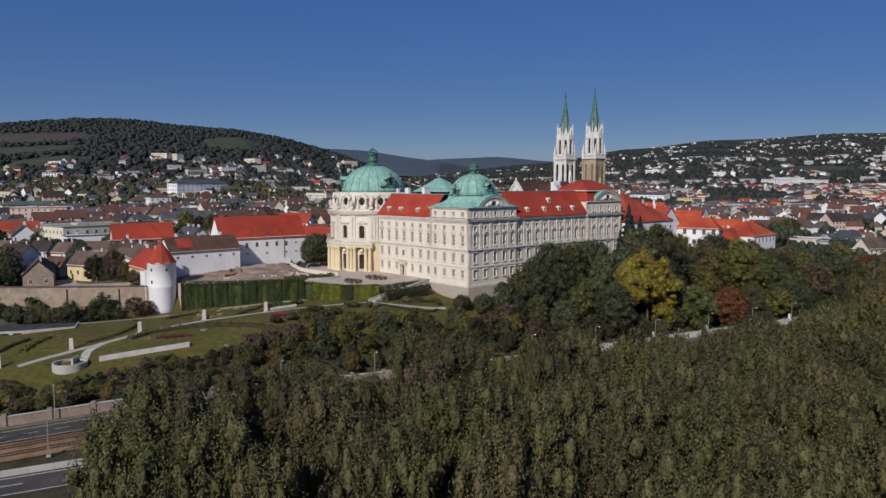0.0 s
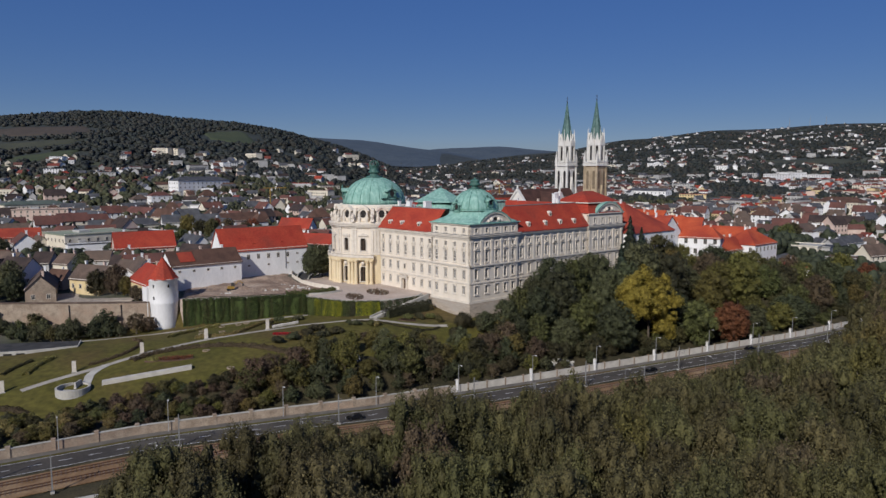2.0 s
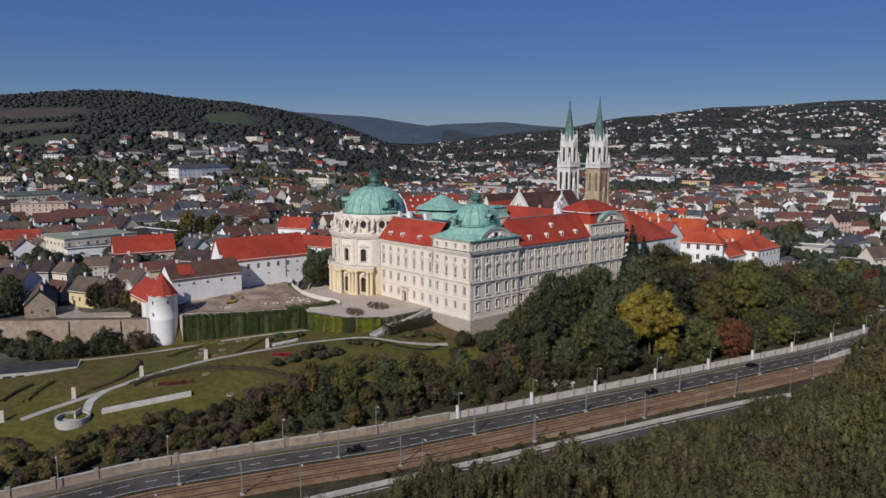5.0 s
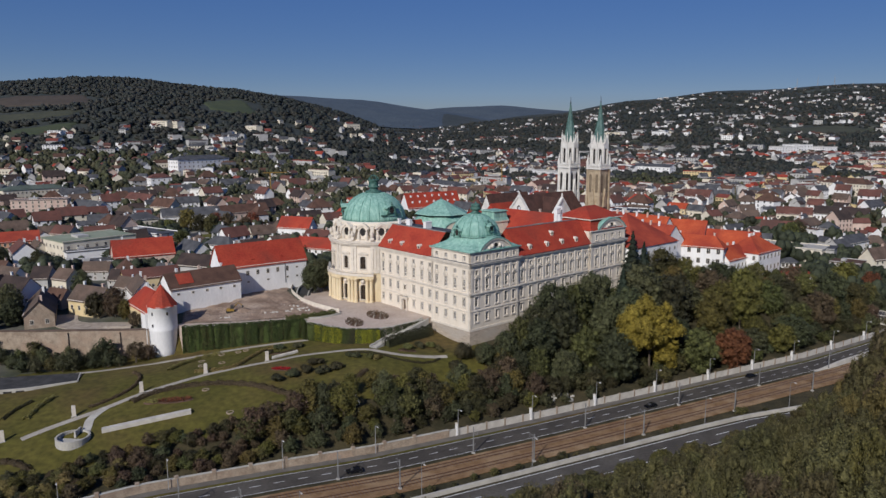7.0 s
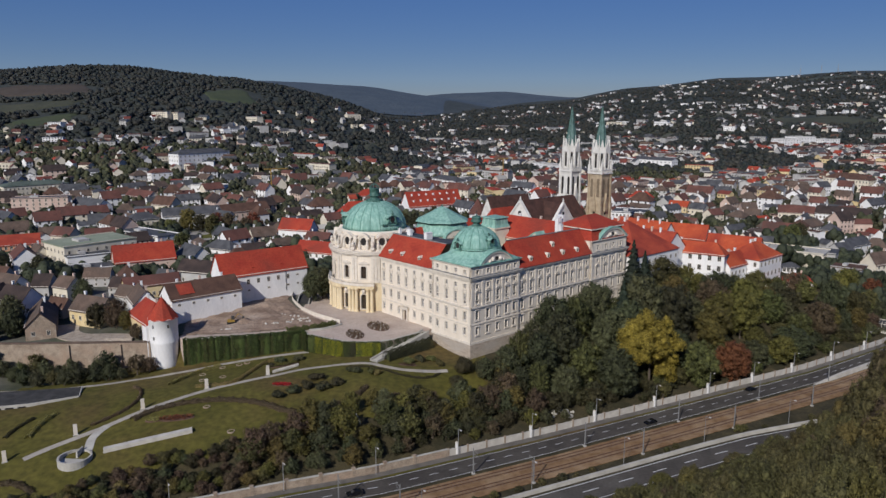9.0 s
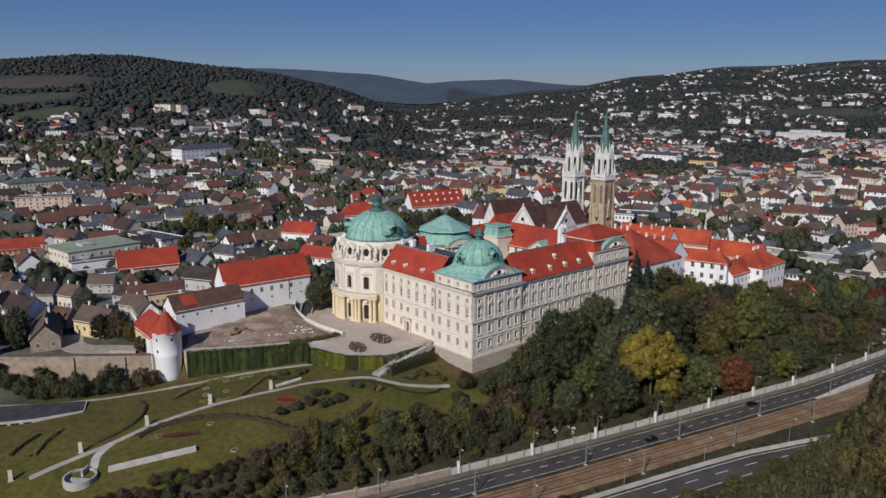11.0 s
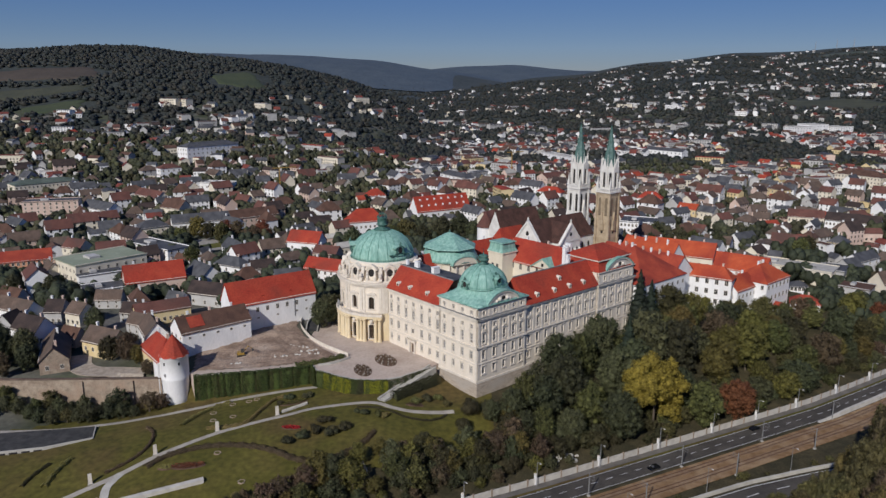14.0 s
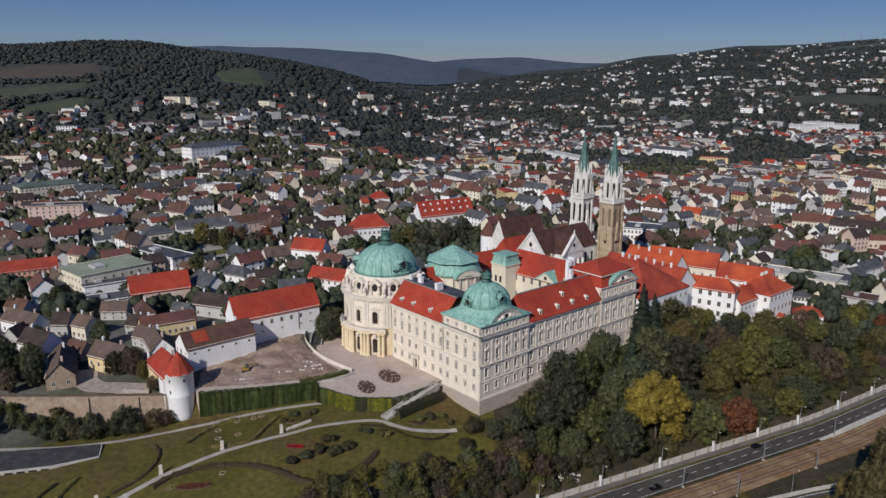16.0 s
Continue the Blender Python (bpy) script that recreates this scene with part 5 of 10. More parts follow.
# drum with oval windows under curved gables, scrolls and vases
part("drum", Shape().lathe([(18.0, 33.45), (17.2, 34.0), (16.2, 34.2), (16.0, 34.8), (15.2, 35.0), (15.0, 40.2), (15.0, 40.4), (14.2, 40.9)], 64, DCX, DCY), M["plaster"], abbey)
part("attic_roof", Shape().lathe([(18.2, 33.5), (15.4, 34.4)], 64, DCX, DCY), M["plaster"], abbey)
for a in np.arange(-66.5, 120, 26.0):
    m = hall_frame(16.1, float(a))
    s = Shape()
    o = [(2.0 * math.cos(t), 37.4 + 2.3 * math.sin(t)) for t in np.linspace(0, 2 * math.pi, 25)[:-1]]
    s.loft([[(x, y, z) for x, z in o] for y in (-0.7, 0.9)])
    s.box(-2.3, -0.6, 34.3, 2.3, 0.9, 35.4)
    top = [(-2.7, 38.6), (-2.0, 39.6), (-1.1, 40.3), (0, 40.8), (1.1, 40.3), (2.0, 39.6), (2.7, 38.6), (2.2, 38.4), (0, 39.9), (-2.2, 38.4)]
    s.loft([[(x, y, z) for x, z in top] for y in (-1.1, 0.9)])
    w = part("window", s, M["plaster"], abbey, "oval drum window under a curved gable", at=m)
    part("pane", Shape().loft([[(1.25 * math.cos(t), y, 37.3 + 1.6 * math.sin(t)) for t in np.linspace(0, 2 * math.pi, 25)[:-1]] for y in (-0.76, -0.68)]), M["dark"], w)
    m = hall_frame(16.2, float(a) + 13.0)
    part("scroll", Shape().loft([[(x, y, z) for y, z in ((-2.6, 34.2), (-2.3, 35.2), (-1.2, 35.8), (-0.7, 37.4), (-0.4, 39.4), (0.9, 39.6), (0.9, 34.2))] for x in (-0.7, 0.7)]).lathe([(0.35, 35.2), (0.6, 35.7), (0.75, 36.4), (0.35, 37.0), (0.45, 37.3), (0.1, 37.8)], 8, 0, -2.2), M["trim"], abbey, "carved scroll and vase", at=m)
    for da in (5.5, 20.5):
        part("figure", Shape().lathe([(0.55, 33.9), (0.65, 34.7), (0.8, 35.5), (0.5, 36.3), (0.6, 36.9), (0.3, 37.4), (0.36, 37.8), (0.1, 38.2)], 7), M["trim"], abbey, at=hall_frame(17.0, float(a) + da))
        part("volute", Shape().lathe([(0.1, -0.9), (0.7, -0.5), (0.95, 0.1), (0.5, 0.8), (0.1, 1.1)], 7), M["trim"], abbey, at=hall_frame(15.6, float(a) + da) @ pose(0, -0.3, 38.9))
dome_b = copper_dome(DCX, DCY, 13.4, 13.4, 40.9, 52.4, 2.0, 20)
part("throat", Shape().lathe([(13.6, 40.4), (13.6, 41.0)], 48, DCX, DCY), M["copper_dark"], abbey)
crown = part("crown", Shape().lathe([(3.6, 52.0), (3.3, 52.6), (1.9, 53.0), (1.7, 53.9), (2.5, 54.2), (2.4, 54.6), (2.0, 54.9), (2.05, 56.9), (2.3, 57.1), (2.2, 57.4)], 20, DCX, DCY), M["copper_dark"], abbey, "large dark copper crown with open arches", smooth=True)
for k in range(4):
    t0 = math.pi * k / 4
    part("arch", Shape().tube([(DCX + 2.1 * math.cos(t0) * math.cos(t), DCY + 2.1 * math.sin(t0) * math.cos(t), 57.2 + 2.0 * math.sin(t)) for t in np.linspace(0, math.pi, 11)], 0.16), M["copper_dark"], crown)
part("cross", Shape().lathe([(0.1, 59.1), (0.35, 59.4), (0.1, 59.8)], 8, DCX, DCY).box(DCX - 0.06, DCY - 0.06, 59.6, DCX + 0.06, DCY + 0.06, 60.6), M["darksteel"], crown)
for a in (86, 36 - 65):
    t = radians(a)
    x, y, _ = polar(12.6, a)
    lucarne(dome_b, Matrix.Translation((0, 0, 0)) @ hall_frame(13.2, a) @ pose(0, 0, 43.5), 1.5)
part("ledge", Shape().box(-4.5, -0.4, 0, 4.5, 2.6, 0.5), M["copper_dark"], dome_b, at=hall_frame(13.0, 86) @ pose(0, 0, 43.2))

# ---- buildings in general ----
M["tile_brown2"] = mixed("red_brown_roof_tile", (0.105, 0.046, 0.036), (0.155, 0.068, 0.052), 0.2, 0.15, 0.9, 0.03, third=(0.085, 0.046, 0.038), third_scale=0.1)
M["tile_brown3"] = mixed("old_brown_roof_tile", (0.085, 0.060, 0.045), (0.14, 0.098, 0.074), 0.25, 0.2, 0.9, 0.03, third=(0.10, 0.075, 0.06), third_scale=0.12)
M["tile_maroon"] = mixed("maroon_roof_tile", (0.15, 0.040, 0.030), (0.21, 0.060, 0.042), 0.2, 0.15, 0.9, 0.03, third=(0.12, 0.042, 0.034), third_scale=0.1)
M["tile_red2"] = mixed("dark_red_roof_tile", (0.27, 0.042, 0.024), (0.36, 0.064, 0.032), 0.2, 0.14, 0.85, 0.03, third=(0.22, 0.038, 0.024), third_scale=0.08)
M["palace_roof"] = mixed("dull_green_roofing", (0.075, 0.095, 0.075), (0.12, 0.145, 0.115), 0.2, 0.15, 0.75)
M["green_roof"] = mixed("pale_green_roofing", (0.22, 0.25, 0.17), (0.29, 0.32, 0.23), 0.08, 0.1, 0.8)
M["pinkw"] = mixed("pink_beige_render", (0.54, 0.40, 0.32), (0.62, 0.48, 0.40), 0.2, 0.05, 0.9, 0.02)


def small_window(w=1.1, h=1.6):
    key = ("house", w, h)
    if key not in WINDOWS:
        s = Shape()
        a, b = w / 2, 0.13
        ring_frame(s, -a, a, 0, h, b, -0.08, 0.02)
        k = len(s.f)
        s.box(-0.04, -0.035, 0, 0.04, 0.0, h)
        k2 = len(s.f)
        s.box(-a, -0.02, 0, a, 0.02, h)
        me = mesh_of("window", s, M["trim"])
        me.materials.append(M["glass"])
        me.polygons.foreach_set("material_index", np.array([0] * k2 + [1] * (len(s.f) - k2), np.int32))
        WINDOWS[key] = me
    return WINDOWS[key]


def roof_shape(L, W, z, rh, kind, over=0.45):
    s = Shape()
    a, b = L / 2 + over, W / 2 + over
    dz = rh * over / (W / 2)
    if kind == "flat":
        s.box(-L / 2 - 0.25, -W / 2 - 0.25, z - 0.1, L / 2 + 0.25, W / 2 + 0.25, z + 0.35)
        return s
    r = a if kind == "gable" else max(0.3, a - b)
    s.add([(-a, -b, z - dz), (a, -b, z - dz), (a, b, z - dz), (-a, b, z - dz), (-r, 0, z + rh), (r, 0, z + rh), (-a, -b, z - dz - 0.22), (a, -b, z - dz - 0.22), (a, b, z - dz - 0.22), (-a, b, z - dz - 0.22), (-r, 0, z + rh - 0.22), (r, 0, z + rh - 0.22)],
          [(0, 1, 5, 4), (2, 3, 4, 5), (0, 6, 7, 1), (2, 8, 9, 3), (6, 10, 11, 7), (8, 11, 10, 9)] + ([(1, 7, 11, 5), (5, 11, 8, 2), (3, 9, 10, 4), (4, 10, 6, 0)] if kind == "gable" else [(1, 2, 5), (3, 0, 4), (1, 7, 8, 2), (3, 9, 6, 0)]))
    return s


def building(name, label, category, x, y, ang, L, W, z0, H, roof, rh, wall, rmat, rows, cols, base=3.0, win=(1.1, 1.6), chimneys=2, group="", first=1.2, joined=False):
    """A house: walls with gables, roof, windows on the sides towards the open, chimneys. Stands at z0; eaves at z0 + H."""
    t = thing(name, label, category, pose(x, y, z0, 0, 0, ang), group)
    ww = Shape().box(-L / 2, -W / 2, -base, L / 2, W / 2, H)
    if roof == "gable":
        for s in (-1, 1):
            xx = s * L / 2
            ww.add([(xx, -W / 2, H), (xx, W / 2, H), (xx, 0, H + rh - 0.2), (xx - s * 0.3, -W / 2, H), (xx - s * 0.3, W / 2, H), (xx - s * 0.3, 0, H + rh - 0.2)], [(0, 1, 2), (5, 4, 3), (0, 2, 5, 3), (2, 1, 4, 5)])
    part("wall", ww, M[wall], t)
    part("roof", roof_shape(L, W, H, rh, roof), M[rmat], t)
    if roof == "flat":
        part("parapet", Shape().box(-L / 2 - 0.3, -W / 2 - 0.3, H + 0.35, L / 2 + 0.3, -W / 2, H + 0.75).box(-L / 2 - 0.3, W / 2, H + 0.35, L / 2 + 0.3, W / 2 + 0.3, H + 0.75), M[wall], t)
        part("roof_box", Shape().box(-L * 0.2, -W * 0.15, H + 0.3, -L * 0.05, W * 0.15, H + 1.5), M["greyw"], t)
    else:
        if not joined:
            part("eave", Shape().box(-L / 2 - 0.1, -W / 2 - 0.3, H - 0.35, L / 2 + 0.1, -W / 2, H - 0.1), M["trim"], t)
        for k in range(1 if joined else chimneys):
            cx = L * (-0.32 + 0.64 * k / max(1, chimneys - 1)) if chimneys > 1 else L * 0.1
            cx = cx if roof == "gable" else max(-1.0, min(1.0, cx / (L * 0.32))) * max(0.8, (L - W) / 2 - 0.6)
            part("chimney", Shape().box(cx - 0.4, 0.4, H + rh * 0.5, cx + 0.4, 1.2, H + rh + 1.0).box(cx - 0.48, 0.32, H + rh + 1.0, cx + 0.48, 1.28, H + rh + 1.2), M["pinkw"] if k % 2 else M["white"], t)
    me = small_window(*win)
    glass = Shape()
    put = (lambda m: glass.add([m @ Vector((a * win[0] / 2, -0.04, c * win[1])) for a, c in ((-1, 0), (1, 0), (1, 1), (-1, 1))], [(0, 1, 2, 3)])) if joined else (lambda m: shared("window", me, t, m))
    step = (H - 0.6) / max(1, rows)
    for r in range(rows):
        z = first + r * step
        for c in range(cols):
            put(pose(-L / 2 + L * (c + 0.5) / cols, -W / 2, z))
        n = max(1, int(W / 4))
        away = Vector((x, y))
        for s in (-1, 1):
            nrm = Vector((s * math.cos(radians(ang)), s * math.sin(radians(ang))))
            if nrm.dot(away) < -0.1 * away.length:
                for c in range(n):
                    put(pose(s * L / 2, -W / 2 + W * (c + 0.5) / n, z, 0, 0, 90 * s))
    if joined:
        part("glazing", glass, M["glass"], t)["kind"] = "stuff"
    return t


def local(u, v):
    p = ABBEY_AT @ Vector((u, v, 0))
    return p.x, p.y


# ---- the rear courts of the abbey ----
def court_pavilion():
    t = thing("court_pavilion", "cream oval court pavilion with tented green copper roof", "pavilion", ABBEY_AT @ pose(44.5, 65.5, 0))
    n = 32
    part("wall", Shape().lathe([(12.2, 8), (12.2, 34.6), (12.7, 34.9), (12.9, 35.6)], n), M["cream"], t)
    part("roof", Shape().lathe([(13.4, 35.5), (12.6, 36.6), (11.6, 38.4), (11.0, 39.6), (10.6, 40.0)], n), M["copper"], t, smooth=True)
    part("lantern_band", Shape().lathe([(10.5, 39.8), (10.5, 41.2)], n), M["copper_dark"], t)
    part("top_roof", Shape().lathe([(12.6, 40.9), (12.3, 41.3), (9.0, 42.8), (5.5, 44.6), (2.5, 46.3), (0.3, 47.2)], 8, a0=math.pi / 8), M["copper"], t)
    part("finial", Shape().lathe([(0.35, 47.0), (0.5, 47.4), (0.1, 48.2)], 8), M["copper_dark"], t)
    for k, a in enumerate((-150, -100, -50)):
        m = pose(0, 0, 0, 0, 0, a) @ pose(12.2, 0, 0, 0, 0, 90)
        R, h, w = 9.0, 3.0, 13.0
        arc = [(6.2 * math.cos(q), 34.8 + 3.4 * math.sin(q)) for q in np.linspace(0, math.pi, 15)]
        if a == -100:
            part("gable", Shape().loft([[(x, yy, z) for x, z in arc] for yy in (-0.9, 1.0)]), M["cream"], t, "pale curved gable with relief", at=m)
            part("gable_roof", Shape().loft([[(x * 1.06, yy, 34.8 + (z - 34.8) * 1.1) for x, z in arc] + [(x, yy, z) for x, z in reversed(arc)] for yy in (-1.2, 3.0)]), M["copper"], t, at=m)
        for dx in (-4, 0, 4):
            if a != -50:
                part("pilaster", Shape().box(dx - 0.4, -0.35, 20, dx + 0.4, 0.4, 34.6), M["trim"], t, at=m)
                part("window", Shape().box(dx + 1.2, -0.12, 24, dx + 2.6, 0.3, 28.5), M["glass"], t, at=m)
    return t


court_pavilion()
ax, ay = local(81.5, 39.5)
building("court_wing", "cream court wing with long red tiled roof", "wing", ax, ay, 42 - 90, 40, 19, 8, 24.2, "gable", 8.6, "cream", "tile_red", 3, 8, win=(1.4, 2.6), chimneys=3, first=5)
ax, ay = local(69.5, 56.5)
blk = thing("stair_tower", "square cream block with green copper mansard", "tower", ABBEY_AT @ pose(69.5, 56.5, 0))
part("wall", Shape().box(-4.6, -4.6, 8, 4.6, 4.6, 36.4).box(-5.0, -5.0, 36.0, 5.0, 5.0, 36.6), M["cream"], blk)
part("roof", Shape().loft([[(-5, -5, 36.6), (5, -5, 36.6), (5, 5, 36.6), (-5, 5, 36.6)], [(-4.3, -4.3, 38.0), (4.3, -4.3, 38.0), (4.3, 4.3, 38.0), (-4.3, 4.3, 38.0)], [(-4.0, -4.0, 40.6), (4.0, -4.0, 40.6), (4.0, 4.0, 40.6), (-4.0, 4.0, 40.6)], [(-4.6, -4.6, 40.8), (4.6, -4.6, 40.8), (4.6, 4.6, 40.8), (-4.6, 4.6, 40.8)], [(-4.4, -4.4, 41.2), (4.4, -4.4, 41.2), (4.4, 4.4, 41.2), (-4.4, 4.4, 41.2)]]), M["copper"], blk)
for k in (-2, 1):
    part("window", Shape().box(-4.7, k, 28, -4.55, k + 1.3, 31), M["glass"], blk)
pg = thing("court_gable", "small pediment with green copper roof on the court wing", "gable", ABBEY_AT @ pose(71.6, 33.0, 0, 0, 0, -90))
part("pediment", Shape().loft([[(-6.5, yy, 32.1), (6.5, yy, 32.1), (0, yy, 36.2)] for yy in (-0.6, 0.4)]), M["cream"], pg)
part("roof", Shape().loft([[(-7.2, yy, 32.0), (0, yy, 36.7), (7.2, yy, 32.0), (6.8, yy, 31.8), (0, yy, 36.2), (-6.8, yy, 31.8)] for yy in (-1.0, 6.0)]), M["copper"], pg)
part("window", Shape().box(-0.7, -0.7, 32.9, 0.7, -0.5, 34.3), M["dark"], pg)
ax, ay = local(27, 66)
building("court_wing", "low court wing with red roof behind the hall", "wing", ax, ay, 42, 26, 13, 8, 25.0, "gable", 6.0, "cream", "tile_red", 2, 6, chimneys=1, first=8)
ax, ay = local(62, 72)
building("court_wing", "rear court wing with red roof and white chimneys", "wing", ax, ay, 42, 34, 13, 8, 24.0, "gable", 7.0, "cream", "tile_red", 2, 7, chimneys=3, first=8)
ax, ay = local(111.5, 17)
building("monastery_wing", "monastery wing with steep orange-red roof", "wing", ax, ay, 42 + 90, 42, 34, 8, 20.0, "hip", 12.5, "white", "tile_red2", 2, 10, chimneys=3, first=6)
ax, ay = local(136, 24)
building("monastery_wing", "white monastery wing with dark red roof and chimneys", "wing", ax, ay, 42 + 90, 44, 18, 8, 17.5, "gable", 8.0, "white", "tile_red2", 2, 9, chimneys=7, first=6)
ax, ay = local(152, 30)
building("monastery_wing", "rear wing with bright orange roof", "wing", ax, ay, 42 + 90, 30, 16, 8, 18.0, "gable", 9.0, "white", "tile_orange", 2, 7, chimneys=4, first=6)
building("monastery_house", "white monastery house with orange-red hipped roof", "house", 121.2, 356.0, -30.4, 26.7, 9.5, 8.5, 14.9, "hip", 4.8, "white", "tile_orange", 3, 6, win=(1.5, 2.3), chimneys=2, first=2.2)
building("monastery_house", "low white link house with orange roof", "house", 138.0, 358.5, 41, 18, 11, 4, 13.0, "gable", 5.5, "white", "tile_orange", 2, 5, win=(1.2, 1.7), chimneys=3, first=2.5)
building("monastery_house", "large white house with bright orange hipped roof", "house", 154.0, 369.5, 42, 24, 18, 2, 17.2, "hip", 6.5, "white", "tile_orange", 3, 6, win=(1.3, 2.0), chimneys=3, first=2.5)
building("monastery_house", "long house with orange roof and white chimneys", "house", 149.0, 389.5, -35, 32, 14, 4, 14.8, "gable", 7.0, "white", "tile_orange", 2, 8, chimneys=4, first=3)
building("monastery_house", "rear house with orange roof and small turret", "house", 124.0, 404.0, -30, 36, 14, 8, 15.0, "gable", 7.0, "cream", "tile_orange", 2, 8, chimneys=4, first=3)
building("office_building", "grey flat-roofed modern block with yellow end wall", "building", 187.0, 420.0, -38, 54, 18, 2, 11.5, "flat", 0.0, "cream", "concrete", 3, 12, first=2)


# ---- the abbey church ----
def church():
    t = thing("church", "gothic abbey church with two spired towers and brown roof", "church", ABBEY_AT)
    low = pose(0, 0, -2.6)
    part("nave_wall", Shape().box(97, 57.5, 8, 139, 74.5, 38), M["limestone"], t, at=low)
    part("gable_wall", Shape().add([(96.8, 57.5, 37.8), (96.8, 74.5, 37.8), (96.8, 66, 47.4), (97.6, 57.5, 37.8), (97.6, 74.5, 37.8), (97.6, 66, 47.4)], [(0, 2, 1), (3, 4, 5), (0, 3, 5, 2), (2, 5, 4, 1)]), M["limestone"], t, at=low)
    part("gable_coping", Shape().add([(96.2, 56.6, 37.2), (96.2, 66, 48.6), (96.2, 75.4, 37.2), (98.0, 56.6, 37.2), (98.0, 66, 48.6), (98.0, 75.4, 37.2), (96.2, 57.8, 37.2), (96.2, 66, 47.2), (96.2, 74.2, 37.2), (98.0, 57.8, 37.2), (98.0, 66, 47.2), (98.0, 74.2, 37.2)],
                                 [(0, 1, 7, 6), (1, 2, 8, 7), (0, 3, 4, 1), (1, 4, 5, 2), (3, 9, 10, 4), (4, 10, 11, 5)]), M["limestone"], t, at=low)
    part("roof", Shape().add([(97.6, 57.0, 37.6), (139, 57.0, 37.6), (139, 75.0, 37.6), (97.6, 75.0, 37.6), (97.6, 66, 48.2), (139, 66, 48.2)], [(0, 1, 5, 4), (2, 3, 4, 5), (1, 2, 5), (3, 0, 4)]), M["tile_dark2"], t, "dark brown tiled nave roof", at=low)
    part("transept_wall", Shape().box(105.6, 52.2, 8, 121.4, 58, 38), M["limestone"], t, at=low)
    part("gable_wall", Shape().add([(105.6, 52.0, 37.8), (121.4, 52.0, 37.8), (113.5, 52.0, 46.4), (105.6, 52.8, 37.8), (121.4, 52.8, 37.8), (113.5, 52.8, 46.4)], [(0, 1, 2), (5, 4, 3), (0, 2, 5, 3), (2, 1, 4, 5)]), M["limestone"], t, at=low)
    part("gable_coping", Shape().add([(104.8, 51.5, 37.2), (113.5, 51.5, 47.4), (122.2, 51.5, 37.2), (104.8, 53.0, 37.2), (113.5, 53.0, 47.4), (122.2, 53.0, 37.2), (106.0, 51.5, 37.2), (113.5, 51.5, 46.0), (121.0, 51.5, 37.2), (106.0, 53.0, 37.2), (113.5, 53.0, 46.0), (121.0, 53.0, 37.2)],
                                 [(0, 1, 7, 6), (1, 2, 8, 7), (3, 4, 1, 0), (4, 5, 2, 1), (9, 10, 4, 3), (10, 11, 5, 4)]), M["limestone"], t, at=low)
    part("finial", Shape().lathe([(0.3, 47.2), (0.5, 48.0), (0.1, 49.4)], 6, 113.5, 52.2).lathe([(0.3, 48.3), (0.5, 49.0), (0.1, 50.4)], 6, 97, 66), M["limestone"], t, at=low)
    part("roof", Shape().add([(105.2, 52.6, 37.6), (105.2, 66, 37.6), (121.8, 66, 37.6), (121.8, 52.6, 37.6), (113.5, 52.6, 46.9), (113.5, 66, 46.9)], [(0, 4, 5, 1), (2, 5, 4, 3)]), M["tile_dark2"], t, at=low)
    for dz, q in ((0, 1.0), (5.5, 0.8)):
        part("window", Shape().loft([[(113.5 + 0.85 * q * math.cos(a), yy, 41.6 + 1.0 * q * math.sin(a)) for a in np.linspace(0, 2 * math.pi, 13)[:-1]] for yy in (51.9, 52.1)]) if dz == 0 else Shape().loft([[(96.7 + e, 66 + 1.0 * math.cos(a), 42.0 + 1.2 * math.sin(a)) for a in np.linspace(0, 2 * math.pi, 13)[:-1]] for e in (0.0, 0.2)]), M["dark"], t, at=low)
    for k in (-5.4, -1.8, 1.8, 5.4):
        part("window", lancet(1.1, 9.0), M["glass"], t, at=low @ facing((113.5 + k, 52.15), (1, 0)) @ pose(0, 0, 26))
        part("buttress", Shape().box(-0.4, -1.2, 8, 0.4, 0.2, 34, 0.15), M["limestone"], t, at=low @ facing((113.5 + k + 1.8, 52.2), (1, 0)))
    for u in (125, 130, 135):
        part("window", lancet(1.4, 7.0), M["glass"], t, at=low @ facing((u, 57.45), (1, 0)) @ pose(0, 0, 28))
    part("roof", Shape().add([(88, 74, 36), (106, 74, 36), (106, 84, 36), (88, 84, 36), (90, 79, 43.5), (106, 79, 43.5)], [(0, 1, 5, 4), (2, 3, 4, 5), (3, 0, 4), (1, 2, 5)]), M["tile_red"], t, "small red side roof", at=low)
    part("side_wall", Shape().box(88.6, 74.4, 8, 106, 83.6, 36), M["limestone"], t, at=low)
    tower(t, 142.6, 52.0, 7.9, "stone")
    tower(t, 142.6, 71.6, 7.5, "limestone")


def lancet(w, h):
    a = w / 2
    pts = [(-a, 0), (a, 0), (a, h - w)] + [(a * math.cos(q) * (1 - 0.15 * math.sin(q)), h - w + 1.35 * a * math.sin(q)) for q in np.linspace(0.3, math.pi - 0.3, 5)] + [(-a, h - w)]
    return Shape().loft([[(x, y, z) for x, z in pts] for y in (-0.08, 0.12)])


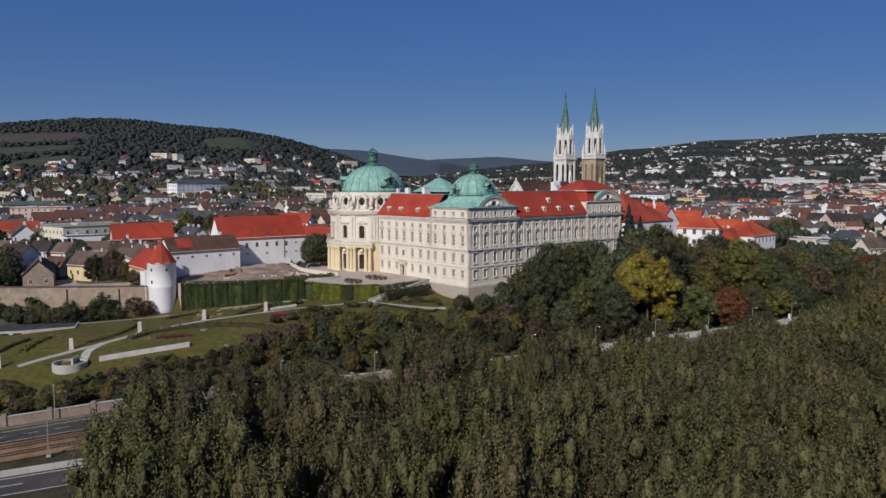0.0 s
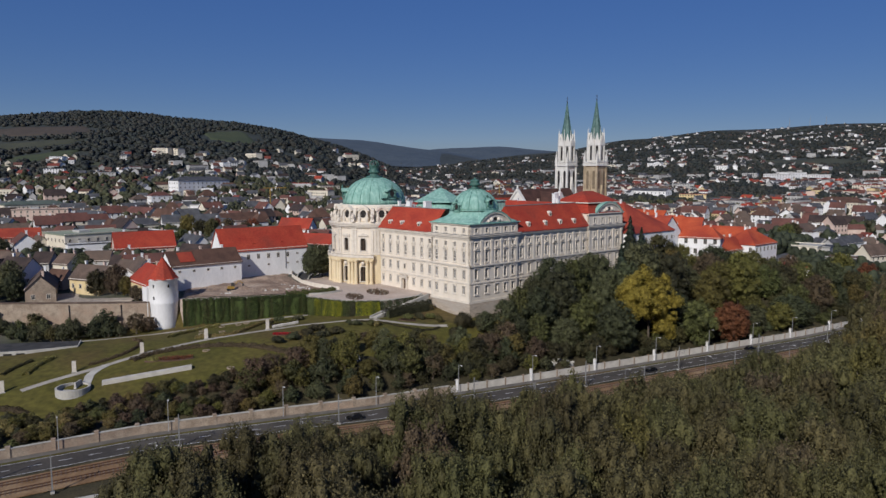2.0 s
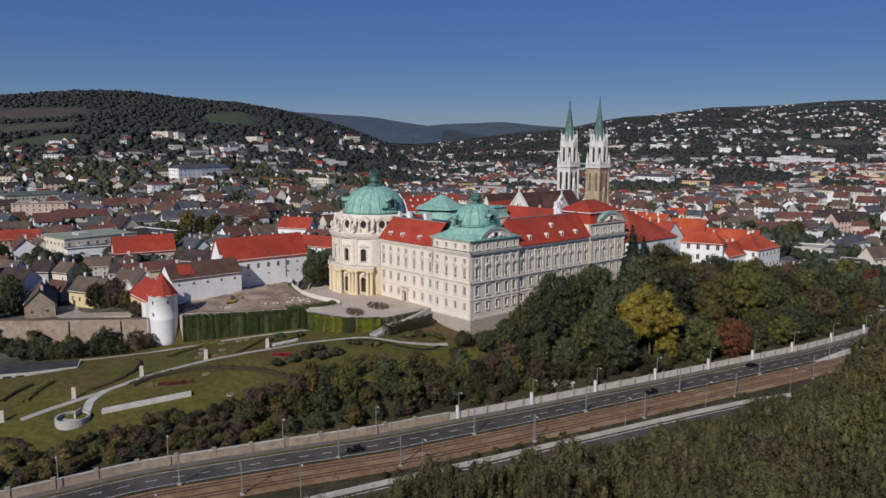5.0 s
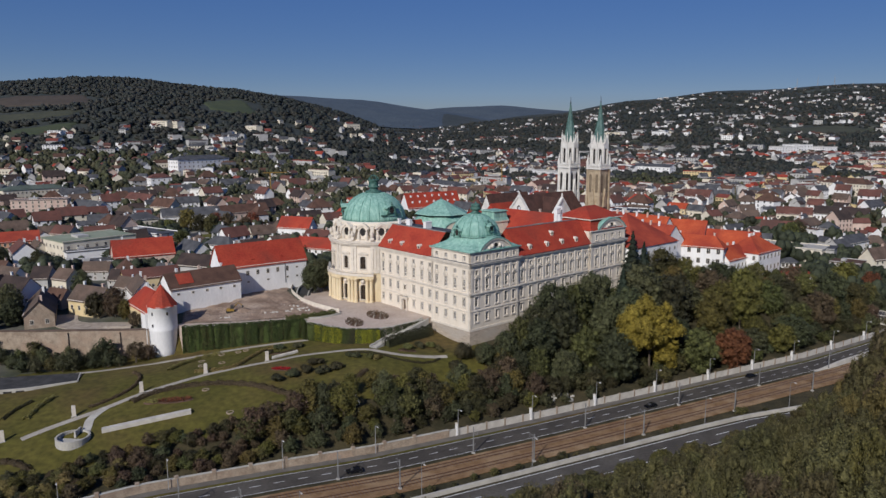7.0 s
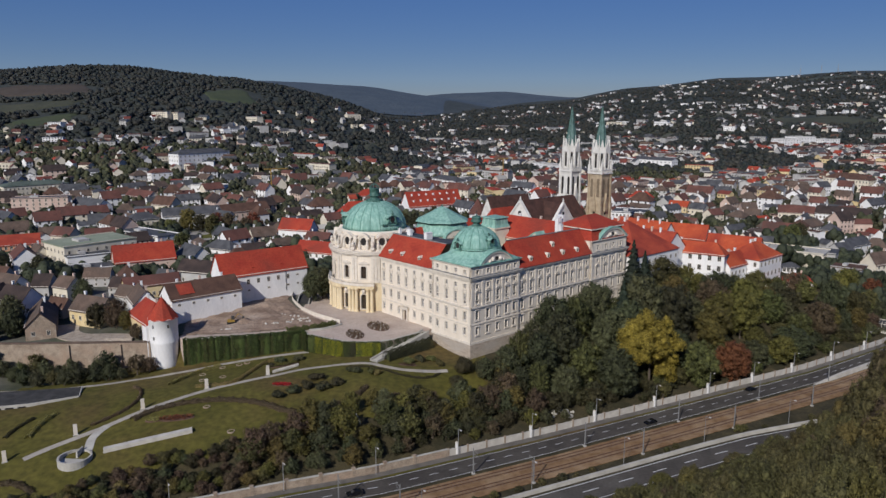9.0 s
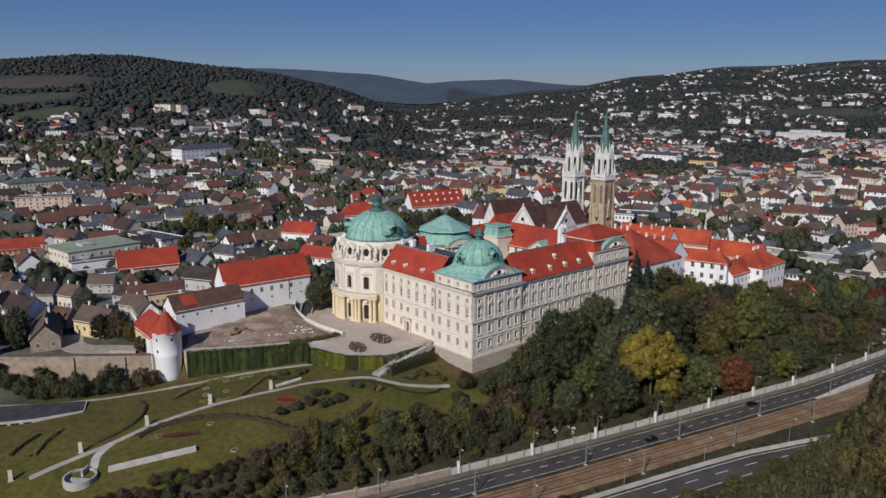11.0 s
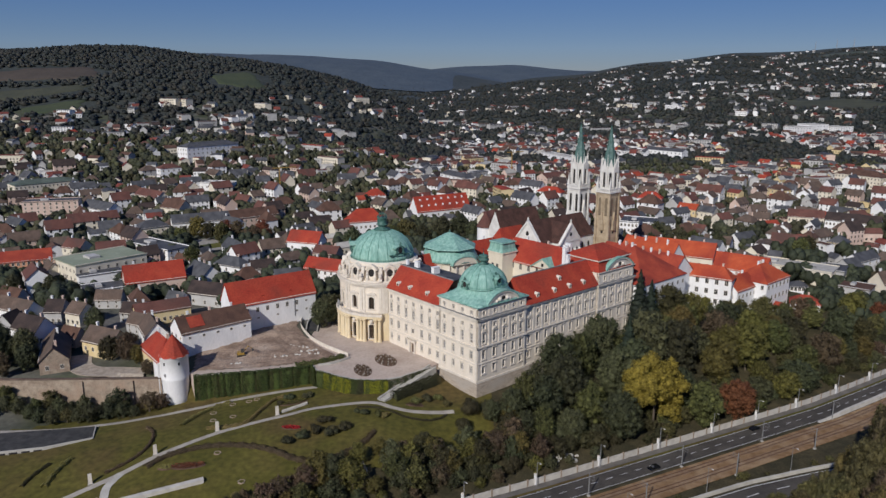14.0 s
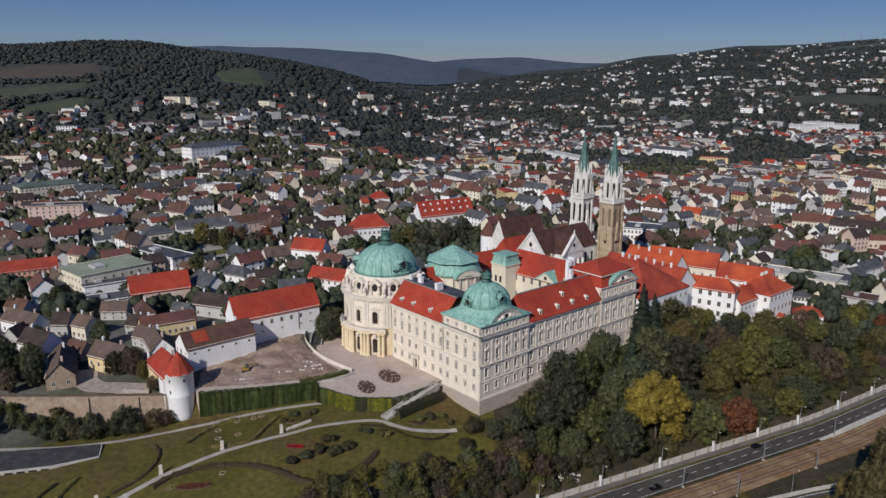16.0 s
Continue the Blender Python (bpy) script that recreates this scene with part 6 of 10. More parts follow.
def tower(t, cx, cy, side, low):
    a = side / 2
    body = part("tower", Shape().box(cx - a, cy - a, 8, cx + a, cy + a, 57.6), M[low], t, "square church tower")
    part("string_course", Shape().box(cx - a - 0.3, cy - a - 0.3, 43.6, cx + a + 0.3, cy + a + 0.3, 44.4).box(cx - a - 0.2, cy - a - 0.2, 56.4, cx + a + 0.2, cy + a + 0.2, 57.0).box(cx - a - 0.25, cy - a - 0.25, 30, cx + a + 0.25, cy + a + 0.25, 30.6), M[low], body)
    for sx in (-1, 1):
        for sy in (-1, 1):
            x, y = cx + sx * a, cy + sy * a
            part("buttress", Shape().box(x - 0.65, y - 0.65, 8, x + 0.65, y + 0.65, 43.5).loft([[(x - 0.65, y - 0.65, 43.5), (x + 0.65, y - 0.65, 43.5), (x + 0.65, y + 0.65, 43.5), (x - 0.65, y + 0.65, 43.5)], [(x - 0.45, y - 0.45, 45), (x + 0.45, y - 0.45, 45), (x + 0.45, y + 0.45, 45), (x - 0.45, y + 0.45, 45)], [(x - 0.45, y - 0.45, 57.6), (x + 0.45, y - 0.45, 57.6), (x + 0.45, y + 0.45, 57.6), (x - 0.45, y + 0.45, 57.6)]]), M[low], body)
            part("pinnacle", Shape().box(x - 0.55, y - 0.55, 57.4, x + 0.55, y + 0.55, 61.5).lathe([(0.85, 61.5), (0.5, 62.4), (0.05, 65.8)], 4, x, y, math.pi / 4), M["limestone"], body)
    gal = Shape().box(cx - a - 0.7, cy - a - 0.7, 57.5, cx + a + 0.7, cy + a + 0.7, 58.2)
    for k in range(-5, 6):
        for sx, sy in ((0, -1), (0, 1), (-1, 0), (1, 0)):
            px = cx + (k * side / 10.5 if sx == 0 else sx * (a + 0.5))
            py = cy + (k * side / 10.5 if sy == 0 else sy * (a + 0.5))
            gal.box(px - 0.2, py - 0.2, 58.2, px + 0.2, py + 0.2, 59.4)
    e = a + 0.5
    gal.box(cx - e - 0.25, cy - e - 0.25, 59.4, cx + e + 0.25, cy - e + 0.25, 59.8).box(cx - e - 0.25, cy + e - 0.25, 59.4, cx + e + 0.25, cy + e + 0.25, 59.8).box(cx - e - 0.25, cy - e, 59.4, cx - e + 0.25, cy + e, 59.8).box(cx + e - 0.25, cy - e, 59.4, cx + e + 0.25, cy + e, 59.8)
    part("gallery", gal, M["limestone"], body)
    r = 4.3
    part("belfry", Shape().lathe([(r, 58), (r, 70.2), (r + 0.25, 70.4), (r - 0.4, 71.2)], 8, cx, cy, math.pi / 8), M["limestone"], body, "pale octagonal belfry")
    for k in range(8):
        q = k * 45.0
        ap = r * math.cos(math.pi / 8)
        m = pose(cx, cy, 0, 0, 0, q) @ pose(ap, 0, 0, 0, 0, 90)
        part("window", lancet(1.25, 8.0), M["dark"], body, at=m @ pose(0, 0, 60.5))
        part("gable", Shape().loft([[(-1.7, y, 68.2), (1.7, y, 68.2), (0, y, 75.0)] for y in (-0.45, 0.15)]).box(-1.0, -0.25, 59.5, -0.72, 0.1, 69).box(0.72, -0.25, 59.5, 1.0, 0.1, 69), M["limestone"], body, at=m)
        c = pose(cx, cy, 0, 0, 0, q + 22.5) @ Vector((r + 0.1, 0, 0))
        part("pinnacle", Shape().box(c.x - 0.32, c.y - 0.32, 60, c.x + 0.32, c.y + 0.32, 71.0).lathe([(0.52, 71.0), (0.3, 72.0), (0.03, 77.4)], 4, c.x, c.y), M["limestone"], body)
    sp = part("spire", Shape().lathe([(3.7, 70.3), (2.6, 76.0), (1.4, 83.0), (0.12, 92.0)], 8, cx, cy, math.pi / 8), M["copper_sp"], body, "slim green copper spire")
    for k in range(8):
        q = math.pi / 8 + k * math.pi / 4
        pts = [(cx + rr * math.cos(q), cy + rr * math.sin(q), z) for rr, z in ((3.72, 70.3), (2.62, 76.0), (1.42, 83.0), (0.14, 92.0))]
        part("rib", Shape().tube(pts, 0.16, 0.06, 4), M["copper_dark"], sp)
    part("cross", Shape().lathe([(0.1, 91.6), (0.4, 92.2), (0.1, 92.7)], 8, cx, cy).box(cx - 0.07, cy - 0.07, 92.4, cx + 0.07, cy + 0.07, 95).box(cx - 0.5, cy - 0.06, 93.8, cx + 0.5, cy + 0.06, 93.95), M["darksteel"], sp)
    for (sx, sy) in ((0, -1), (-1, 0)):
        m = facing((cx - a if sx else cx, cy - a if sy else cy), (1, 0) if sy else (0, -1))
        for k in (-2.0, 2.0):
            part("window", lancet(1.5, 10.0), M["dark"] if low == "limestone" else M["stone_dark"], body, at=m @ pose(k, 0, 45.5))
        part("window", Shape().loft([[(0.7 * math.cos(q), y, 37 + 0.9 * math.sin(q)) for q in np.linspace(0, 2 * math.pi, 11)[:-1]] for y in (-0.1, 0.1)]), M["dark"], body, at=m)
        part("aedicule", Shape().loft([[(-1.2, y, 44.0), (1.2, y, 44.0), (0.9, y, 49), (0, y, 53.5), (-0.9, y, 49)] for y in (-0.9, 0.1)]), M[low], body, at=m @ pose(0, 0, -6 if low == "stone" else -2))


M["tile_dark2"] = mixed("dark_brown_church_tile", (0.050, 0.026, 0.020), (0.085, 0.042, 0.032), 0.3, 0.2, 0.9, 0.04)
M["copper_sp"] = mixed("spire_copper", (0.070, 0.125, 0.112), (0.130, 0.210, 0.190), 0.8, 0.25, 0.6, 0.02)
M["stone_dark"] = mixed("dark_tracery", (0.15, 0.115, 0.075), (0.21, 0.165, 0.11), 0.6, 0.1, 0.9)
church()
building("chapel", "chapel with steep dark brown roof behind the church", "chapel", 36.0, 437.0, 35, 30, 13, 11, 18.0, "gable", 12.0, "limestone", "tile_dark2", 1, 6, win=(1.2, 5.0), chimneys=0, first=7)
tur = thing("chapel_turret", "round white turret with brown cone roof", "turret", pose(18.5, 438.0, 11))
part("wall", Shape().lathe([(4.9, -3), (4.9, 19)], 12), M["white"], tur)
part("roof", Shape().lathe([(5.6, 18.8), (3.4, 22.5), (0.1, 28.0)], 12), M["tile_brown2"], tur)

# ---- tower, barn and houses round the square ----
rt = thing("wall_tower", "white round wall tower with red-tiled cone roof", "tower", pose(-101.3, 261.6, 0))
part("wall", Shape().lathe([(4.5, -4), (4.4, 0), (4.85, 7.5), (5.0, 8.0), (4.95, 8.2), (4.95, 15.9), (5.2, 16.1), (5.2, 16.6)], 28, a0=0.2), M["white"], rt, smooth=True)
part("roof", Shape().lathe([(5.55, 16.4), (5.2, 16.75), (0.1, 24.1)], 10, a0=0.1), M["tile_red"], rt, "steep red tiled cone")
part("finial", Shape().lathe([(0.15, 23.6), (0.25, 24.2), (0.03, 25.0)], 6), M["darksteel"], rt)
for a, z, r in ((-112, 13.6, 4.92), (-112, 9.3, 4.92), (-50, 13.6, 4.92)):
    part("window", Shape().box(-0.3, -0.08, 0, 0.3, 0.2, 1.1), M["dark"], rt, at=pose(r * math.cos(radians(a)), r * math.sin(radians(a)), z, 0, 0, a + 90))
part("annex", Shape().box(-2.4, -4.7, -4, 3.2, 5.0, 13.9), M["white"], rt, at=pose(-3.2, 2.4, 0, 0, 0, -52))
building("gate_house", "yellow house with red hipped roof beside the tower", "house", -109.2, 270.9, -50, 21, 10.5, 7, 7.3, "hip", 6.3, "yellow", "tile_red", 1, 4, chimneys=2, first=2.6)
building("gate_house", "house with grey-brown tiled roof behind the tower", "house", -121.0, 291.5, -58, 16, 9, 8.5, 7.0, "gable", 5.0, "white", "tile_brown3", 1, 4, chimneys=2)
lh = building("long_house", "long white house with brown tiled roof", "house", -97.2, 291.2, 42, 28.5, 12, 10, 8.6, "gable", 5.2, "white", "tile_brown", 1, 5, win=(0.9, 0.8), chimneys=3, first=5.8)
part("tile_patch", Shape().box(-3.0, -2.6, 0, 3.0, 2.6, 0.12), M["tile_red2"], lh, "patch of newer red tiles", at=pose(-7.5, -2.9, 8.6 + 5.2 * (6 - 2.9) / 6.0 + 0.12, math.degrees(math.atan2(5.2, 6.0))))
barn = building("granary", "large white granary with steep red roof", "granary", -80.5, 318.5, 38.0, 38.5, 12.5, 12.5, 9.4, "gable", 8.7, "white", "tile_red", 0, 6, win=(1.1, 1.5), chimneys=0, first=2.0, base=5)
for x in (-12.6, -8.1, -3.6, 1.0, 5.5, 10.0):
    shared("window", small_window(1.15, 1.9), barn, pose(x, -6.25, 5.1))
for x, z in ((-17.4, 5.9), (-17.3, 1.9), (-7.9, 2.0), (1.0, 2.0), (10.0, 2.0), (14.6, 2.0), (14.6, 5.9)):
    shared("window", small_window(0.9, 0.6), barn, pose(x, -6.25, z))
for y in (-3, 0, 3):
    shared("window", small_window(0.8, 1.2), barn, pose(-19.25, y, 6.0, 0, 0, -90))
for k in range(2):
    d = part("dormer", Shape().box(-0.7, -0.2, 0, 0.7, 1.8, 1.1).loft([[(-0.9, y, 1.0), (0.9, y, 1.0), (0, y, 1.6)] for y in (-0.4, 2.6)]), M["tile_red"], barn, "small roof dormer", at=pose(-5 + 13 * k, -4.6, 10.4))
for x in (-13.9, 9.0):
    part("downpipe", Shape().tube([(x, -6.4, 0), (x, -6.4, 8.4)], 0.1, 0.1, 6), M["darksteel"], barn)

# ---- the town ----
building("apartment_house", "long peach house with dark red roof", "house", -231.8, 390.8, 30.0, 27.0, 13.0, 9.9, 10.0, "gable", 4.5, "peach", "tile_red2", 3, 11)
building("school_building", "large cream building with flat pale green roof", "building", -186.3, 384.2, 50.4, 37.2, 26.0, 9.8, 13.0, "flat", 0.0, "cream", "green_roof", 3, 8)
building("workshop", "low white building with flat grey roof", "building", -180.1, 367.8, 38.6, 20.3, 12.0, 9.7, 9.0, "flat", 0.0, "white", "slate", 1, 5)
building("workshop", "white annex with flat dark roof", "building", -170.2, 352.4, 33.9, 18.7, 14.0, 9.5, 6.0, "flat", 0.0, "white", "slate", 1, 6)
building("house", "pink house with bright red roof", "house", -149.9, 363.5, 31.0, 27.9, 13.0, 9.6, 8.0, "gable", 7.5, "pinkw", "tile_red", 1, 9)
building("row_house", "low yellow house with red-brown roof", "house", -128.8, 319.7, 33.6, 22.7, 9.0, 9.5, 6.0, "gable", 3.5, "yellow", "tile_brown2", 1, 9)
building("town_house", "pale yellow town house with grey hipped roof", "house", -199.2, 481.1, 40.2, 19.6, 12.0, 11.2, 9.0, "hip", 4.0, "cream", "slate", 2, 6)
building("town_house", "long white town house with grey roof", "house", -173.0, 501.7, 27.6, 39.3, 12.0, 11.4, 9.0, "gable", 5.0, "white", "slate", 2, 12)
building("town_house", "pink-beige town house with brown roof", "house", -143.7, 521.1, 41.9, 34.7, 12.0, 11.5, 9.0, "gable", 5.0, "pinkw", "tile_brown", 2, 9)
building("house", "small house with red roof and pale walls", "house", -221.1, 427.3, -20.8, 13.8, 10.0, 10.5, 8.0, "gable", 4.5, "cream", "tile_brown2", 2, 3)
building("office_building", "modern white block with grey flat roof", "building", -175.7, 429.7, -34.3, 43.5, 14.0, 10.5, 9.0, "flat", 0.0, "white", "slate", 3, 7)
building("house", "white gabled house with grey roof", "house", -264.5, 547.8, -32.9, 34.8, 12.0, 11.5, 9.0, "gable", 5.0, "white", "slate", 2, 4)
building("apartment_block", "cream apartment block with balconies", "building", -297.9, 542.1, 16.9, 37.3, 14.0, 11.5, 15.0, "flat", 0.0, "pinkw", "slate", 5, 9)
building("palace", "long beige palace with flat green roof", "building", -362.9, 646.9, 46.6, 52.0, 20.0, 12.9, 13.0, "hip", 3.0, "cream", "palace_roof", 3, 16)
building("school_building", "long grey-white school with slate roof", "building", -270.4, 811.2, 54.0, 65.4, 18.0, 30.6, 14.0, "hip", 4.0, "white", "slate", 3, 12)
building("town_house", "white cubic house with red-brown roof", "house", -277.5, 714.6, 41.4, 20.2, 12.0, 18.2, 13.0, "hip", 3.5, "white", "tile_brown2", 3, 4)
building("office_building", "white block with pale flat roof", "building", -213.8, 664.5, -11.1, 27.7, 16.0, 13.6, 10.0, "flat", 0.0, "white", "concrete", 2, 6)
building("house", "cream house with brown-red roof", "house", -252.2, 610.6, -39.8, 36.8, 11.0, 12.0, 8.0, "gable", 5.0, "cream", "tile_brown2", 2, 4)
building("house", "cream gabled house with brown roof", "house", -209.9, 552.4, -30.1, 21.0, 12.0, 11.6, 9.0, "gable", 6.0, "cream", "tile_brown", 2, 3)
cs = building("convent_school", "white school with steep red hipped roof", "building", -11.2, 548.8, 32.0, 44.6, 13.0, 11.6, 10.0, "gable", 10.0, "white", "tile_red", 2, 9)
for k in range(14):
    part("dormer", Shape().box(-0.55, -0.3, 0, 0.55, 1.6, 0.9).loft([[(-0.75, y, 0.85), (0.75, y, 0.85), (0, y, 1.45)] for y in (-0.45, 2.0)]), M["white"], cs, "small white roof dormer", at=pose(-18 + 6 * (k % 7), -4.6 + 2.6 * (k // 7), 10.0 + (1.9 + 2.6 * (k // 7)) * 1.54))
building("house", "white house with bright red roof and chimneys", "house", -60.5, 496.8, 23.8, 25.0, 14.0, 11.4, 11.0, "hip", 7.5, "white", "tile_red", 2, 8)
building("house", "white house with red gabled roof", "house", -87.6, 435.6, -17.7, 20.3, 11.0, 10.6, 10.5, "gable", 6.0, "white", "tile_red", 2, 3)
building("town_house", "white town house with grey roof", "house", 1.4, 729.2, -58.5, 45.0, 12.0, 12.5, 11.0, "hip", 3.5, "white", "slate", 3, 6)
building("town_house", "long grey flat-roofed house", "house", 19.1, 788.3, 44.7, 39.6, 10.0, 12.0, 7.0, "flat", 0.0, "greyw", "slate", 2, 7)
building("office_building", "modern white office block with window bands", "building", 120.9, 487.2, -21.5, 21.4, 20.0, 11.0, 14.0, "flat", 0.0, "white", "slate", 4, 9)
building("row_house", "long cream house with red-brown roof", "house", 271.2, 574.7, -22.9, 25.2, 12.0, 3.9, 9.0, "gable", 5.0, "cream", "tile_brown2", 2, 10)
building("row_house", "long white house with dark panelled roof", "house", 282.7, 528.1, -35.2, 34.4, 12.0, 8.9, 9.0, "gable", 5.0, "white", "tile_dark", 2, 14)
building("palace", "large cream building with brown roof", "building", 408.0, 752.5, -57.9, 46.0, 18.0, 11.3, 12.0, "hip", 5.0, "cream", "tile_brown", 3, 14)
for u, v, L, H in ((-40, 0, 34.0, 11.0), (-3, 9, 36.0, 13.5), (36, -3, 32.0, 10.0)):
    building("clinic", "white flat-roofed clinic block on the slope", "building", 538.7 + u * 0.921 - v * 0.389, 1122.7 + u * 0.389 + v * 0.921, 22.9, L, 24.0, 38.6, H, "flat", 0.0, "white", "concrete", 3, 6, group="clinic blocks", joined=True)
building("house", "yellow house with brown roof", "house", 297.9, 687.0, -67.3, 17.3, 11.0, 9.0, 9.0, "hip", 4.0, "yellow", "tile_brown", 2, 4)
building("town_house", "yellow town house with orange roof", "house", 186.9, 594.1, -37.0, 15.0, 11.0, 6.1, 9.0, "gable", 4.0, "yellow", "tile_orange", 2, 5)
building("town_house", "pale yellow town house with grey roof", "house", 199.6, 588.8, -40.4, 13.6, 11.0, 4.9, 9.0, "gable", 4.0, "cream", "slate", 2, 4)
building("house", "white house with dark red roof", "house", 232.4, 679.3, -40.6, 22.9, 12.0, 8.6, 8.0, "gable", 6.0, "white", "tile_brown2", 2, 5)
building("house", "white house with steep red roof", "house", 166.4, 633.8, -22.0, 20.0, 11.0, 9.4, 8.0, "hip", 5.0, "white", "tile_red", 2, 5)
building("town_house", "pink town house with red-brown roof", "house", 93.9, 721.7, 36.4, 27.6, 14.0, 11.9, 12.0, "gable", 4.0, "pinkw", "tile_brown2", 3, 6)
building("town_house", "cream town house with brown roof", "house", 110.1, 719.1, 31.1, 15.9, 14.0, 11.9, 12.0, "gable", 4.0, "cream", "tile_brown", 3, 4)
building("house", "white house with red hipped roof", "house", 84.9, 658.0, -30.1, 22.5, 11.0, 11.8, 7.0, "hip", 4.0, "white", "tile_red", 1, 5)
building("row_house", "long white house with grey roof on the slope", "house", 264.0, 940.8, -47.9, 52.1, 14.0, 20.8, 9.0, "gable", 3.0, "white", "slate", 2, 9, joined=True)
building("row_house", "white flat-roofed house on the slope", "house", 131.3, 927.3, -67.5, 80.2, 14.0, 16.0, 8.0, "flat", 0.0, "white", "concrete", 2, 9, joined=True)
building("house", "white house with red roof among trees", "house", -68.4, 629.7, 23.4, 16.0, 11.0, 12.0, 7.0, "hip", 5.0, "white", "tile_red", 1, 4)
building("row_house", "long white house with grey roof", "house", 174.5, 870.3, 42.7, 59.8, 14.0, 14.6, 8.0, "gable", 3.0, "cream", "slate", 2, 9, joined=True)
building("office_building", "grey flat-roofed hall beside the road", "building", 212.9, 388.5, -39.9, 14.5, 14.0, 3.0, 6.0, "flat", 0.0, "greyw", "tile_brown", 1, 5)
building("workshop", "modern grey hall with dark glass front", "building", 209.9, 415.3, -34.1, 19.1, 18.0, 5.5, 7.0, "flat", 0.0, "greyw", "slate", 1, 5)
building("house", "white house with grey gabled roof", "house", 241.1, 437.7, 35.6, 22.9, 10.0, 4.4, 8.0, "gable", 4.0, "white", "slate", 2, 3)
building("town_house", "yellow house with brown hipped roof", "house", 225.2, 472.0, -40.9, 9.0, 11.0, 10.0, 8.0, "hip", 4.0, "yellow", "tile_brown", 2, 4)
building("town_house", "pale yellow house with grey hipped roof", "house", 241.2, 465.4, -40.6, 10.9, 11.0, 9.7, 7.0, "hip", 4.0, "yellow", "slate", 2, 5)
building("cottage", "beige cottage with brown tiled roof", "house", -154.0, 277.5, -64, 25.0, 10.0, 6.8, 5.0, "gable", 4.8, "rubble2", "tile_brown3", 1, 5)
building("cottage", "yellow cottage with brown tiled roof", "house", -137.4, 285.0, -24.3, 15.8, 10.0, 8.3, 5.0, "gable", 5.0, "yellow", "tile_brown3", 1, 4)
building("cottage", "pale house with dark tiled roof", "house", -170.8, 292.8, -24.0, 14.4, 10.0, 9.5, 6.0, "gable", 5.0, "white", "tile_dark", 1, 4)
building("cottage", "cream house with brown roof", "house", -162.5, 314.7, -22.9, 8.6, 9.0, 9.5, 6.0, "gable", 4.0, "cream", "tile_brown3", 1, 3)
building("cottage", "white house with grey-brown roof", "house", -191.9, 318.0, -25.0, 21.3, 9.0, 9.5, 6.0, "gable", 4.5, "white", "tile_brown3", 1, 4)
building("cottage", "house with dark roof among trees", "house", -173.8, 317.0, 2.0, 7.4, 10.0, 9.5, 6.0, "gable", 4.5, "greyw", "tile_dark", 1, 3)
building("cottage", "low grey house with dark roof", "house", -115.7, 345.2, -18.8, 19.3, 9.0, 9.5, 6.0, "gable", 5.0, "greyw", "tile_dark", 1, 3)
building("house", "pale house with grey hipped roof", "house", -118.6, 391.3, -26.3, 18.8, 10.0, 9.9, 8.0, "hip", 4.0, "white", "slate", 2, 3)
building("house", "white house with dark roof", "house", -102.3, 389.0, 29.1, 12.1, 9.0, 9.9, 7.0, "gable", 4.0, "white", "tile_dark", 2, 4)
building("town_house", "row house with bright red roof", "house", -65.4, 387.7, -22.2, 26.1, 11.0, 9.9, 7.0, "gable", 5.0, "white", "tile_red", 2, 7)
building("town_house", "house with brown-red roof", "house", -72.7, 421.6, -18.3, 14.5, 10.0, 10.4, 7.0, "gable", 4.0, "pinkw", "tile_brown2", 2, 4)

# low houses and glass house beside the convent
gz = zat(176, 366.5)
building("low_house", "low house with dark red hipped roof below the convent", "house", 176.0, 367.0, -22, 13.5, 9.5, gz, max(2.4, 7.0 - gz), "hip", 3.2, "white", "tile_red2", 1, 4, chimneys=2, first=0.9)
gz = zat(158.6, 362.8)
building("annex", "low white annex with red roof against the convent", "house", 158.6, 362.8, -52, 8.0, 5.0, gz, max(2.4, 6.4 - gz), "gable", 1.7, "white", "tile_red2", 1, 3, chimneys=0, first=0.8)
gz = zat(183, 391)
building("conservatory", "white glazed conservatory with grey roof", "house", 183.0, 391.0, -8, 9.5, 7.5, gz, max(3.0, 7.5 - gz), "hip", 2.2, "white", "slate", 1, 5, win=(1.3, 2.0), chimneys=0, first=0.7)
gh = thing("greenhouse", "low glass greenhouse with pale frame", "greenhouse", pose(193.0, 329.0, zat(193, 329), 0, 0, -43))
part("plinth", Shape().box(-8, -3, -2, 8, 3, 0.6), M["pale_concrete"], gh)
part("glazing", Shape().loft([[(x, -2.9, 0.6), (x, -2.9, 3.0), (x, 0, 4.4), (x, 2.9, 3.0), (x, 2.9, 0.6)] for x in (-7.9, 7.9)]), M["glass"], gh)
for k in range(14):
    part("glazing_bar", Shape().tube([(-7.8 + 1.2 * k, -2.95, 0.6), (-7.8 + 1.2 * k, -2.95, 3.02), (-7.8 + 1.2 * k, 0, 4.45)], 0.07, 0.07, 4), M["trim"], gh)
part("ridge", Shape().box(-8, -0.1, 4.35, 8, 0.1, 4.55).box(-8, -3.0, 2.95, 8, -2.88, 3.1), M["trim"], gh)

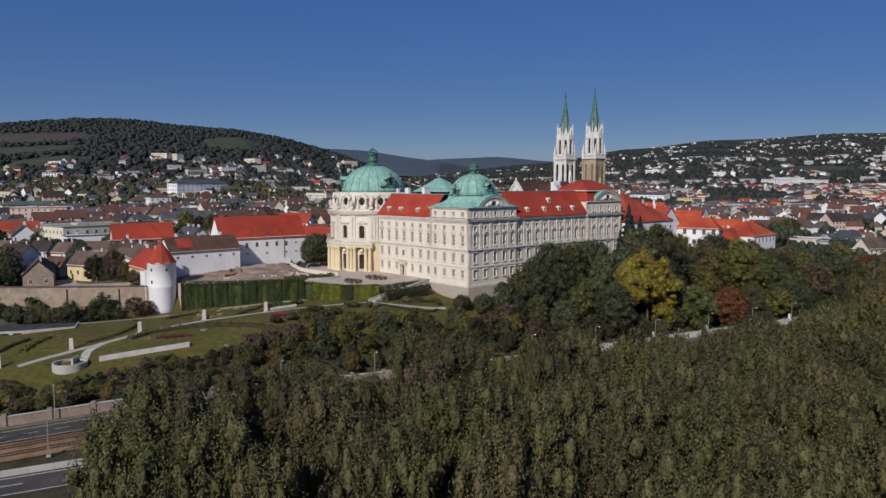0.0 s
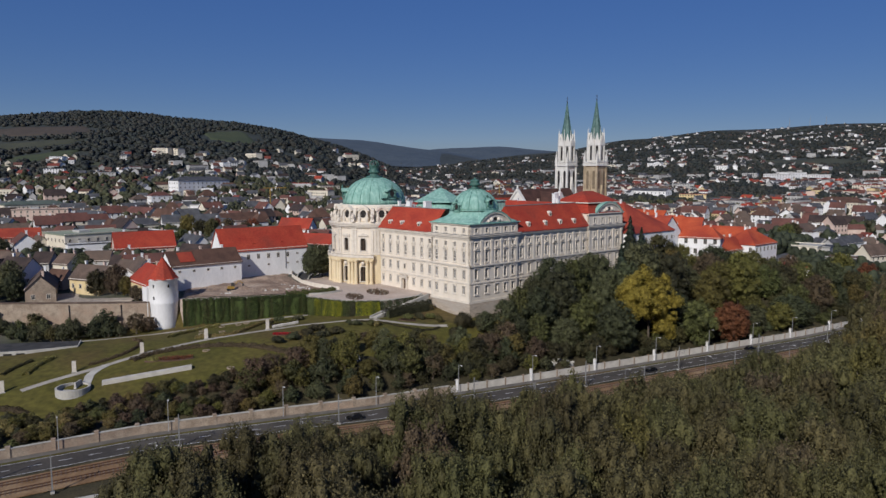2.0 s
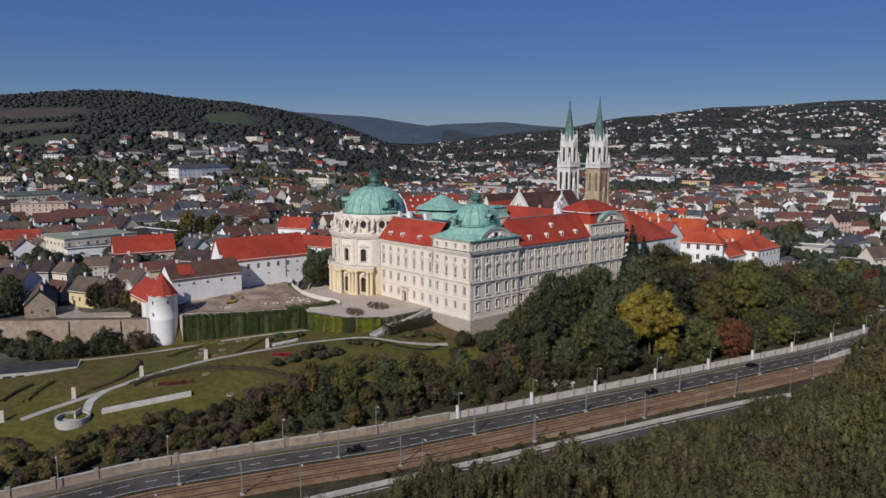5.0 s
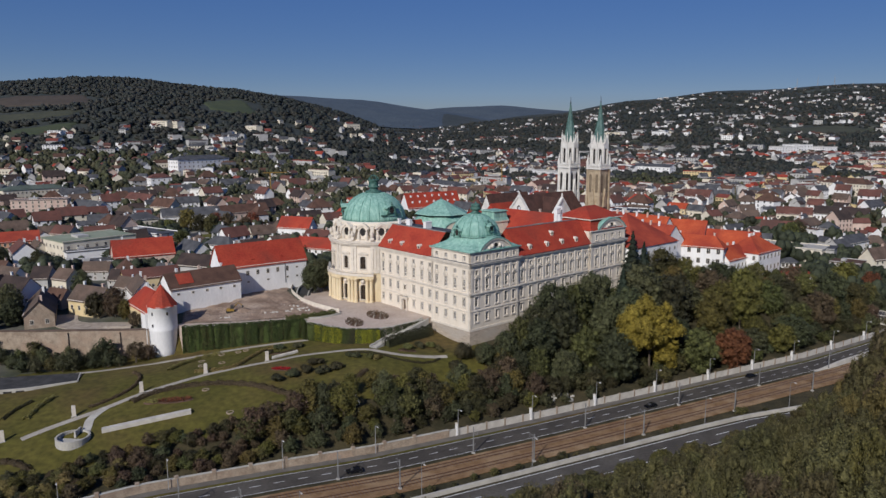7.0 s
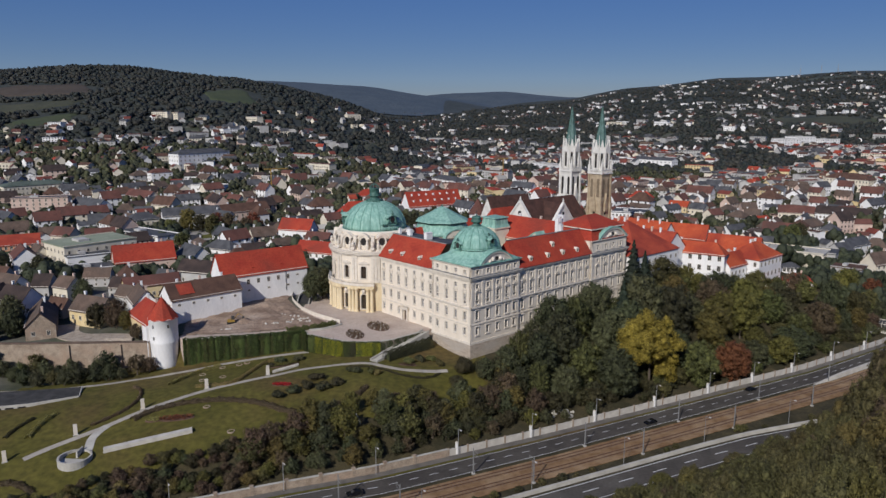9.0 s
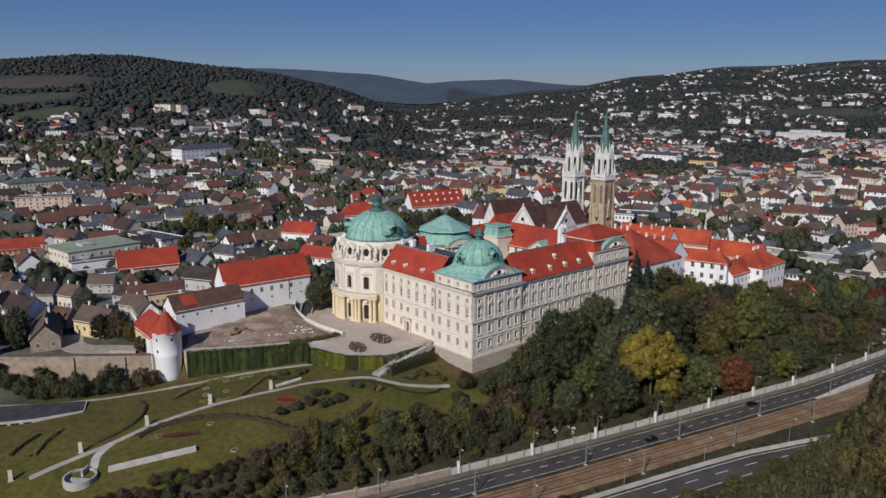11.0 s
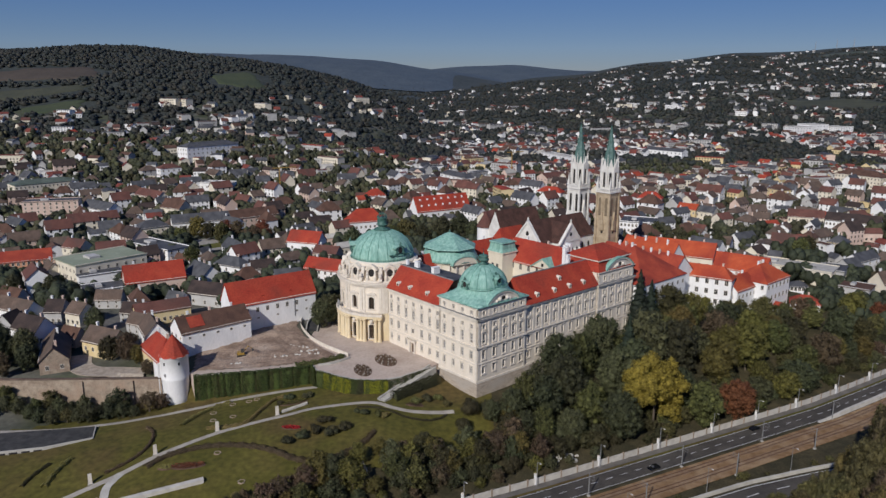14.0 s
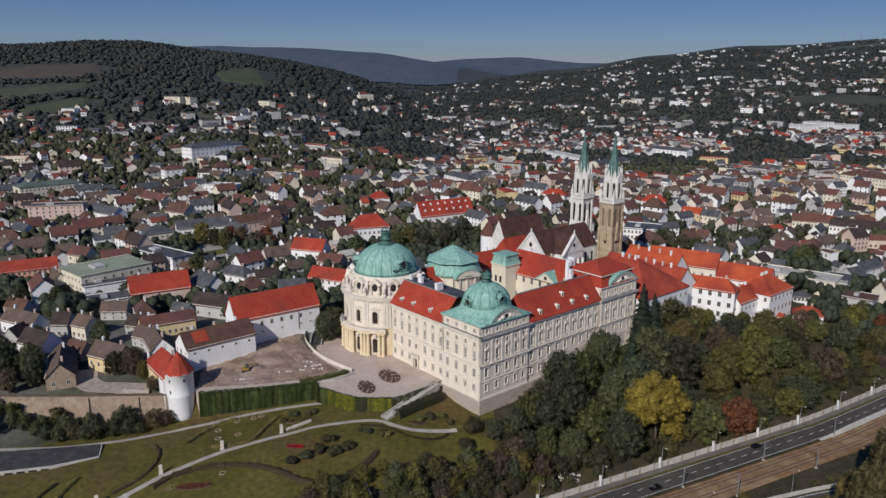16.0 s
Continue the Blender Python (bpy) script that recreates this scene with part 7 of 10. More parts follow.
# ---- foliage helpers ----
def cards(P, size, rng, flat=0.0, ratio=0.75, out=None, spread=0.5):
    """Small leaves: one triangle at each point, turned at random, or lying along the crown whose outward directions are given."""
    n = len(P)
    a = rng.normal(size=(n, 3))
    a[:, 2] *= 1 - flat
    c = rng.normal(size=(n, 3))
    if out is not None:
        c = out + spread * c
        c /= np.linalg.norm(c, axis=1)[:, None]
        a -= c * (a * c).sum(1)[:, None]
    a /= np.linalg.norm(a, axis=1)[:, None]
    b = np.cross(c, a)
    b /= np.linalg.norm(b, axis=1)[:, None]
    s = (np.broadcast_to(size, (n,)) * rng.uniform(0.7, 1.3, n))[:, None]
    a, b = a * s, b * s * ratio
    return np.stack([P + a * 1.1, P - a * 0.6 + b, P - a * 0.6 - b], 1).reshape(-1, 3)


def card_mesh(name, V, mat, core=None):
    """Loose leaf triangles, and under them the denser inner foliage as a closed shape."""
    T = np.arange(len(V), dtype=np.int32).reshape(-1, 3)
    if core is not None:
        T = np.concatenate([T, core[1] + len(V)])
        V = np.concatenate([V, core[0]])
    me = bpy.data.meshes.new(name)
    me.vertices.add(len(V))
    me.vertices.foreach_set("co", np.ascontiguousarray(V, np.float32).ravel())
    me.loops.add(3 * len(T))
    me.loops.foreach_set("vertex_index", np.ascontiguousarray(T, np.int32).ravel())
    me.polygons.add(len(T))
    me.polygons.foreach_set("loop_start", np.arange(0, 3 * len(T), 3, dtype=np.int32))
    me.update(calc_edges=True)
    me.shade_smooth()
    me.materials.append(mat)
    return me


def inner_foliage(rng, lobes, k=0.88, nu=7, nv=4, rough=0.16):
    """Uneven closed clumps, one a lobe (x, y, z, rx, ry, rz), as corners and triangles."""
    L = np.asarray(lobes, float)
    m = len(L)
    lat = np.linspace(-0.95, 1.0, nv)
    lon = 2 * np.pi * np.arange(nu) / nu
    d = np.stack([np.cos(lat)[:, None] * np.cos(lon + 0.4 * np.arange(nv)[:, None]), np.cos(lat)[:, None] * np.sin(lon + 0.4 * np.arange(nv)[:, None]), np.repeat(np.sin(lat)[:, None], nu, 1)], -1)
    d = np.concatenate([d.reshape(-1, 3), [[0, 0, -1], [0, 0, 1]]])
    q = len(d)
    V = L[:, None, :3] + d[None] * L[:, None, 3:6] * k * rng.uniform(1 - rough, 1 + rough, (m, q, 1))
    f = []
    for j in range(nv - 1):
        for i in range(nu):
            a, b = j * nu + i, j * nu + (i + 1) % nu
            f += [(a, b, b + nu), (a, b + nu, a + nu)]
    for i in range(nu):
        f += [(q - 2, (i + 1) % nu, i), (q - 1, (nv - 1) * nu + i, (nv - 1) * nu + (i + 1) % nu)]
    F = (np.array(f)[None] + (np.arange(m) * q)[:, None, None]).reshape(-1, 3)
    return V.reshape(-1, 3), F


def sphere_points(rng, n, low=-1.0):
    v = rng.normal(size=(n, 3))
    v /= np.linalg.norm(v, axis=1)[:, None]
    v[:, 2] = np.where(v[:, 2] < low, -v[:, 2], v[:, 2])
    return v


def hedge(name, label, pts, w, h, mat, seed, dens=110, size=0.13, category="hedge", base=None):
    rng = np.random.default_rng(seed)
    w, h = (w * 0.7, h * 0.72) if w < 3 else (w, h)
    path = np.array([tuple(p) for p in spline([(x, y, 0) for x, y in pts], 10)])
    d = np.linalg.norm(np.diff(path[:, :2], axis=0), axis=1)
    t = np.concatenate([[0], np.cumsum(d)])
    n = int(t[-1] * dens * (w + h))
    q = rng.uniform(0, t[-1], n)
    x, y = np.interp(q, t, path[:, 0]), np.interp(q, t, path[:, 1])
    k = np.clip(np.searchsorted(t, q) - 1, 0, len(d) - 1)
    nx, ny = -np.diff(path[:, 1])[k] / d[k], np.diff(path[:, 0])[k] / d[k]
    phi = rng.uniform(-0.15, math.pi + 0.15, n)
    lump = 1 + (0.18 if w < 3 else 0.07) * np.sin(q * 1.7 + seed) + (0.12 if w < 3 else 0.05) * np.sin(q * 4.1)
    off = np.cos(phi) * w / 2 * lump
    z = np.abs(np.sin(phi)) ** 0.7 * h * lump
    x, y = x + nx * off, y + ny * off
    P = np.stack([x, y, (ground_z(x, y) if base is None else base) + z], 1)
    core = Shape()
    core.strip([(float(p[0]), float(p[1]), (zat(p[0], p[1]) if base is None else base) - 0.1) for p in path[2:-2]], [(-w * 0.33, 0), (w * 0.33, 0), (w * 0.28, h * 0.6), (0, h * 0.74), (-w * 0.28, h * 0.6)])
    t0 = thing(name, label, category)
    part("twig_core", core, mat, t0)
    out = np.stack([nx * np.cos(phi), ny * np.cos(phi), 0.3 + np.abs(np.sin(phi))], 1)
    o = new("leaves", card_mesh("leaves", cards(P, size, rng, 0, 0.75, out), mat))
    o.parent = t0
    return t0


def crown_points(rng, lobes, n, inner=0.12):
    """Points on the outer skins of several leaf lobes (x, y, z, rx, ry, rz)."""
    L = np.array(lobes)
    area = L[:, 3] * L[:, 5]
    k = rng.choice(len(L), n, p=area / area.sum())
    v = sphere_points(rng, n, -0.75)
    r = 0.86 + (0.14 + inner) * rng.uniform(0, 1, n)
    P = L[k, :3] + v * L[k, 3:6] * r[:, None]
    keep = np.ones(n, bool)
    for i in range(len(L)):
        q = ((P - L[i, :3]) / (L[i, 3:6] * 0.82))
        keep &= ~((k != i) & ((q * q).sum(1) < 1))
    N = v / (L[k, 3:6] / L[k, 5:6])
    N /= np.linalg.norm(N, axis=1)[:, None]
    mid = (L[:, :3] * area[:, None]).sum(0) / area.sum()
    C = P - mid
    N = 0.7 * N + 0.45 * C / np.linalg.norm(C, axis=1)[:, None]
    return P[keep], N[keep]


def limbs(rng, H, r, n, spread, low=0.25):
    s = Shape()
    s.tube([(0, 0, -1.0), (rng.normal() * 0.1, rng.normal() * 0.1, H * 0.3), (rng.normal() * 0.3, rng.normal() * 0.3, H * 0.65), (rng.normal() * 0.4, rng.normal() * 0.4, H * 0.92)], r, r * 0.15, 6)
    for i in range(n):
        a = 2 * math.pi * i / n + rng.uniform(-0.4, 0.4)
        z = H * rng.uniform(low, 0.6)
        e = spread * rng.uniform(0.6, 1.0)
        s.tube([(0, 0, z), (math.cos(a) * e * 0.5, math.sin(a) * e * 0.5, z + H * 0.14), (math.cos(a) * e, math.sin(a) * e, z + H * 0.3)], r * 0.4, r * 0.08, 5)
    return s


def poplar_meshes(seed, H, W, n, size, mat="leaf_poplar"):
    """A tall riverside tree of many narrow upright leaf plumes."""
    rng = np.random.default_rng(seed)
    lobes = []
    for i in range(58):
        a, f = 2.4 * i + rng.uniform(-0.4, 0.4), math.sqrt((i + 0.5) / 58)
        d = W * 0.5 * math.sin(f * 1.5)
        top = H * (0.52 + 0.48 * math.cos(f * 1.5) ** 0.8 - rng.uniform(0, 0.13))
        r = W * rng.uniform(0.065, 0.12)
        h = r * rng.uniform(0.9, 1.8)
        lobes.append((d * math.cos(a), d * math.sin(a), top - h, r, r, h))
    lobes.append((0, 0, H * 0.52, W * 0.34, W * 0.34, H * 0.34))
    P, N = crown_points(rng, lobes, n, 0.22)
    P = P + rng.normal(size=P.shape) * np.array([0.12, 0.12, 0.25])
    core = inner_foliage(rng, lobes, 0.74, 6, 4, 0.35)
    return card_mesh("crown", cards(P, size, rng, -0.6, 0.65, N), M[mat], core), mesh_of("trunk", limbs(rng, H * 0.9, 0.22, 7, W * 0.4), M["palebark"])


def willow_meshes(seed, H, W, n, size, mat):
    """A broad riverside tree with a wide domed crown of short upward plumes."""
    rng = np.random.default_rng(seed)
    lobes = []
    for i in range(72):
        v = sphere_points(rng, 1, -0.3)[0]
        q = rng.uniform(0.72, 1.0)
        r = W * rng.uniform(0.05, 0.085)
        lobes.append((v[0] * W * 0.44 * q, v[1] * W * 0.44 * q, H * 0.5 + v[2] * H * 0.42 * q, r, r, r * rng.uniform(1.5, 2.6)))
    lobes.append((0, 0, H * 0.5, W * 0.34, W * 0.34, H * 0.36))
    P, N = crown_points(rng, lobes, n, 0.25)
    P = P + rng.normal(size=P.shape) * np.array([0.15, 0.15, 0.3])
    core = inner_foliage(rng, lobes, 0.76, 6, 4, 0.32)
    return card_mesh("crown", cards(P, size, rng, -0.6, 0.65, N), M[mat], core), mesh_of("trunk", limbs(rng, H * 0.8, 0.3, 7, W * 0.35), M["palebark"])


def broad_meshes(seed, H, W, n, size, mat, bark="bark", base=0.2, k=70, nu=6, nv=4):
    """A broad park tree: many rounded leaf clumps over a domed crown."""
    rng = np.random.default_rng(seed)
    lobes = []
    zc, rz = H * (1 + base) / 2, H * (1 - base) / 2
    lean = rng.normal(size=2) * 0.12
    for i in range(k):
        v = sphere_points(rng, 1, -0.6 if base > 0.1 else -0.95)[0]
        q = rng.uniform(0.66, 1.0) * (1 + lean[0] * v[0] + lean[1] * v[1])
        r = W * (0.045 + 0.085 * rng.uniform() ** 1.6)
        lobes.append((v[0] * W * 0.5 * q, v[1] * W * 0.5 * q, zc + v[2] * rz * q, r, r, r * rng.uniform(0.7, 1.0)))
    lobes.append((0, 0, zc, W * 0.36, W * 0.36, rz * 0.72))
    P, N = crown_points(rng, lobes, n, 0.3)
    P = P + rng.normal(size=P.shape) * 0.02 * W
    core = inner_foliage(rng, lobes, 0.74, nu, nv, 0.35)
    return card_mesh("crown", cards(P, size, rng, 0, 0.75, N), mat, core), mesh_of("trunk", limbs(rng, H * 0.85, 0.35, 6, W * 0.33), M[bark])


def conifer_meshes(seed, H, W, n, size, mat):
    rng = np.random.default_rng(seed)
    z = H * (0.08 + 0.92 * rng.uniform(0, 1, n) ** 1.4)
    tier = np.floor(z / H * 12)
    r = W / 2 * (1 - z / H) * (0.7 + 0.3 * np.cos((z / H * 12 - tier) * math.pi)) * rng.uniform(0.75, 1.08, n)
    a = rng.uniform(0, 2 * math.pi, n)
    r *= 1 + 0.18 * np.sin(a * 5 + tier)
    P = np.stack([r * np.cos(a), r * np.sin(a), z], 1)
    core = inner_foliage(rng, [(0, 0, H * f, W * 0.44 * (1 - f), W * 0.44 * (1 - f), H * 0.1) for f in np.linspace(0.12, 0.9, 11)], 0.9, 9, 4, 0.2)
    return card_mesh("crown", cards(P, size, rng, 0.5), mat, core), mesh_of("trunk", Shape().tube([(0, 0, -1), (0, 0, H * 0.95)], 0.3, 0.05, 6), M["bark"])


def tree(name, label, meshes, x, y, z, turn=0.0, scale=1.0, tall=1.0, group="", category="tree"):
    t = new(name)
    t.matrix_basis = pose(x, y, z, 0, 0, turn) @ Matrix.Diagonal((scale, scale, scale * tall, 1))
    tagged(t, label, category, group)
    shared("crown", meshes[0], t, Matrix())
    shared("trunk", meshes[1], t, Matrix())
    return t


# ---- terrace, retaining walls and the garden ----
def terrace():
    pts = [local(*p) for p in ((0.4, 21.6), (-4, 20.8), (-11.9, 20.9), (-18.9, 20.6), (-23.4, 21.9), (-26.6, 24.0), (-30.2, 27.2), (-33.1, 30.8), (-35.4, 37), (-37, 42.6), (-38.4, 45.9))]
    pts += [(-52.5, 271), (-61.6, 268.1), (-71.3, 265.3), (-83.3, 262.6), (-94.0, 260.0)]
    back = [(-96.5, 263.0), (-90.0, 300.0), (-60.0, 330.0), (-44, 336)]
    back += [local(0.5, 89), local(5, 70), local(0.5, 52)]
    sh = Shape()
    poly = pts + back
    n = len(poly)
    sh.prism([poly[i] for i in range(n - 1, -1, -1)], -1.0, TERRACE_Z)
    t = structure("terrace", mesh_of("terrace", sh, M["paving"]), "beige paved terrace before the abbey front", "terrace", Matrix())
    cp = Shape().strip([(x, y, TERRACE_Z) for x, y in pts[1:]], [(-0.25, -0.1), (0.25, -0.1), (0.25, 0.22), (-0.25, 0.22)])
    part("coping", cp, M["concrete"], t)
    return pts


EDGE = terrace()


def ivy(label, a, b, z0, z1, mat, seed, n):
    """Climbers hanging over a stretch of the retaining wall."""
    rng = np.random.default_rng(seed)
    path = np.array(EDGE[a:b + 1])
    d = np.linalg.norm(np.diff(path, axis=0), axis=1)
    t = np.concatenate([[0], np.cumsum(d)])
    q = rng.uniform(0, t[-1], n)
    x, y = np.interp(q, t, path[:, 0]), np.interp(q, t, path[:, 1])
    k = np.clip(np.searchsorted(t, q) - 1, 0, len(d) - 1)
    nx, ny = np.diff(path[:, 1])[k] / d[k], -np.diff(path[:, 0])[k] / d[k]
    f = rng.uniform(0, 1, n)
    bulge = 0.3 + 0.15 * (mat is M["leaf_ivy_yellow"]) + 0.5 * (0.5 + 0.5 * np.sin(q * 1.3 + seed)) + 0.3 * np.maximum(0, np.sin(q * 0.55 + f * 2))
    gaps = np.cumsum(rng.uniform(2.2, 6.5, 40)) if a == 10 else np.array([-99.0])
    wide = rng.uniform(0.3, 0.75, len(gaps))
    pier = lambda q: np.prod(1 - np.exp(-((np.asarray(q)[:, None] - gaps) / wide) ** 2), axis=1)
    bulge = bulge * (0.25 + 0.75 * pier(q)) + 0.4 * pier(q) * (a == 10)
    z = ground_z(x - 0.8 * nx, y - 0.8 * ny) * (1 - f) + z1 * f + rng.uniform(-0.25, 0.25, n)
    side = -bulge * rng.uniform(0.5, 1.0, n)
    P = np.stack([x + nx * side, y + ny * side, z], 1)
    out = np.stack([-nx, -ny, np.full(n, 0.25)], 1)
    core = None
    if mat is not M["leaf_ivy"]:
        ok = rng.uniform(0, 1, n) < 0.3 + 0.7 * (0.5 + 0.5 * np.sin(q * 1.9 + seed + 1.5 * np.sin(f * 3)))
        P, out = P[ok], out[ok]
    else:
        m = int(t[-1] / 0.6)
        cq = np.linspace(0, t[-1], m)
        cx, cy = np.interp(cq, t, path[:, 0]), np.interp(cq, t, path[:, 1])
        ck = np.clip(np.searchsorted(t, cq) - 1, 0, len(d) - 1)
        ex, ey = np.diff(path[:, 1])[ck] / d[ck], -np.diff(path[:, 0])[ck] / d[ck]
        g = ground_z(cx - 0.8 * ex, cy - 0.8 * ey)
        rows = []
        for h in np.linspace(0, 1, 7):
            o = (0.3 + 0.3 * (0.5 + 0.5 * np.sin(cq * 1.3 + seed))) * (0.25 + 0.75 * pier(cq)) + 0.4 * pier(cq) * (a == 10) + rng.uniform(-0.12, 0.12, m) if h < 1 else np.full(m, -0.2)
            rows.append(np.stack([cx - ex * o, cy - ey * o, g * (1 - h) + (z1 + rng.uniform(-0.08, 0.08, m)) * h - 0.2], 1))
        i = np.arange(7 * m).reshape(7, m)
        a0, b0, c0, d0 = i[:-1, :-1].ravel(), i[:-1, 1:].ravel(), i[1:, 1:].ravel(), i[1:, :-1].ravel()
        core = (np.concatenate(rows), np.concatenate([np.stack([a0, b0, c0], 1), np.stack([a0, c0, d0], 1)]))
    o = new("climbing_ivy", card_mesh("climbing_ivy", cards(P, 0.17, rng, -0.6, 0.75, out, 0.45), mat, core))
    tagged(o, label, "ivy")


L_EDGE = len(EDGE) - 1
ivy("green ivy curtain on the long retaining wall", 10, L_EDGE, 3, TERRACE_Z + 0.5, M["leaf_ivy"], 5, 42000)
ivy("yellow-green ivy on the round bastion", 4, 10, 4, TERRACE_Z + 0.2, M["leaf_ivy"], 6, 9000)
ivy("yellow climber on the round bastion", 4, 6, 4, TERRACE_Z - 0.3, M["leaf_ivy_yellow"], 7, 4500)
ivy("yellow climber on the round bastion", 7, 9, 4, TERRACE_Z - 0.3, M["leaf_ivy_yellow"], 17, 5200)
ivy("dark green climber between yellow ones", 6, 7, 4, TERRACE_Z - 0.3, M["leaf_dark"], 18, 3000)
ivy("yellow-green climber streaks on the long retaining wall", 10, L_EDGE, 4, TERRACE_Z - 0.2, M["leaf_mid"], 31, 9000)
ivy("dark ivy on the bastion beside the steps", 1, 4, 4, TERRACE_Z, M["leaf_dark"], 8, 6500)


def steps():
    """The long flight from the garden path up to the terrace."""
    t = thing("garden_steps", "straight grey stone garden steps beside the bastion", "stairs", kind="structure")
    a, b = Vector((-24.7, 251.0, zat(-24.7, 250.5))), Vector((-7.2, 270.8, TERRACE_Z))
    d = b - a
    n = 22
    ang = math.degrees(math.atan2(d.y, d.x))
    q = math.hypot(d.x, d.y) / n
    me = mesh_of("step", Shape().box(0, -1.3, -1.6, q + 0.05, 1.3, d.z / n), M["concrete"])
    for i in range(n):
        p = a + d * (i / n)
        shared("step", me, t, pose(p.x, p.y, p.z, 0, 0, ang))
    for s in (-1.6, 1.6):
        sh = Shape()
        nx, ny = -d.y / math.hypot(d.x, d.y) * s, d.x / math.hypot(d.x, d.y) * s
        sh.strip([(a.x + nx + d.x * k, a.y + ny + d.y * k, a.z + d.z * k) for k in (0, 0.5, 1.0)], [(-0.25, -2.5), (0.25, -2.5), (0.25, 0.7), (-0.25, 0.7)])
        part("side_wall", sh, M["concrete"], t)


steps()
hedge("hedge", "dark green hedge along the garden steps", [(-20.5, 250.6), (-13.0, 259.0), (-5.2, 267.0)], 3.2, 3.4, M["leaf_dark"], 20, 70, 0.16)
hedge("hedge", "dark green hedge on the terrace corner", [(-59, 269.6), (-52, 272.6), (-46.5, 276.2), (-42.0, 280.0)], 2.6, 2.2, M["leaf_mid"], 21, 80, 0.15, base=TERRACE_Z)
cw = thing("corner_wall", "low pale stone wall below the terrace hedge", "wall")
part("wall", Shape().strip([(-50.5, 270.9, TERRACE_Z - 0.4), (-46.2, 272.3, TERRACE_Z - 0.4), (-42.6, 275.2, TERRACE_Z - 0.4), (-39.6, 278.8, TERRACE_Z - 0.4)], [(-0.25, 0), (0.25, 0), (0.25, 1.1), (-0.25, 1.1)]), M["concrete"], cw)


def path_strip(name, label, pts, w, mat, lift=0.08):
    path = spline([(x, y, 0) for x, y in pts], 8)
    sh = Shape()
    rings = []
    for k, p in enumerate(path):
        a, b = path[max(k - 1, 0)], path[min(k + 1, len(path) - 1)]
        d = (b - a).normalized()
        row = []
        for f in (-0.5, -0.17, 0.17, 0.5):
            x, y = p.x - d.y * w * f, p.y + d.x * w * f
            row.append((x, y, zat(x, y) + lift))
        rings.append(row)
    sh.loft(rings, closed=False)
    base = Shape()
    base.loft([[(q[0][0], q[0][1], q[0][2] - 0.25), q[0], q[-1], (q[-1][0], q[-1][1], q[-1][2] - 0.25)] for q in rings], closed=False)
    sh.add(base.v, [f for i, f in enumerate(base.f) if i % 3 != 1])
    ob = new(name, mesh_of(name, sh, mat))
    return tagged(ob, label, "path", kind="structure")


path_strip("garden_path", "pale gravel garden path curving through the lawn", [(-115, 194), (-110.3, 198.8), (-102.4, 205.9), (-98.8, 209.4), (-91.5, 218.1), (-85.1, 224.1), (-75.7, 231.9), (-63.2, 239.3), (-55.9, 242.9), (-48.1, 247.3), (-34.7, 250.1), (-26.5, 249.6), (-20.5, 245.4), (-14, 243), (-6.1, 244.3), (1, 246.2)], 1.9, M["gravel"])
path_strip("upper_path", "gravel path below the retaining wall", [(-160, 235.5), (-131.5, 238.9), (-121.6, 241), (-112.7, 243.4), (-96.8, 250.6), (-86.5, 254.9), (-79.6, 258.4), (-70, 261.8), (-61.7, 264.2), (-50, 266.5)], 2.0, M["gravel"])
path_strip("curved_path", "short curved path down to the round basin", [(-98.8, 209.6), (-99.8, 206.5), (-100.3, 203), (-99.4, 199.5), (-98.8, 197.1)], 2.4, M["concrete"])
hedge("hedge", "low brown hedge arc on the lawn", [(-90.8, 237.5), (-88.7, 244.7), (-84.7, 252.1), (-79.6, 256.2)], 2.0, 1.4, M["leaf_ochre"], 22)
hedge("hedge", "low ochre hedge beside the garden path", [(-81.2, 234.5), (-75, 234.9), (-70.9, 236.2), (-68, 239.7), (-66.4, 248.5), (-63.6, 256.8), (-58.9, 259)], 1.8, 1.3, M["leaf_ochre"], 23)
hedge("hedge", "narrow dark hedge arc on the lawn", [(-102.5, 237.3), (-98.3, 232.6), (-96.4, 224.7), (-98.2, 216.9), (-103.7, 209.4)], 1.4, 1.0, M["leaf_brown"], 24)
hedge("hedge", "broad brown hedge curving over the lawn", [(-92.5, 211.9), (-88.5, 217.4), (-81.3, 221.5), (-71.6, 223.2), (-61.5, 221.8), (-54.2, 219), (-48.1, 215.4), (-41.5, 213.8), (-34.8, 215.6), (-29.8, 219.9), (-26.6, 223.9), (-24.6, 228.9)], 2.9, 1.4, M["leaf_brown"], 25, 80)
hedge("hedge", "low hedge edging the lawn below the plinth", [(-32.6, 246.5), (-26.1, 245.4), (-20.2, 241.9), (-15.3, 238.6), (-9.1, 238.6), (-4.5, 240.8), (-1.4, 243.9)], 1.0, 0.7, M["leaf_hedge"], 26)
hedge("hedge", "ochre hedge on the lower lawn", [(-119, 203.4), (-119.3, 210.7), (-118.2, 217.2)], 2.2, 1.4, M["leaf_ochre"], 27)
hedge("hedge", "dark hedge on the far lawn", [(-125.8, 203.6), (-125.3, 209), (-123.3, 215)], 1.6, 1.0, M["leaf_hedge"], 28)
hedge("hedge", "brown hedge above the lower slope", [(-120, 184), (-112, 184.5), (-105, 181)], 2.4, 1.2, M["leaf_brown"], 29)


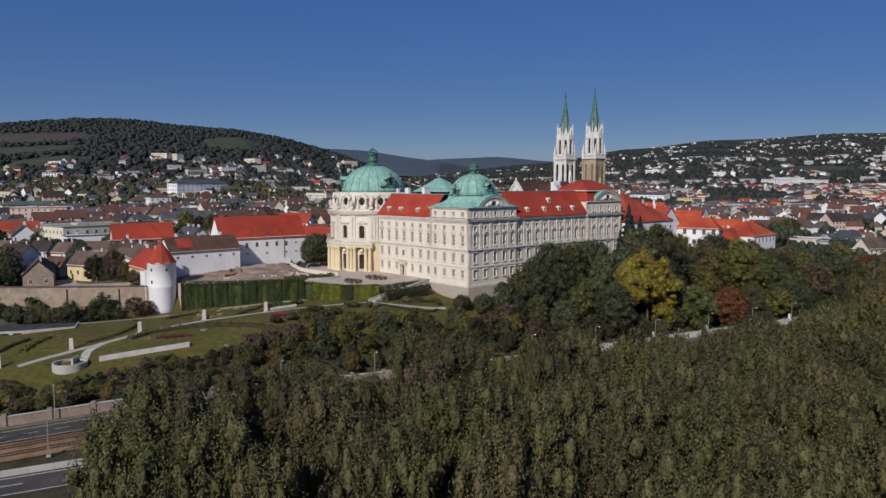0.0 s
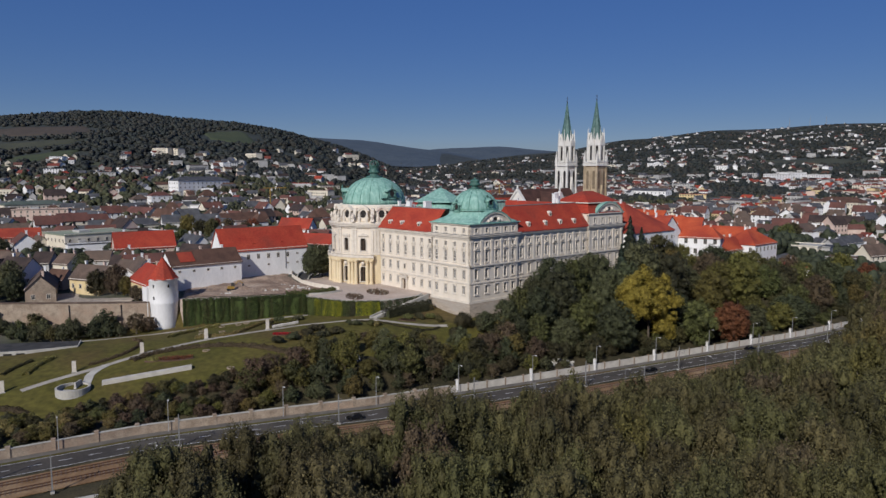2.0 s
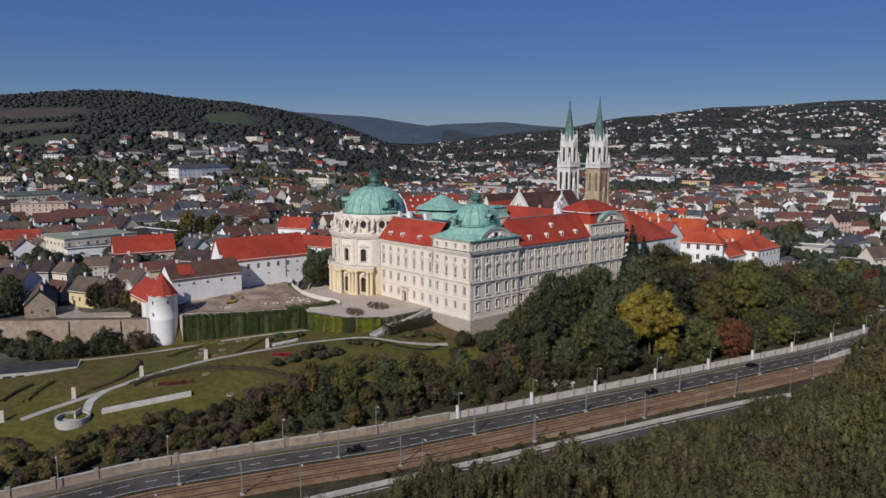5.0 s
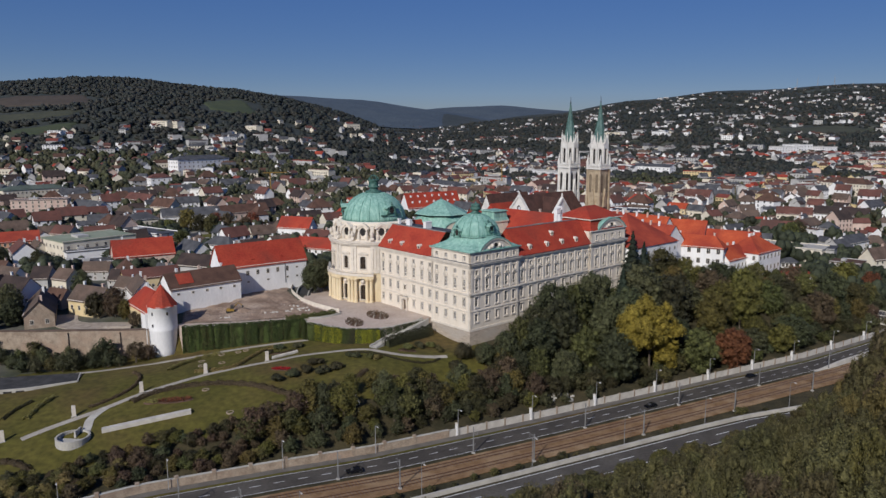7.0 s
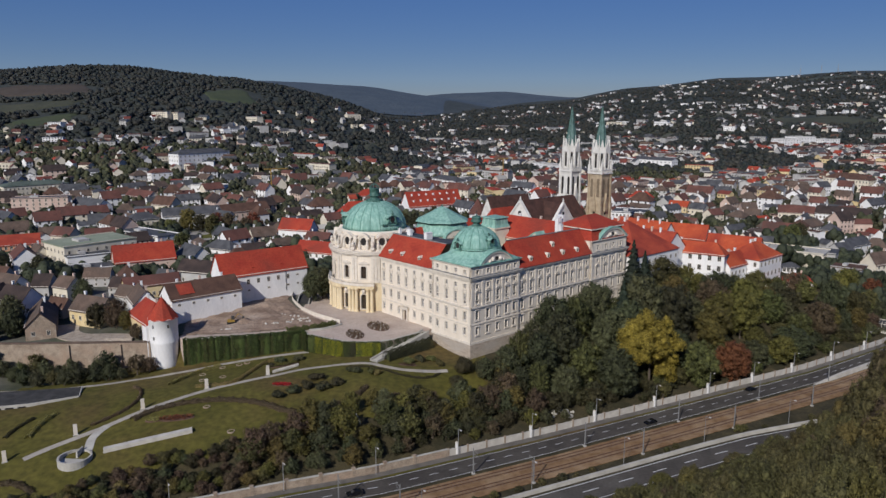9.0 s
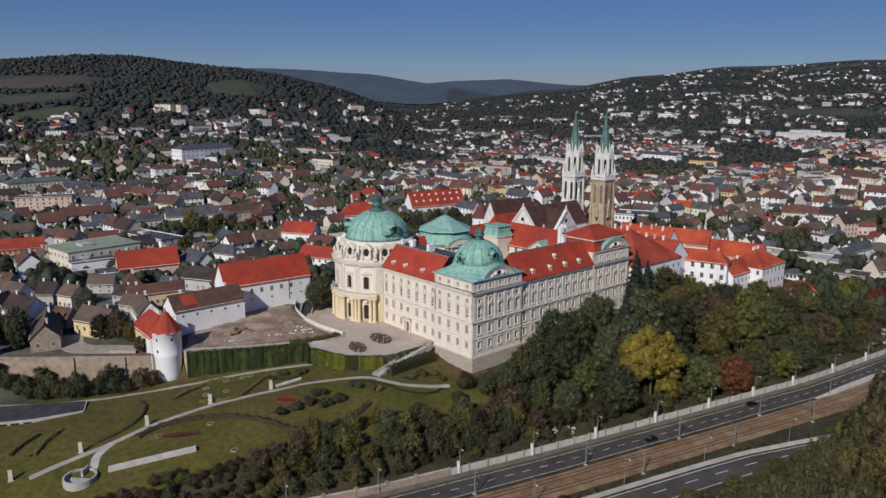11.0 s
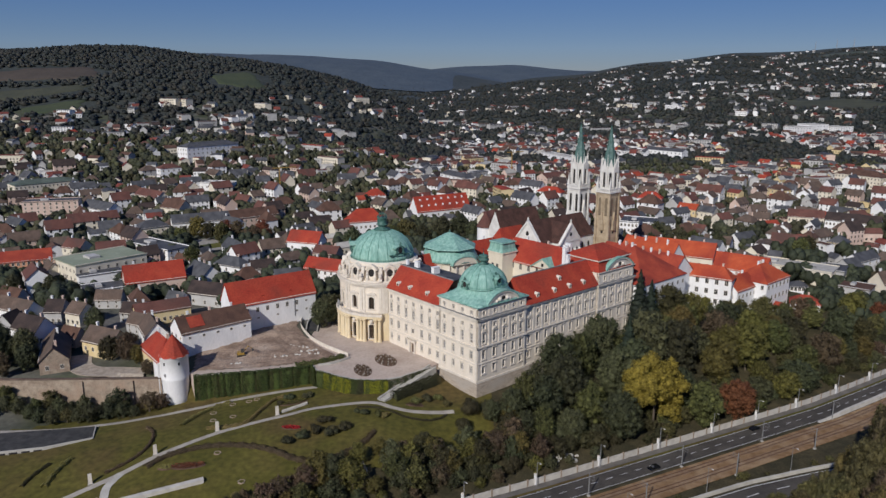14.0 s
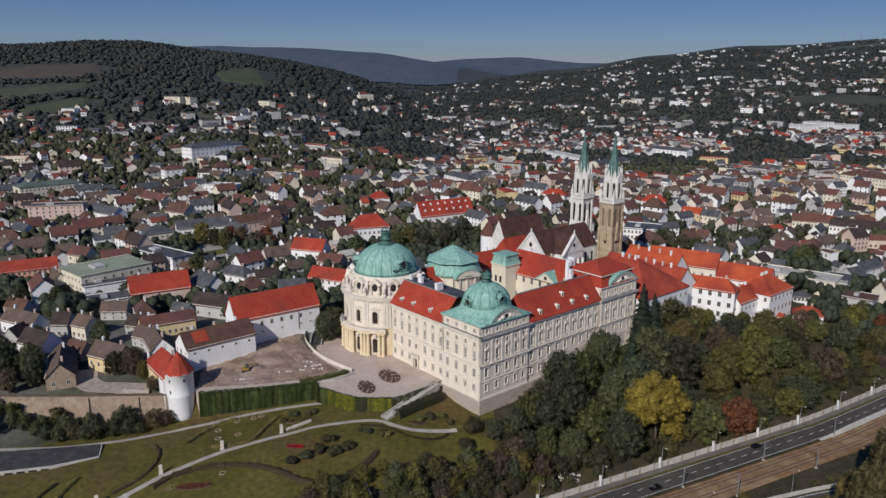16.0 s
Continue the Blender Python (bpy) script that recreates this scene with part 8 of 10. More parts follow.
def flower_bed(label, x, y, a, b, turn, mat, seed, h=0.5, n=500, size=0.22):
    rng = np.random.default_rng(seed)
    t = thing("flower_bed", label, "flower bed")
    ring = []
    for q in np.linspace(0, 2 * math.pi, 25)[:-1]:
        u, v = a * math.cos(q), b * math.sin(q)
        px, py = x + u * math.cos(radians(turn)) - v * math.sin(radians(turn)), y + u * math.sin(radians(turn)) + v * math.cos(radians(turn))
        ring.append((px, py, zat(px, py)))
    part("soil", Shape().loft([[(p[0], p[1], p[2] - 0.2) for p in ring], [(p[0], p[1], p[2] + 0.08) for p in ring]]), M["soil"], t)
    r, q = np.sqrt(rng.uniform(0, 0.9, n)), rng.uniform(0, 2 * math.pi, n)
    u, v = a * r * np.cos(q), b * r * np.sin(q)
    px, py = x + u * math.cos(radians(turn)) - v * math.sin(radians(turn)), y + u * math.sin(radians(turn)) + v * math.cos(radians(turn))
    P = np.stack([px, py, ground_z(px, py) + 0.1 + h * rng.uniform(0.3, 1, n)], 1)
    o = new("planting", card_mesh("planting", cards(P, size, rng), mat))
    o.parent = t
    return t


flower_bed("bed of bright red flowers on the lawn", -52.6, 233.0, 3.4, 1.1, -10, M["flower_red"], 31)
flower_bed("rust-brown planted bed on the lawn", -79.5, 212.6, 5.2, 1.4, 8, M["leaf_rust"], 32, 0.8)
flower_bed("pale planted bed on the lawn", -86.2, 212.0, 2.4, 1.2, 8, M["leaf_ochre"], 33, 0.6, 200)
flower_bed("dark planted bed below the retaining wall", -56.0, 253.3, 5.0, 1.6, 20, M["leaf_olive"], 34, 0.9)
flower_bed("small bed on the lawn by the plinth", -12.7, 248.0, 3.2, 1.2, 0, M["leaf_brown"], 35, 0.4, 250)


def shrub(label, x, y, w, h, mat, seed, n=700, size=0.16, name="shrub"):
    rng = np.random.default_rng(seed)
    lobes = [(rng.normal() * w * 0.2, rng.normal() * w * 0.2, h * rng.uniform(0.35, 0.6), w * rng.uniform(0.2, 0.32), w * rng.uniform(0.2, 0.32), h * rng.uniform(0.28, 0.42)) for _ in range(8)]
    P, N = crown_points(rng, lobes, n)
    t = thing(name, label, "shrub", pose(x, y, zat(x, y)))
    shared("crown", card_mesh("crown", cards(P, size, rng, 0, 0.75, N), mat, inner_foliage(rng, lobes, 0.76, 7, 4, 0.3)), t, Matrix())
    part("stem", Shape().tube([(0, 0, -0.5), (0, 0, h * 0.6)], 0.12, 0.04, 5), M["bark"], t)


GARDEN_SHRUBS = ((-51.6, 224.2, 4.4, 2.4, "leaf_dark"), (-47.7, 226.7, 4.8, 2.6, "leaf_dark"), (-43.8, 229.6, 4.4, 2.2, "leaf_hedge"), (-42, 236.1, 4.8, 2.4, "leaf_hedge"), (-39.3, 229.2, 4.4, 2.2, "leaf_dark"), (-35, 230.5, 4.8, 2.4, "leaf_hedge"),
                 (-30.3, 241.0, 3.6, 2.0, "leaf_dark"), (-24.6, 239.5, 3.6, 2.0, "leaf_mid"), (-22.2, 238.4, 2.6, 1.4, "leaf_ochre"), (-60.5, 252.2, 2.8, 1.6, "leaf_hedge"), (-58.3, 257.1, 3.2, 1.9, "leaf_dark"), (-52.5, 257.4, 3.4, 1.9, "leaf_dark"),
                 (-12.8, 250.3, 3.6, 2.2, "leaf_mid"), (-8.6, 252.6, 3.4, 2.2, "leaf_dark"), (-4.8, 254.4, 3.4, 2.2, "leaf_mid"), (-1.9, 248.7, 1.8, 2.8, "leaf_mid"), (5.8, 245.4, 7.0, 6.0, "leaf_hedge"), (11.5, 246.5, 7.0, 6.0, "leaf_dark"), (4.0, 238.0, 5.5, 3.8, "leaf_hedge"))
for i, (x, y, w, h, k) in enumerate(GARDEN_SHRUBS):
    shrub("rounded garden shrub on the lawn", x, y, w * 1.05, h, M[k], 400 + i, 1300 if w < 5 else 3600)


def stele(x, y):
    z = zat(x, y)
    t = thing("stone_stele", "upright white stone slab beside the garden path", "stele", pose(x, y, z, 0, 0, 30), "stone slabs along the path")
    part("slab", Shape().box(-0.55, -0.22, 0, 0.55, 0.22, 3.3, 0.04), M["trim"], t)
    part("foot", Shape().box(-0.75, -0.4, -0.3, 0.75, 0.4, 0.15), M["concrete"], t)


for x, y in ((-105.9, 205.0), (-92.2, 219.2), (-77.0, 232.9), (-59.6, 243.2), (-119.5, 193.0)):
    stele(x, y)
for i, (x, y) in enumerate(((-81.1, 240.9), (-75, 243.5), (-61.2, 205.4), (-72.6, 219.2), (-83.2, 247.6), (-78.5, 254.6), (-73.1, 256.4), (-70.7, 258.0), (-72, 181), (-85, 178))):
    t = thing("round_plinth", "low round concrete ring on the lawn", "garden ring", pose(x, y, zat(x, y)), "rings on the lawn")
    part("ring", Shape().lathe([(1.1, -0.3), (1.1, 0.2), (0.85, 0.2), (0.8, 0.05)], 20, cap=False), M["rubble2"], t)
    part("filling", Shape().lathe([(0.84, -0.3), (0.84, 0.1)], 20), M["lawn_rough"], t)
# round basin and the long white ramp wall
zb = zat(-100.5, 193.5)
basin = thing("round_basin", "round pale concrete basin at the path's end", "basin", pose(-100.5, 193.5, zb))
part("rim", Shape().lathe([(4.4, -1.5), (4.4, 1.3), (3.9, 1.3), (3.9, 0.1)], 32, cap=False), M["concrete"], basin)
part("floor", Shape().lathe([(3.95, -0.2), (3.95, 0.15)], 32), M["concrete"], basin)
part("fin", Shape().box(-0.3, 1.0, 0, 0.3, 4.6, 2.0, 0.1), M["concrete"], basin)
rw2 = thing("ramp_wall", "long low white concrete wall across the lawn", "wall")
part("wall", Shape().strip([(-94.3, 197.1, zat(-94.3, 197.1) - 0.4), (-83.4, 201.5, zat(-83.4, 201.5) - 0.4), (-72.5, 205.8, zat(-72.5, 205.8) - 0.4)], [(-0.9, 0), (0.9, 0), (0.9, 1.35), (-0.9, 1.35)]), M["pale_concrete"], rw2)
DECK_Z = zat(-122, 233) + 0.3
deck = thing("paved_deck", "grey paved deck with pale retaining wall", "deck", kind="structure")
part("slab", Shape().prism([(-117.5, 230.4), (-120.8, 239.2), (-131, 237), (-152, 233), (-154, 217.2), (-130, 223.8)], -5.0, DECK_Z), M["dark_paving"], deck)
part("railing", Shape().strip([(-120.8, 239.2, DECK_Z), (-117.5, 230.4, DECK_Z)], [(-0.15, -1.2), (0.15, -1.2), (0.15, 0.3), (-0.15, 0.3)]), M["concrete"], deck)
part("front_wall", Shape().strip([(-117.5, 230.4, DECK_Z), (-130, 223.7, DECK_Z), (-154, 217.0, DECK_Z)], [(-0.2, -4.5), (0.2, -4.5), (0.2, 0.45), (-0.2, 0.45)]), M["concrete"], deck)
# dark panels set on the wall face, painted shade in place of recesses
for k in range(6):
    part("opening", Shape().box(-1.2, -0.32, -1.75, 1.2, 0.1, -0.25), M["dark"], deck, at=pose(-131.8 - 3.4 * k, 223.2 - 0.95 * k, DECK_Z, 0, 0, 15.6))
dw = thing("rubble_edging", "low edging of pale rough stones beside the lawn hedge", "stones")
rng = np.random.default_rng(44)
for k in range(16):
    x, y = -58.2 + 7.0 * k / 15, 245.2 + 6.3 * k / 15
    r = rng.uniform(0.42, 0.6)
    part("stone", Shape().lathe([(r * 0.8, -0.3), (r, 0.35), (r * 0.8, 0.8), (r * 0.3, 1.0)], 6, 0, 0, rng.uniform(0, 1)), M["pale_concrete"], dw, at=pose(x, y, zat(x, y), 0, 0, 60 * k))
# old town wall left of the round tower
ow = thing("town_wall", "weathered beige stone wall below the houses", "wall", kind="structure")
part("wall", Shape().strip([(-300, 256.5, -3), (-200, 255.5, -3), (-150, 256.6, -3), (-126, 258.0, -3), (-105.5, 259.3, -3)], [(-0.6, 0), (0.6, 0), (0.5, 11.0), (-0.5, 11.0)]), M["rubble2"], ow)
part("coping", Shape().strip([(-300, 256.5, 8), (-200, 255.5, 8), (-150, 256.6, 8), (-126, 258.0, 8), (-105.5, 259.3, 8)], [(-0.75, 0), (0.75, 0), (0.6, 0.35), (-0.6, 0.35)]), M["tile_brown3"], ow)
for x in (-190, -165, -134, -116):
    yy = float(np.interp(x, (-200, -150, -126, -105.5), (255.5, 256.6, 258.0, 259.3)))
    part("pier", Shape().box(x - 0.7, yy - 1.2, -3, x + 0.7, yy, 7.4, 0.1), M["rubble2"], ow)


path_strip("yard", "pale gravel yard behind the old town wall", [(-147, 283), (-142.5, 273), (-135.5, 267.5), (-125, 265.8), (-113, 263.5)], 8.5, M["plinth"], 0.25)


# ---- building ground on the square ----
def dig():
    rng = np.random.default_rng(9)
    poly = [(-96, 264), (-78, 266.5), (-63, 270.5), (-50, 276.5), (-45, 282), (-53.5, 291), (-62, 303), (-67, 313), (-69, 326), (-82, 320), (-94, 302), (-101, 282)]
    xs, ys = np.arange(-102, -43, 0.9), np.arange(262, 328, 0.9)
    X, Y = np.meshgrid(xs, ys)
    pn = len(poly)
    inside = np.zeros(X.shape, bool)
    dist = np.full(X.shape, 99.0)
    for i in range(pn):
        (x0, y0), (x1, y1) = poly[i], poly[(i + 1) % pn]
        c = ((y0 > Y) != (y1 > Y)) & (X < (x1 - x0) * (Y - y0) / (y1 - y0 + 1e-9) + x0)
        inside ^= c
        t = np.clip(((X - x0) * (x1 - x0) + (Y - y0) * (y1 - y0)) / ((x1 - x0) ** 2 + (y1 - y0) ** 2), 0, 1)
        dist = np.minimum(dist, np.hypot(X - x0 - t * (x1 - x0), Y - y0 - t * (y1 - y0)))
    rough = sum(a * np.sin(X * f + i) * np.cos(Y * f * 1.13 - i * 2) for i, (f, a) in enumerate(((0.35, 0.35), (0.9, 0.18), (2.1, 0.08))))
    bank = 0.35 * np.exp(-((np.hypot(X + 73, Y - 291) - 11) / 1.6) ** 2) + 0.16 * np.sin(dist * 2.3 + 0.25 * np.sin(X * 0.3)) * smoothstep(1, 4, dist) * (dist < 15)
    bank += 1.5 * np.exp(-(((X + 75) / 3.2) ** 2 + ((Y - 301) / 2.4) ** 2)) + 1.0 * np.exp(-(((X + 86) / 3.0) ** 2 + ((Y - 297) / 2.2) ** 2)) + 1.1 * np.exp(-(((X + 77.5) / 1.8) ** 2 + ((Y - 280) / 1.3) ** 2))
    Z = np.maximum(ground_z(X, Y), TERRACE_Z) + (0.25 + rough * 0.6 + bank) * smoothstep(0, 2.5, dist) - 0.25 + 0.55
    i = np.arange(X.size).reshape(X.shape)
    q = np.stack([i[:-1, :-1], i[:-1, 1:], i[1:, 1:], i[1:, :-1]], -1).reshape(-1, 4)
    ok = inside.ravel()[q].all(1)
    me = bpy.data.meshes.new("dug_ground")
    me.from_pydata(np.stack([X.ravel(), Y.ravel(), Z.ravel()], 1).tolist(), [], q[ok].tolist())
    me.materials.append(M["earth"])
    me.shade_smooth()
    tagged(new("dug_ground", me), "uneven brown dug earth of the building site", "earth", kind="stuff")
    s = Shape()
    for (x0, y0), (x1, y1) in (((-71.3, 278.3), (-51.1, 282.8)), ((-67, 282.5), (-54, 286)), ((-65.4, 290.6), (-58.1, 288.9)), ((-84, 270.5), (-80, 271.5))):
        for k in range(int(3 + 1.1 * (x1 - x0))):
            f = rng.uniform()
            x, y = x0 + (x1 - x0) * f + rng.normal() * 0.4, y0 + (y1 - y0) * f + rng.normal() * 0.4
            r = rng.uniform(0.3, 0.65)
            z = max(zat(x, y), TERRACE_Z) + 0.3
            s.lathe([(r * 0.7, z - 0.2), (r, z + r * 0.4), (r * 0.5, z + r)], 5, x, y, rng.uniform(0, 3))
    o = new("rubble", mesh_of("rubble", s, M["pale_concrete"]))
    tagged(o, "pale stone rubble blocks on the building site", "rubble", kind="stuff")


dig()
RAMP = [(-57.5, 309), (-58.5, 318), (-58.0, 330), (-57.0, 343)]
path_strip("ramp", "grey paved ramp rising beside the hall", RAMP, 10.0, M["dark_paving"], 0.3)
for dx, h in ((-5.2, 1.1), (-0.6, 0.6), (5.0, 1.0)):
    rl = thing("ramp_wall", "low rough stone wall along the ramp", "wall")
    part("wall", Shape().strip([(x + dx, y, zat(x + dx, y) - 0.6) for x, y in RAMP[(0 if dx < 0 else 1):]], [(-0.3, 0), (0.3, 0), (0.26, 0.6 + h), (-0.26, 0.6 + h)]), M["concrete"], rl)
hd = thing("site_hoarding", "white sheet hoarding round the building site", "fence")
HP = spline([(-67.3, 324.9, 0), (-65.9, 313.6, 0), (-61.1, 303.1, 0), (-52.5, 291.5, 0), (-43.7, 283.2, 0), (-40.5, 280.5, 0)], 5)
for k in range(len(HP) - 1):
    a, b = HP[k], HP[k + 1]
    z = max(zat(a.x, a.y), TERRACE_Z)
    q = (b - a).length
    part("sheet", Shape().box(0.05, -0.03, 0, q - 0.05, 0.03, 1.55).box(-0.05, -0.05, -0.3, 0.05, 0.05, 1.65), M["trim"], hd, at=pose(a.x, a.y, z, 0, 0, math.degrees(math.atan2(b.y - a.y, b.x - a.x))))
dz = max(zat(-82, 279), TERRACE_Z) + 0.3
dg = thing("excavator", "small yellow excavator on the dug earth", "excavator", pose(-82, 279, dz, 0, 0, 20))
for y in (-1.1, 1.1):
    part("track", Shape().box(-1.7, y - 0.28, 0, 1.7, y + 0.28, 0.75, 0.12), M["tyre"], dg)
part("body", Shape().box(-1.5, -1.1, 0.8, 1.2, 1.1, 1.7, 0.1), M["digger"], dg)
part("cab", Shape().box(-0.1, -1.0, 1.7, 1.2, 0.1, 3.0, 0.1), M["glass"], dg)
part("boom", Shape().tube([(1.0, 0.4, 1.6), (2.8, 0.4, 3.6), (4.4, 0.4, 2.6)], 0.2, 0.15, 5), M["digger"], dg)
part("bucket", Shape().box(4.1, 0.0, 1.5, 4.9, 0.8, 2.4, 0.1), M["darksteel"], dg)
for k, (u, v, a, b, turn) in enumerate(((-25.6, 34.5, 5.6, 3.1, 70), (-13.0, 37.2, 6.4, 3.8, 75))):
    x, y = local(u, v)
    rng = np.random.default_rng(60 + k)
    t = thing("rose_bed", "dark planted bed with pale paths on the terrace", "flower bed", pose(x, y, TERRACE_Z, 0, 0, 42 + turn))
    part("soil", Shape().loft([[(a * math.cos(q), b * math.sin(q), z) for q in np.linspace(0, 2 * math.pi, 29)[:-1]] for z in (-0.1, 0.1)]), M["soil"], t)
    n = 900
    r, q = np.sqrt(rng.uniform(0, 0.95, n)), rng.uniform(0, 2 * math.pi, n)
    keep = (np.abs(np.sin(q * 4)) > 0.3) & (np.abs(r - 0.6) > 0.06)
    P = np.stack([a * r * np.cos(q), b * r * np.sin(q), 0.15 + 0.6 * rng.uniform(0.2, 1, n)], 1)[keep]
    o = new("rose_planting", card_mesh("rose_planting", cards(P, 0.2, rng), M["leaf_brown"]))
    o["kind"] = "stuff"
    o.parent = t
    for r0 in (0.35, 0.6, 0.85):
        for q in np.arange(0.2, 6.2, 0.55 / r0):
            part("paving_stone", Shape().box(-0.32, -0.2, 0.08, 0.32, 0.2, 0.4, 0.03), M["pale_concrete"], t, at=pose(a * r0 * math.cos(q), b * r0 * math.sin(q), 0, 0, 0, math.degrees(q) + 90))
pp = thing("drain_channel", "grey concrete drain running down the slope", "channel")
part("channel", Shape().strip([(-28.2, 216.3, zat(-28.2, 216.3)), (-25.3, 209.7, zat(-25.3, 209.7)), (-23, 203.7, zat(-23, 203.7))], [(-0.5, -0.2), (0.5, -0.2), (0.5, 0.5), (0.3, 0.5), (0.25, 0.15), (-0.25, 0.15), (-0.3, 0.5), (-0.5, 0.5)]), M["concrete"], pp)

# ---- trees: riverside wood, park, garden slope ----
def jitter(rng, s0, s1, n0, n1, step):
    out = []
    for a in np.arange(s0, s1, step):
        for b in np.arange(n0, n1, step):
            out.append((a + rng.uniform(-0.42, 0.42) * step, b + rng.uniform(-0.42, 0.42) * step))
    return out


rng = np.random.default_rng(77)
POP = [poplar_meshes(100 + i, 17.0, 7.6, 17000, 0.105) for i in range(5)]
POP += [poplar_meshes(110 + i, 17.0, 7.6, 9000, 0.155) for i in range(6)]
POP_YELLOW = [poplar_meshes(120 + i, 17.0, 7.6, 10000, 0.155, "leaf_poplar_yellow") for i in range(2)]
POP_BROWN = [poplar_meshes(124 + i, 17.0, 7.6, 10000, 0.155, "leaf_poplar_brown") for i in range(2)]
WILLOW = [willow_meshes(130 + i, 17.0, 13.0, 14000, 0.17, k) for i, k in enumerate(("leaf_poplar_yellow", "leaf_poplar", "leaf_poplar_brown", "leaf_poplar"))]
for s, n in jitter(rng, -118, 168, -152, -36, 8.1):
    x, y = from_road(s, n)
    k = float(kerb_n(s))
    if n > k - 16.0 or y < 62 or x < -47 + rng.uniform(-3, 3) or abs(x) > 0.68 * y + 8 or (x > 60 and n < -120):
        continue
    ne = n - float(np.interp(s, (40, 60, 80, 100), (0, 6, 18, 20)))
    tall = float(np.interp(ne, (-110, -92, -80, -70, -60, -50, -44), (29.2, 29.2, 25.8, 20.2, 13.8, 9.2, 6))) * rng.uniform(0.95, 1.08) * (float(np.interp(s, (35, 60, 90), (1.0, 1.22, 1.47))) if ne < -68 else 1.0) * float(np.interp(s, (-100, -72, -48, -25, 5, 30), (1.12, 1.11, 1.06, 1.02, 1.05, 1.09)))
    sc = (tall / 17.0) ** 0.35 * rng.uniform(0.86, 1.16)
    if s > 62 and rng.uniform() < 0.75:
        if rng.uniform() < 0.55:
            j = rng.integers(4)
            tree("riverside_tree", ("broad yellowing", "broad olive-green", "broad browning", "broad olive-green")[j] + " willow in the riverside wood", WILLOW[j], x, y, ROAD_Z - 0.3, rng.uniform(0, 360), sc * 0.95, tall / 17.0 / sc, "riverside wood")
        continue
    tone = rng.uniform() - 0.0022 * max(0.0, s + 20)
    pick, other = POP, POP_YELLOW if tone < 0.05 else POP_BROWN if tone < 0.12 else None
    words = "yellowing riverside tree in the wood" if other is POP_YELLOW else "browning riverside tree in the wood" if other else "slender olive-green riverside tree in the wood"
    tree("riverside_tree", words, pick[rng.integers(5) if y < 118 else 5 + rng.integers(6)] if not other else other[rng.integers(2)], x, y, ROAD_Z - 0.3, rng.uniform(0, 360), sc, tall / 17.0 / sc, "riverside wood")
SCRUB = [broad_meshes(150 + i, 5.0, 5.5, 1800, 0.15, M[k], base=0.02, k=26) for i, k in enumerate(("leaf_poplar", "leaf_mid", "leaf_hedge"))]
for s in np.arange(-100, 190, 5.2):
    k = float(kerb_n(s))
    x, y = from_road(s + rng.uniform(-1.5, 1.5), k - 14.2 - rng.uniform(0, 3))
    if x > -50:
        tree("scrub_bush", "olive scrub bush on the edge of the wood", SCRUB[rng.integers(3)], x, y, ROAD_Z - 0.3, rng.uniform(0, 360), rng.uniform(0.55, 1.0), 1.0, "scrub by the lower road", "bush")
for s in list(np.arange(-60, 10, 6.5)) + [30, 36, 60, 64, 69, 90, 97, 105, 112, 119]:
    x, y = from_road(s + rng.uniform(-2, 2), float(kerb_n(s)) + rng.uniform(1.6, 3.6))
    tree("scrub_bush", "low bush between railway and lower road", SCRUB[rng.integers(3)], x, y, ROAD_Z - 0.2, rng.uniform(0, 360), rng.uniform(0.3, 0.62), 0.8, "bushes by the railway", "bush")

# park beside the river front
PARK = {k: [broad_meshes(200 + 10 * j + i, 21.0, 15.5, 11000, 0.25, M[k], base=0.07, k=150, nu=5, nv=3) for i in range(c)] for j, (k, c) in enumerate((("leaf_dark", 4), ("leaf_mid", 3), ("leaf_hedge", 1), ("leaf_brown", 1), ("leaf_rust", 1), ("leaf_olive", 2)))}
PINE = [conifer_meshes(260 + i, 24.0, 12.5, 8000, 0.27, M["leaf_pine"]) for i in range(2)]


def twin_crown(seed, mat):
    """A great tree with two crowns: a high dome and a limb that hangs low beside it."""
    rng = np.random.default_rng(seed)
    lobes = []
    for i in range(150):
        v = sphere_points(rng, 1, -0.9)[0]
        q, r = rng.uniform(0.6, 1.02), 0.7 + 1.5 * rng.uniform() ** 1.6
        if i < 90:
            c, e = (-3.2, -1.0, 17.5), (7.2, 6.5, 8.3)
        else:
            c, e = (5.0, 0.5, 13.0), (5.2, 5.0, 11.0)
        lobes.append((c[0] + v[0] * e[0] * q, c[1] + v[1] * e[1] * q, c[2] + v[2] * e[2] * q, r, r, r * rng.uniform(0.8, 1.2)))
    P, N = crown_points(rng, lobes, 24000, 0.25)
    P = P + rng.normal(size=P.shape) * 0.2
    return card_mesh("crown", cards(P, 0.26, rng, 0, 0.75, N), mat, inner_foliage(rng, lobes + [(-3.2, -1.0, 17.5, 4.8, 4.3, 5.8), (5.0, 0.5, 13.0, 3.2, 3.1, 7.4)], 0.76, 6, 4, 0.35)), mesh_of("trunk", limbs(rng, 22, 0.45, 7, 6.5), M["bark"])


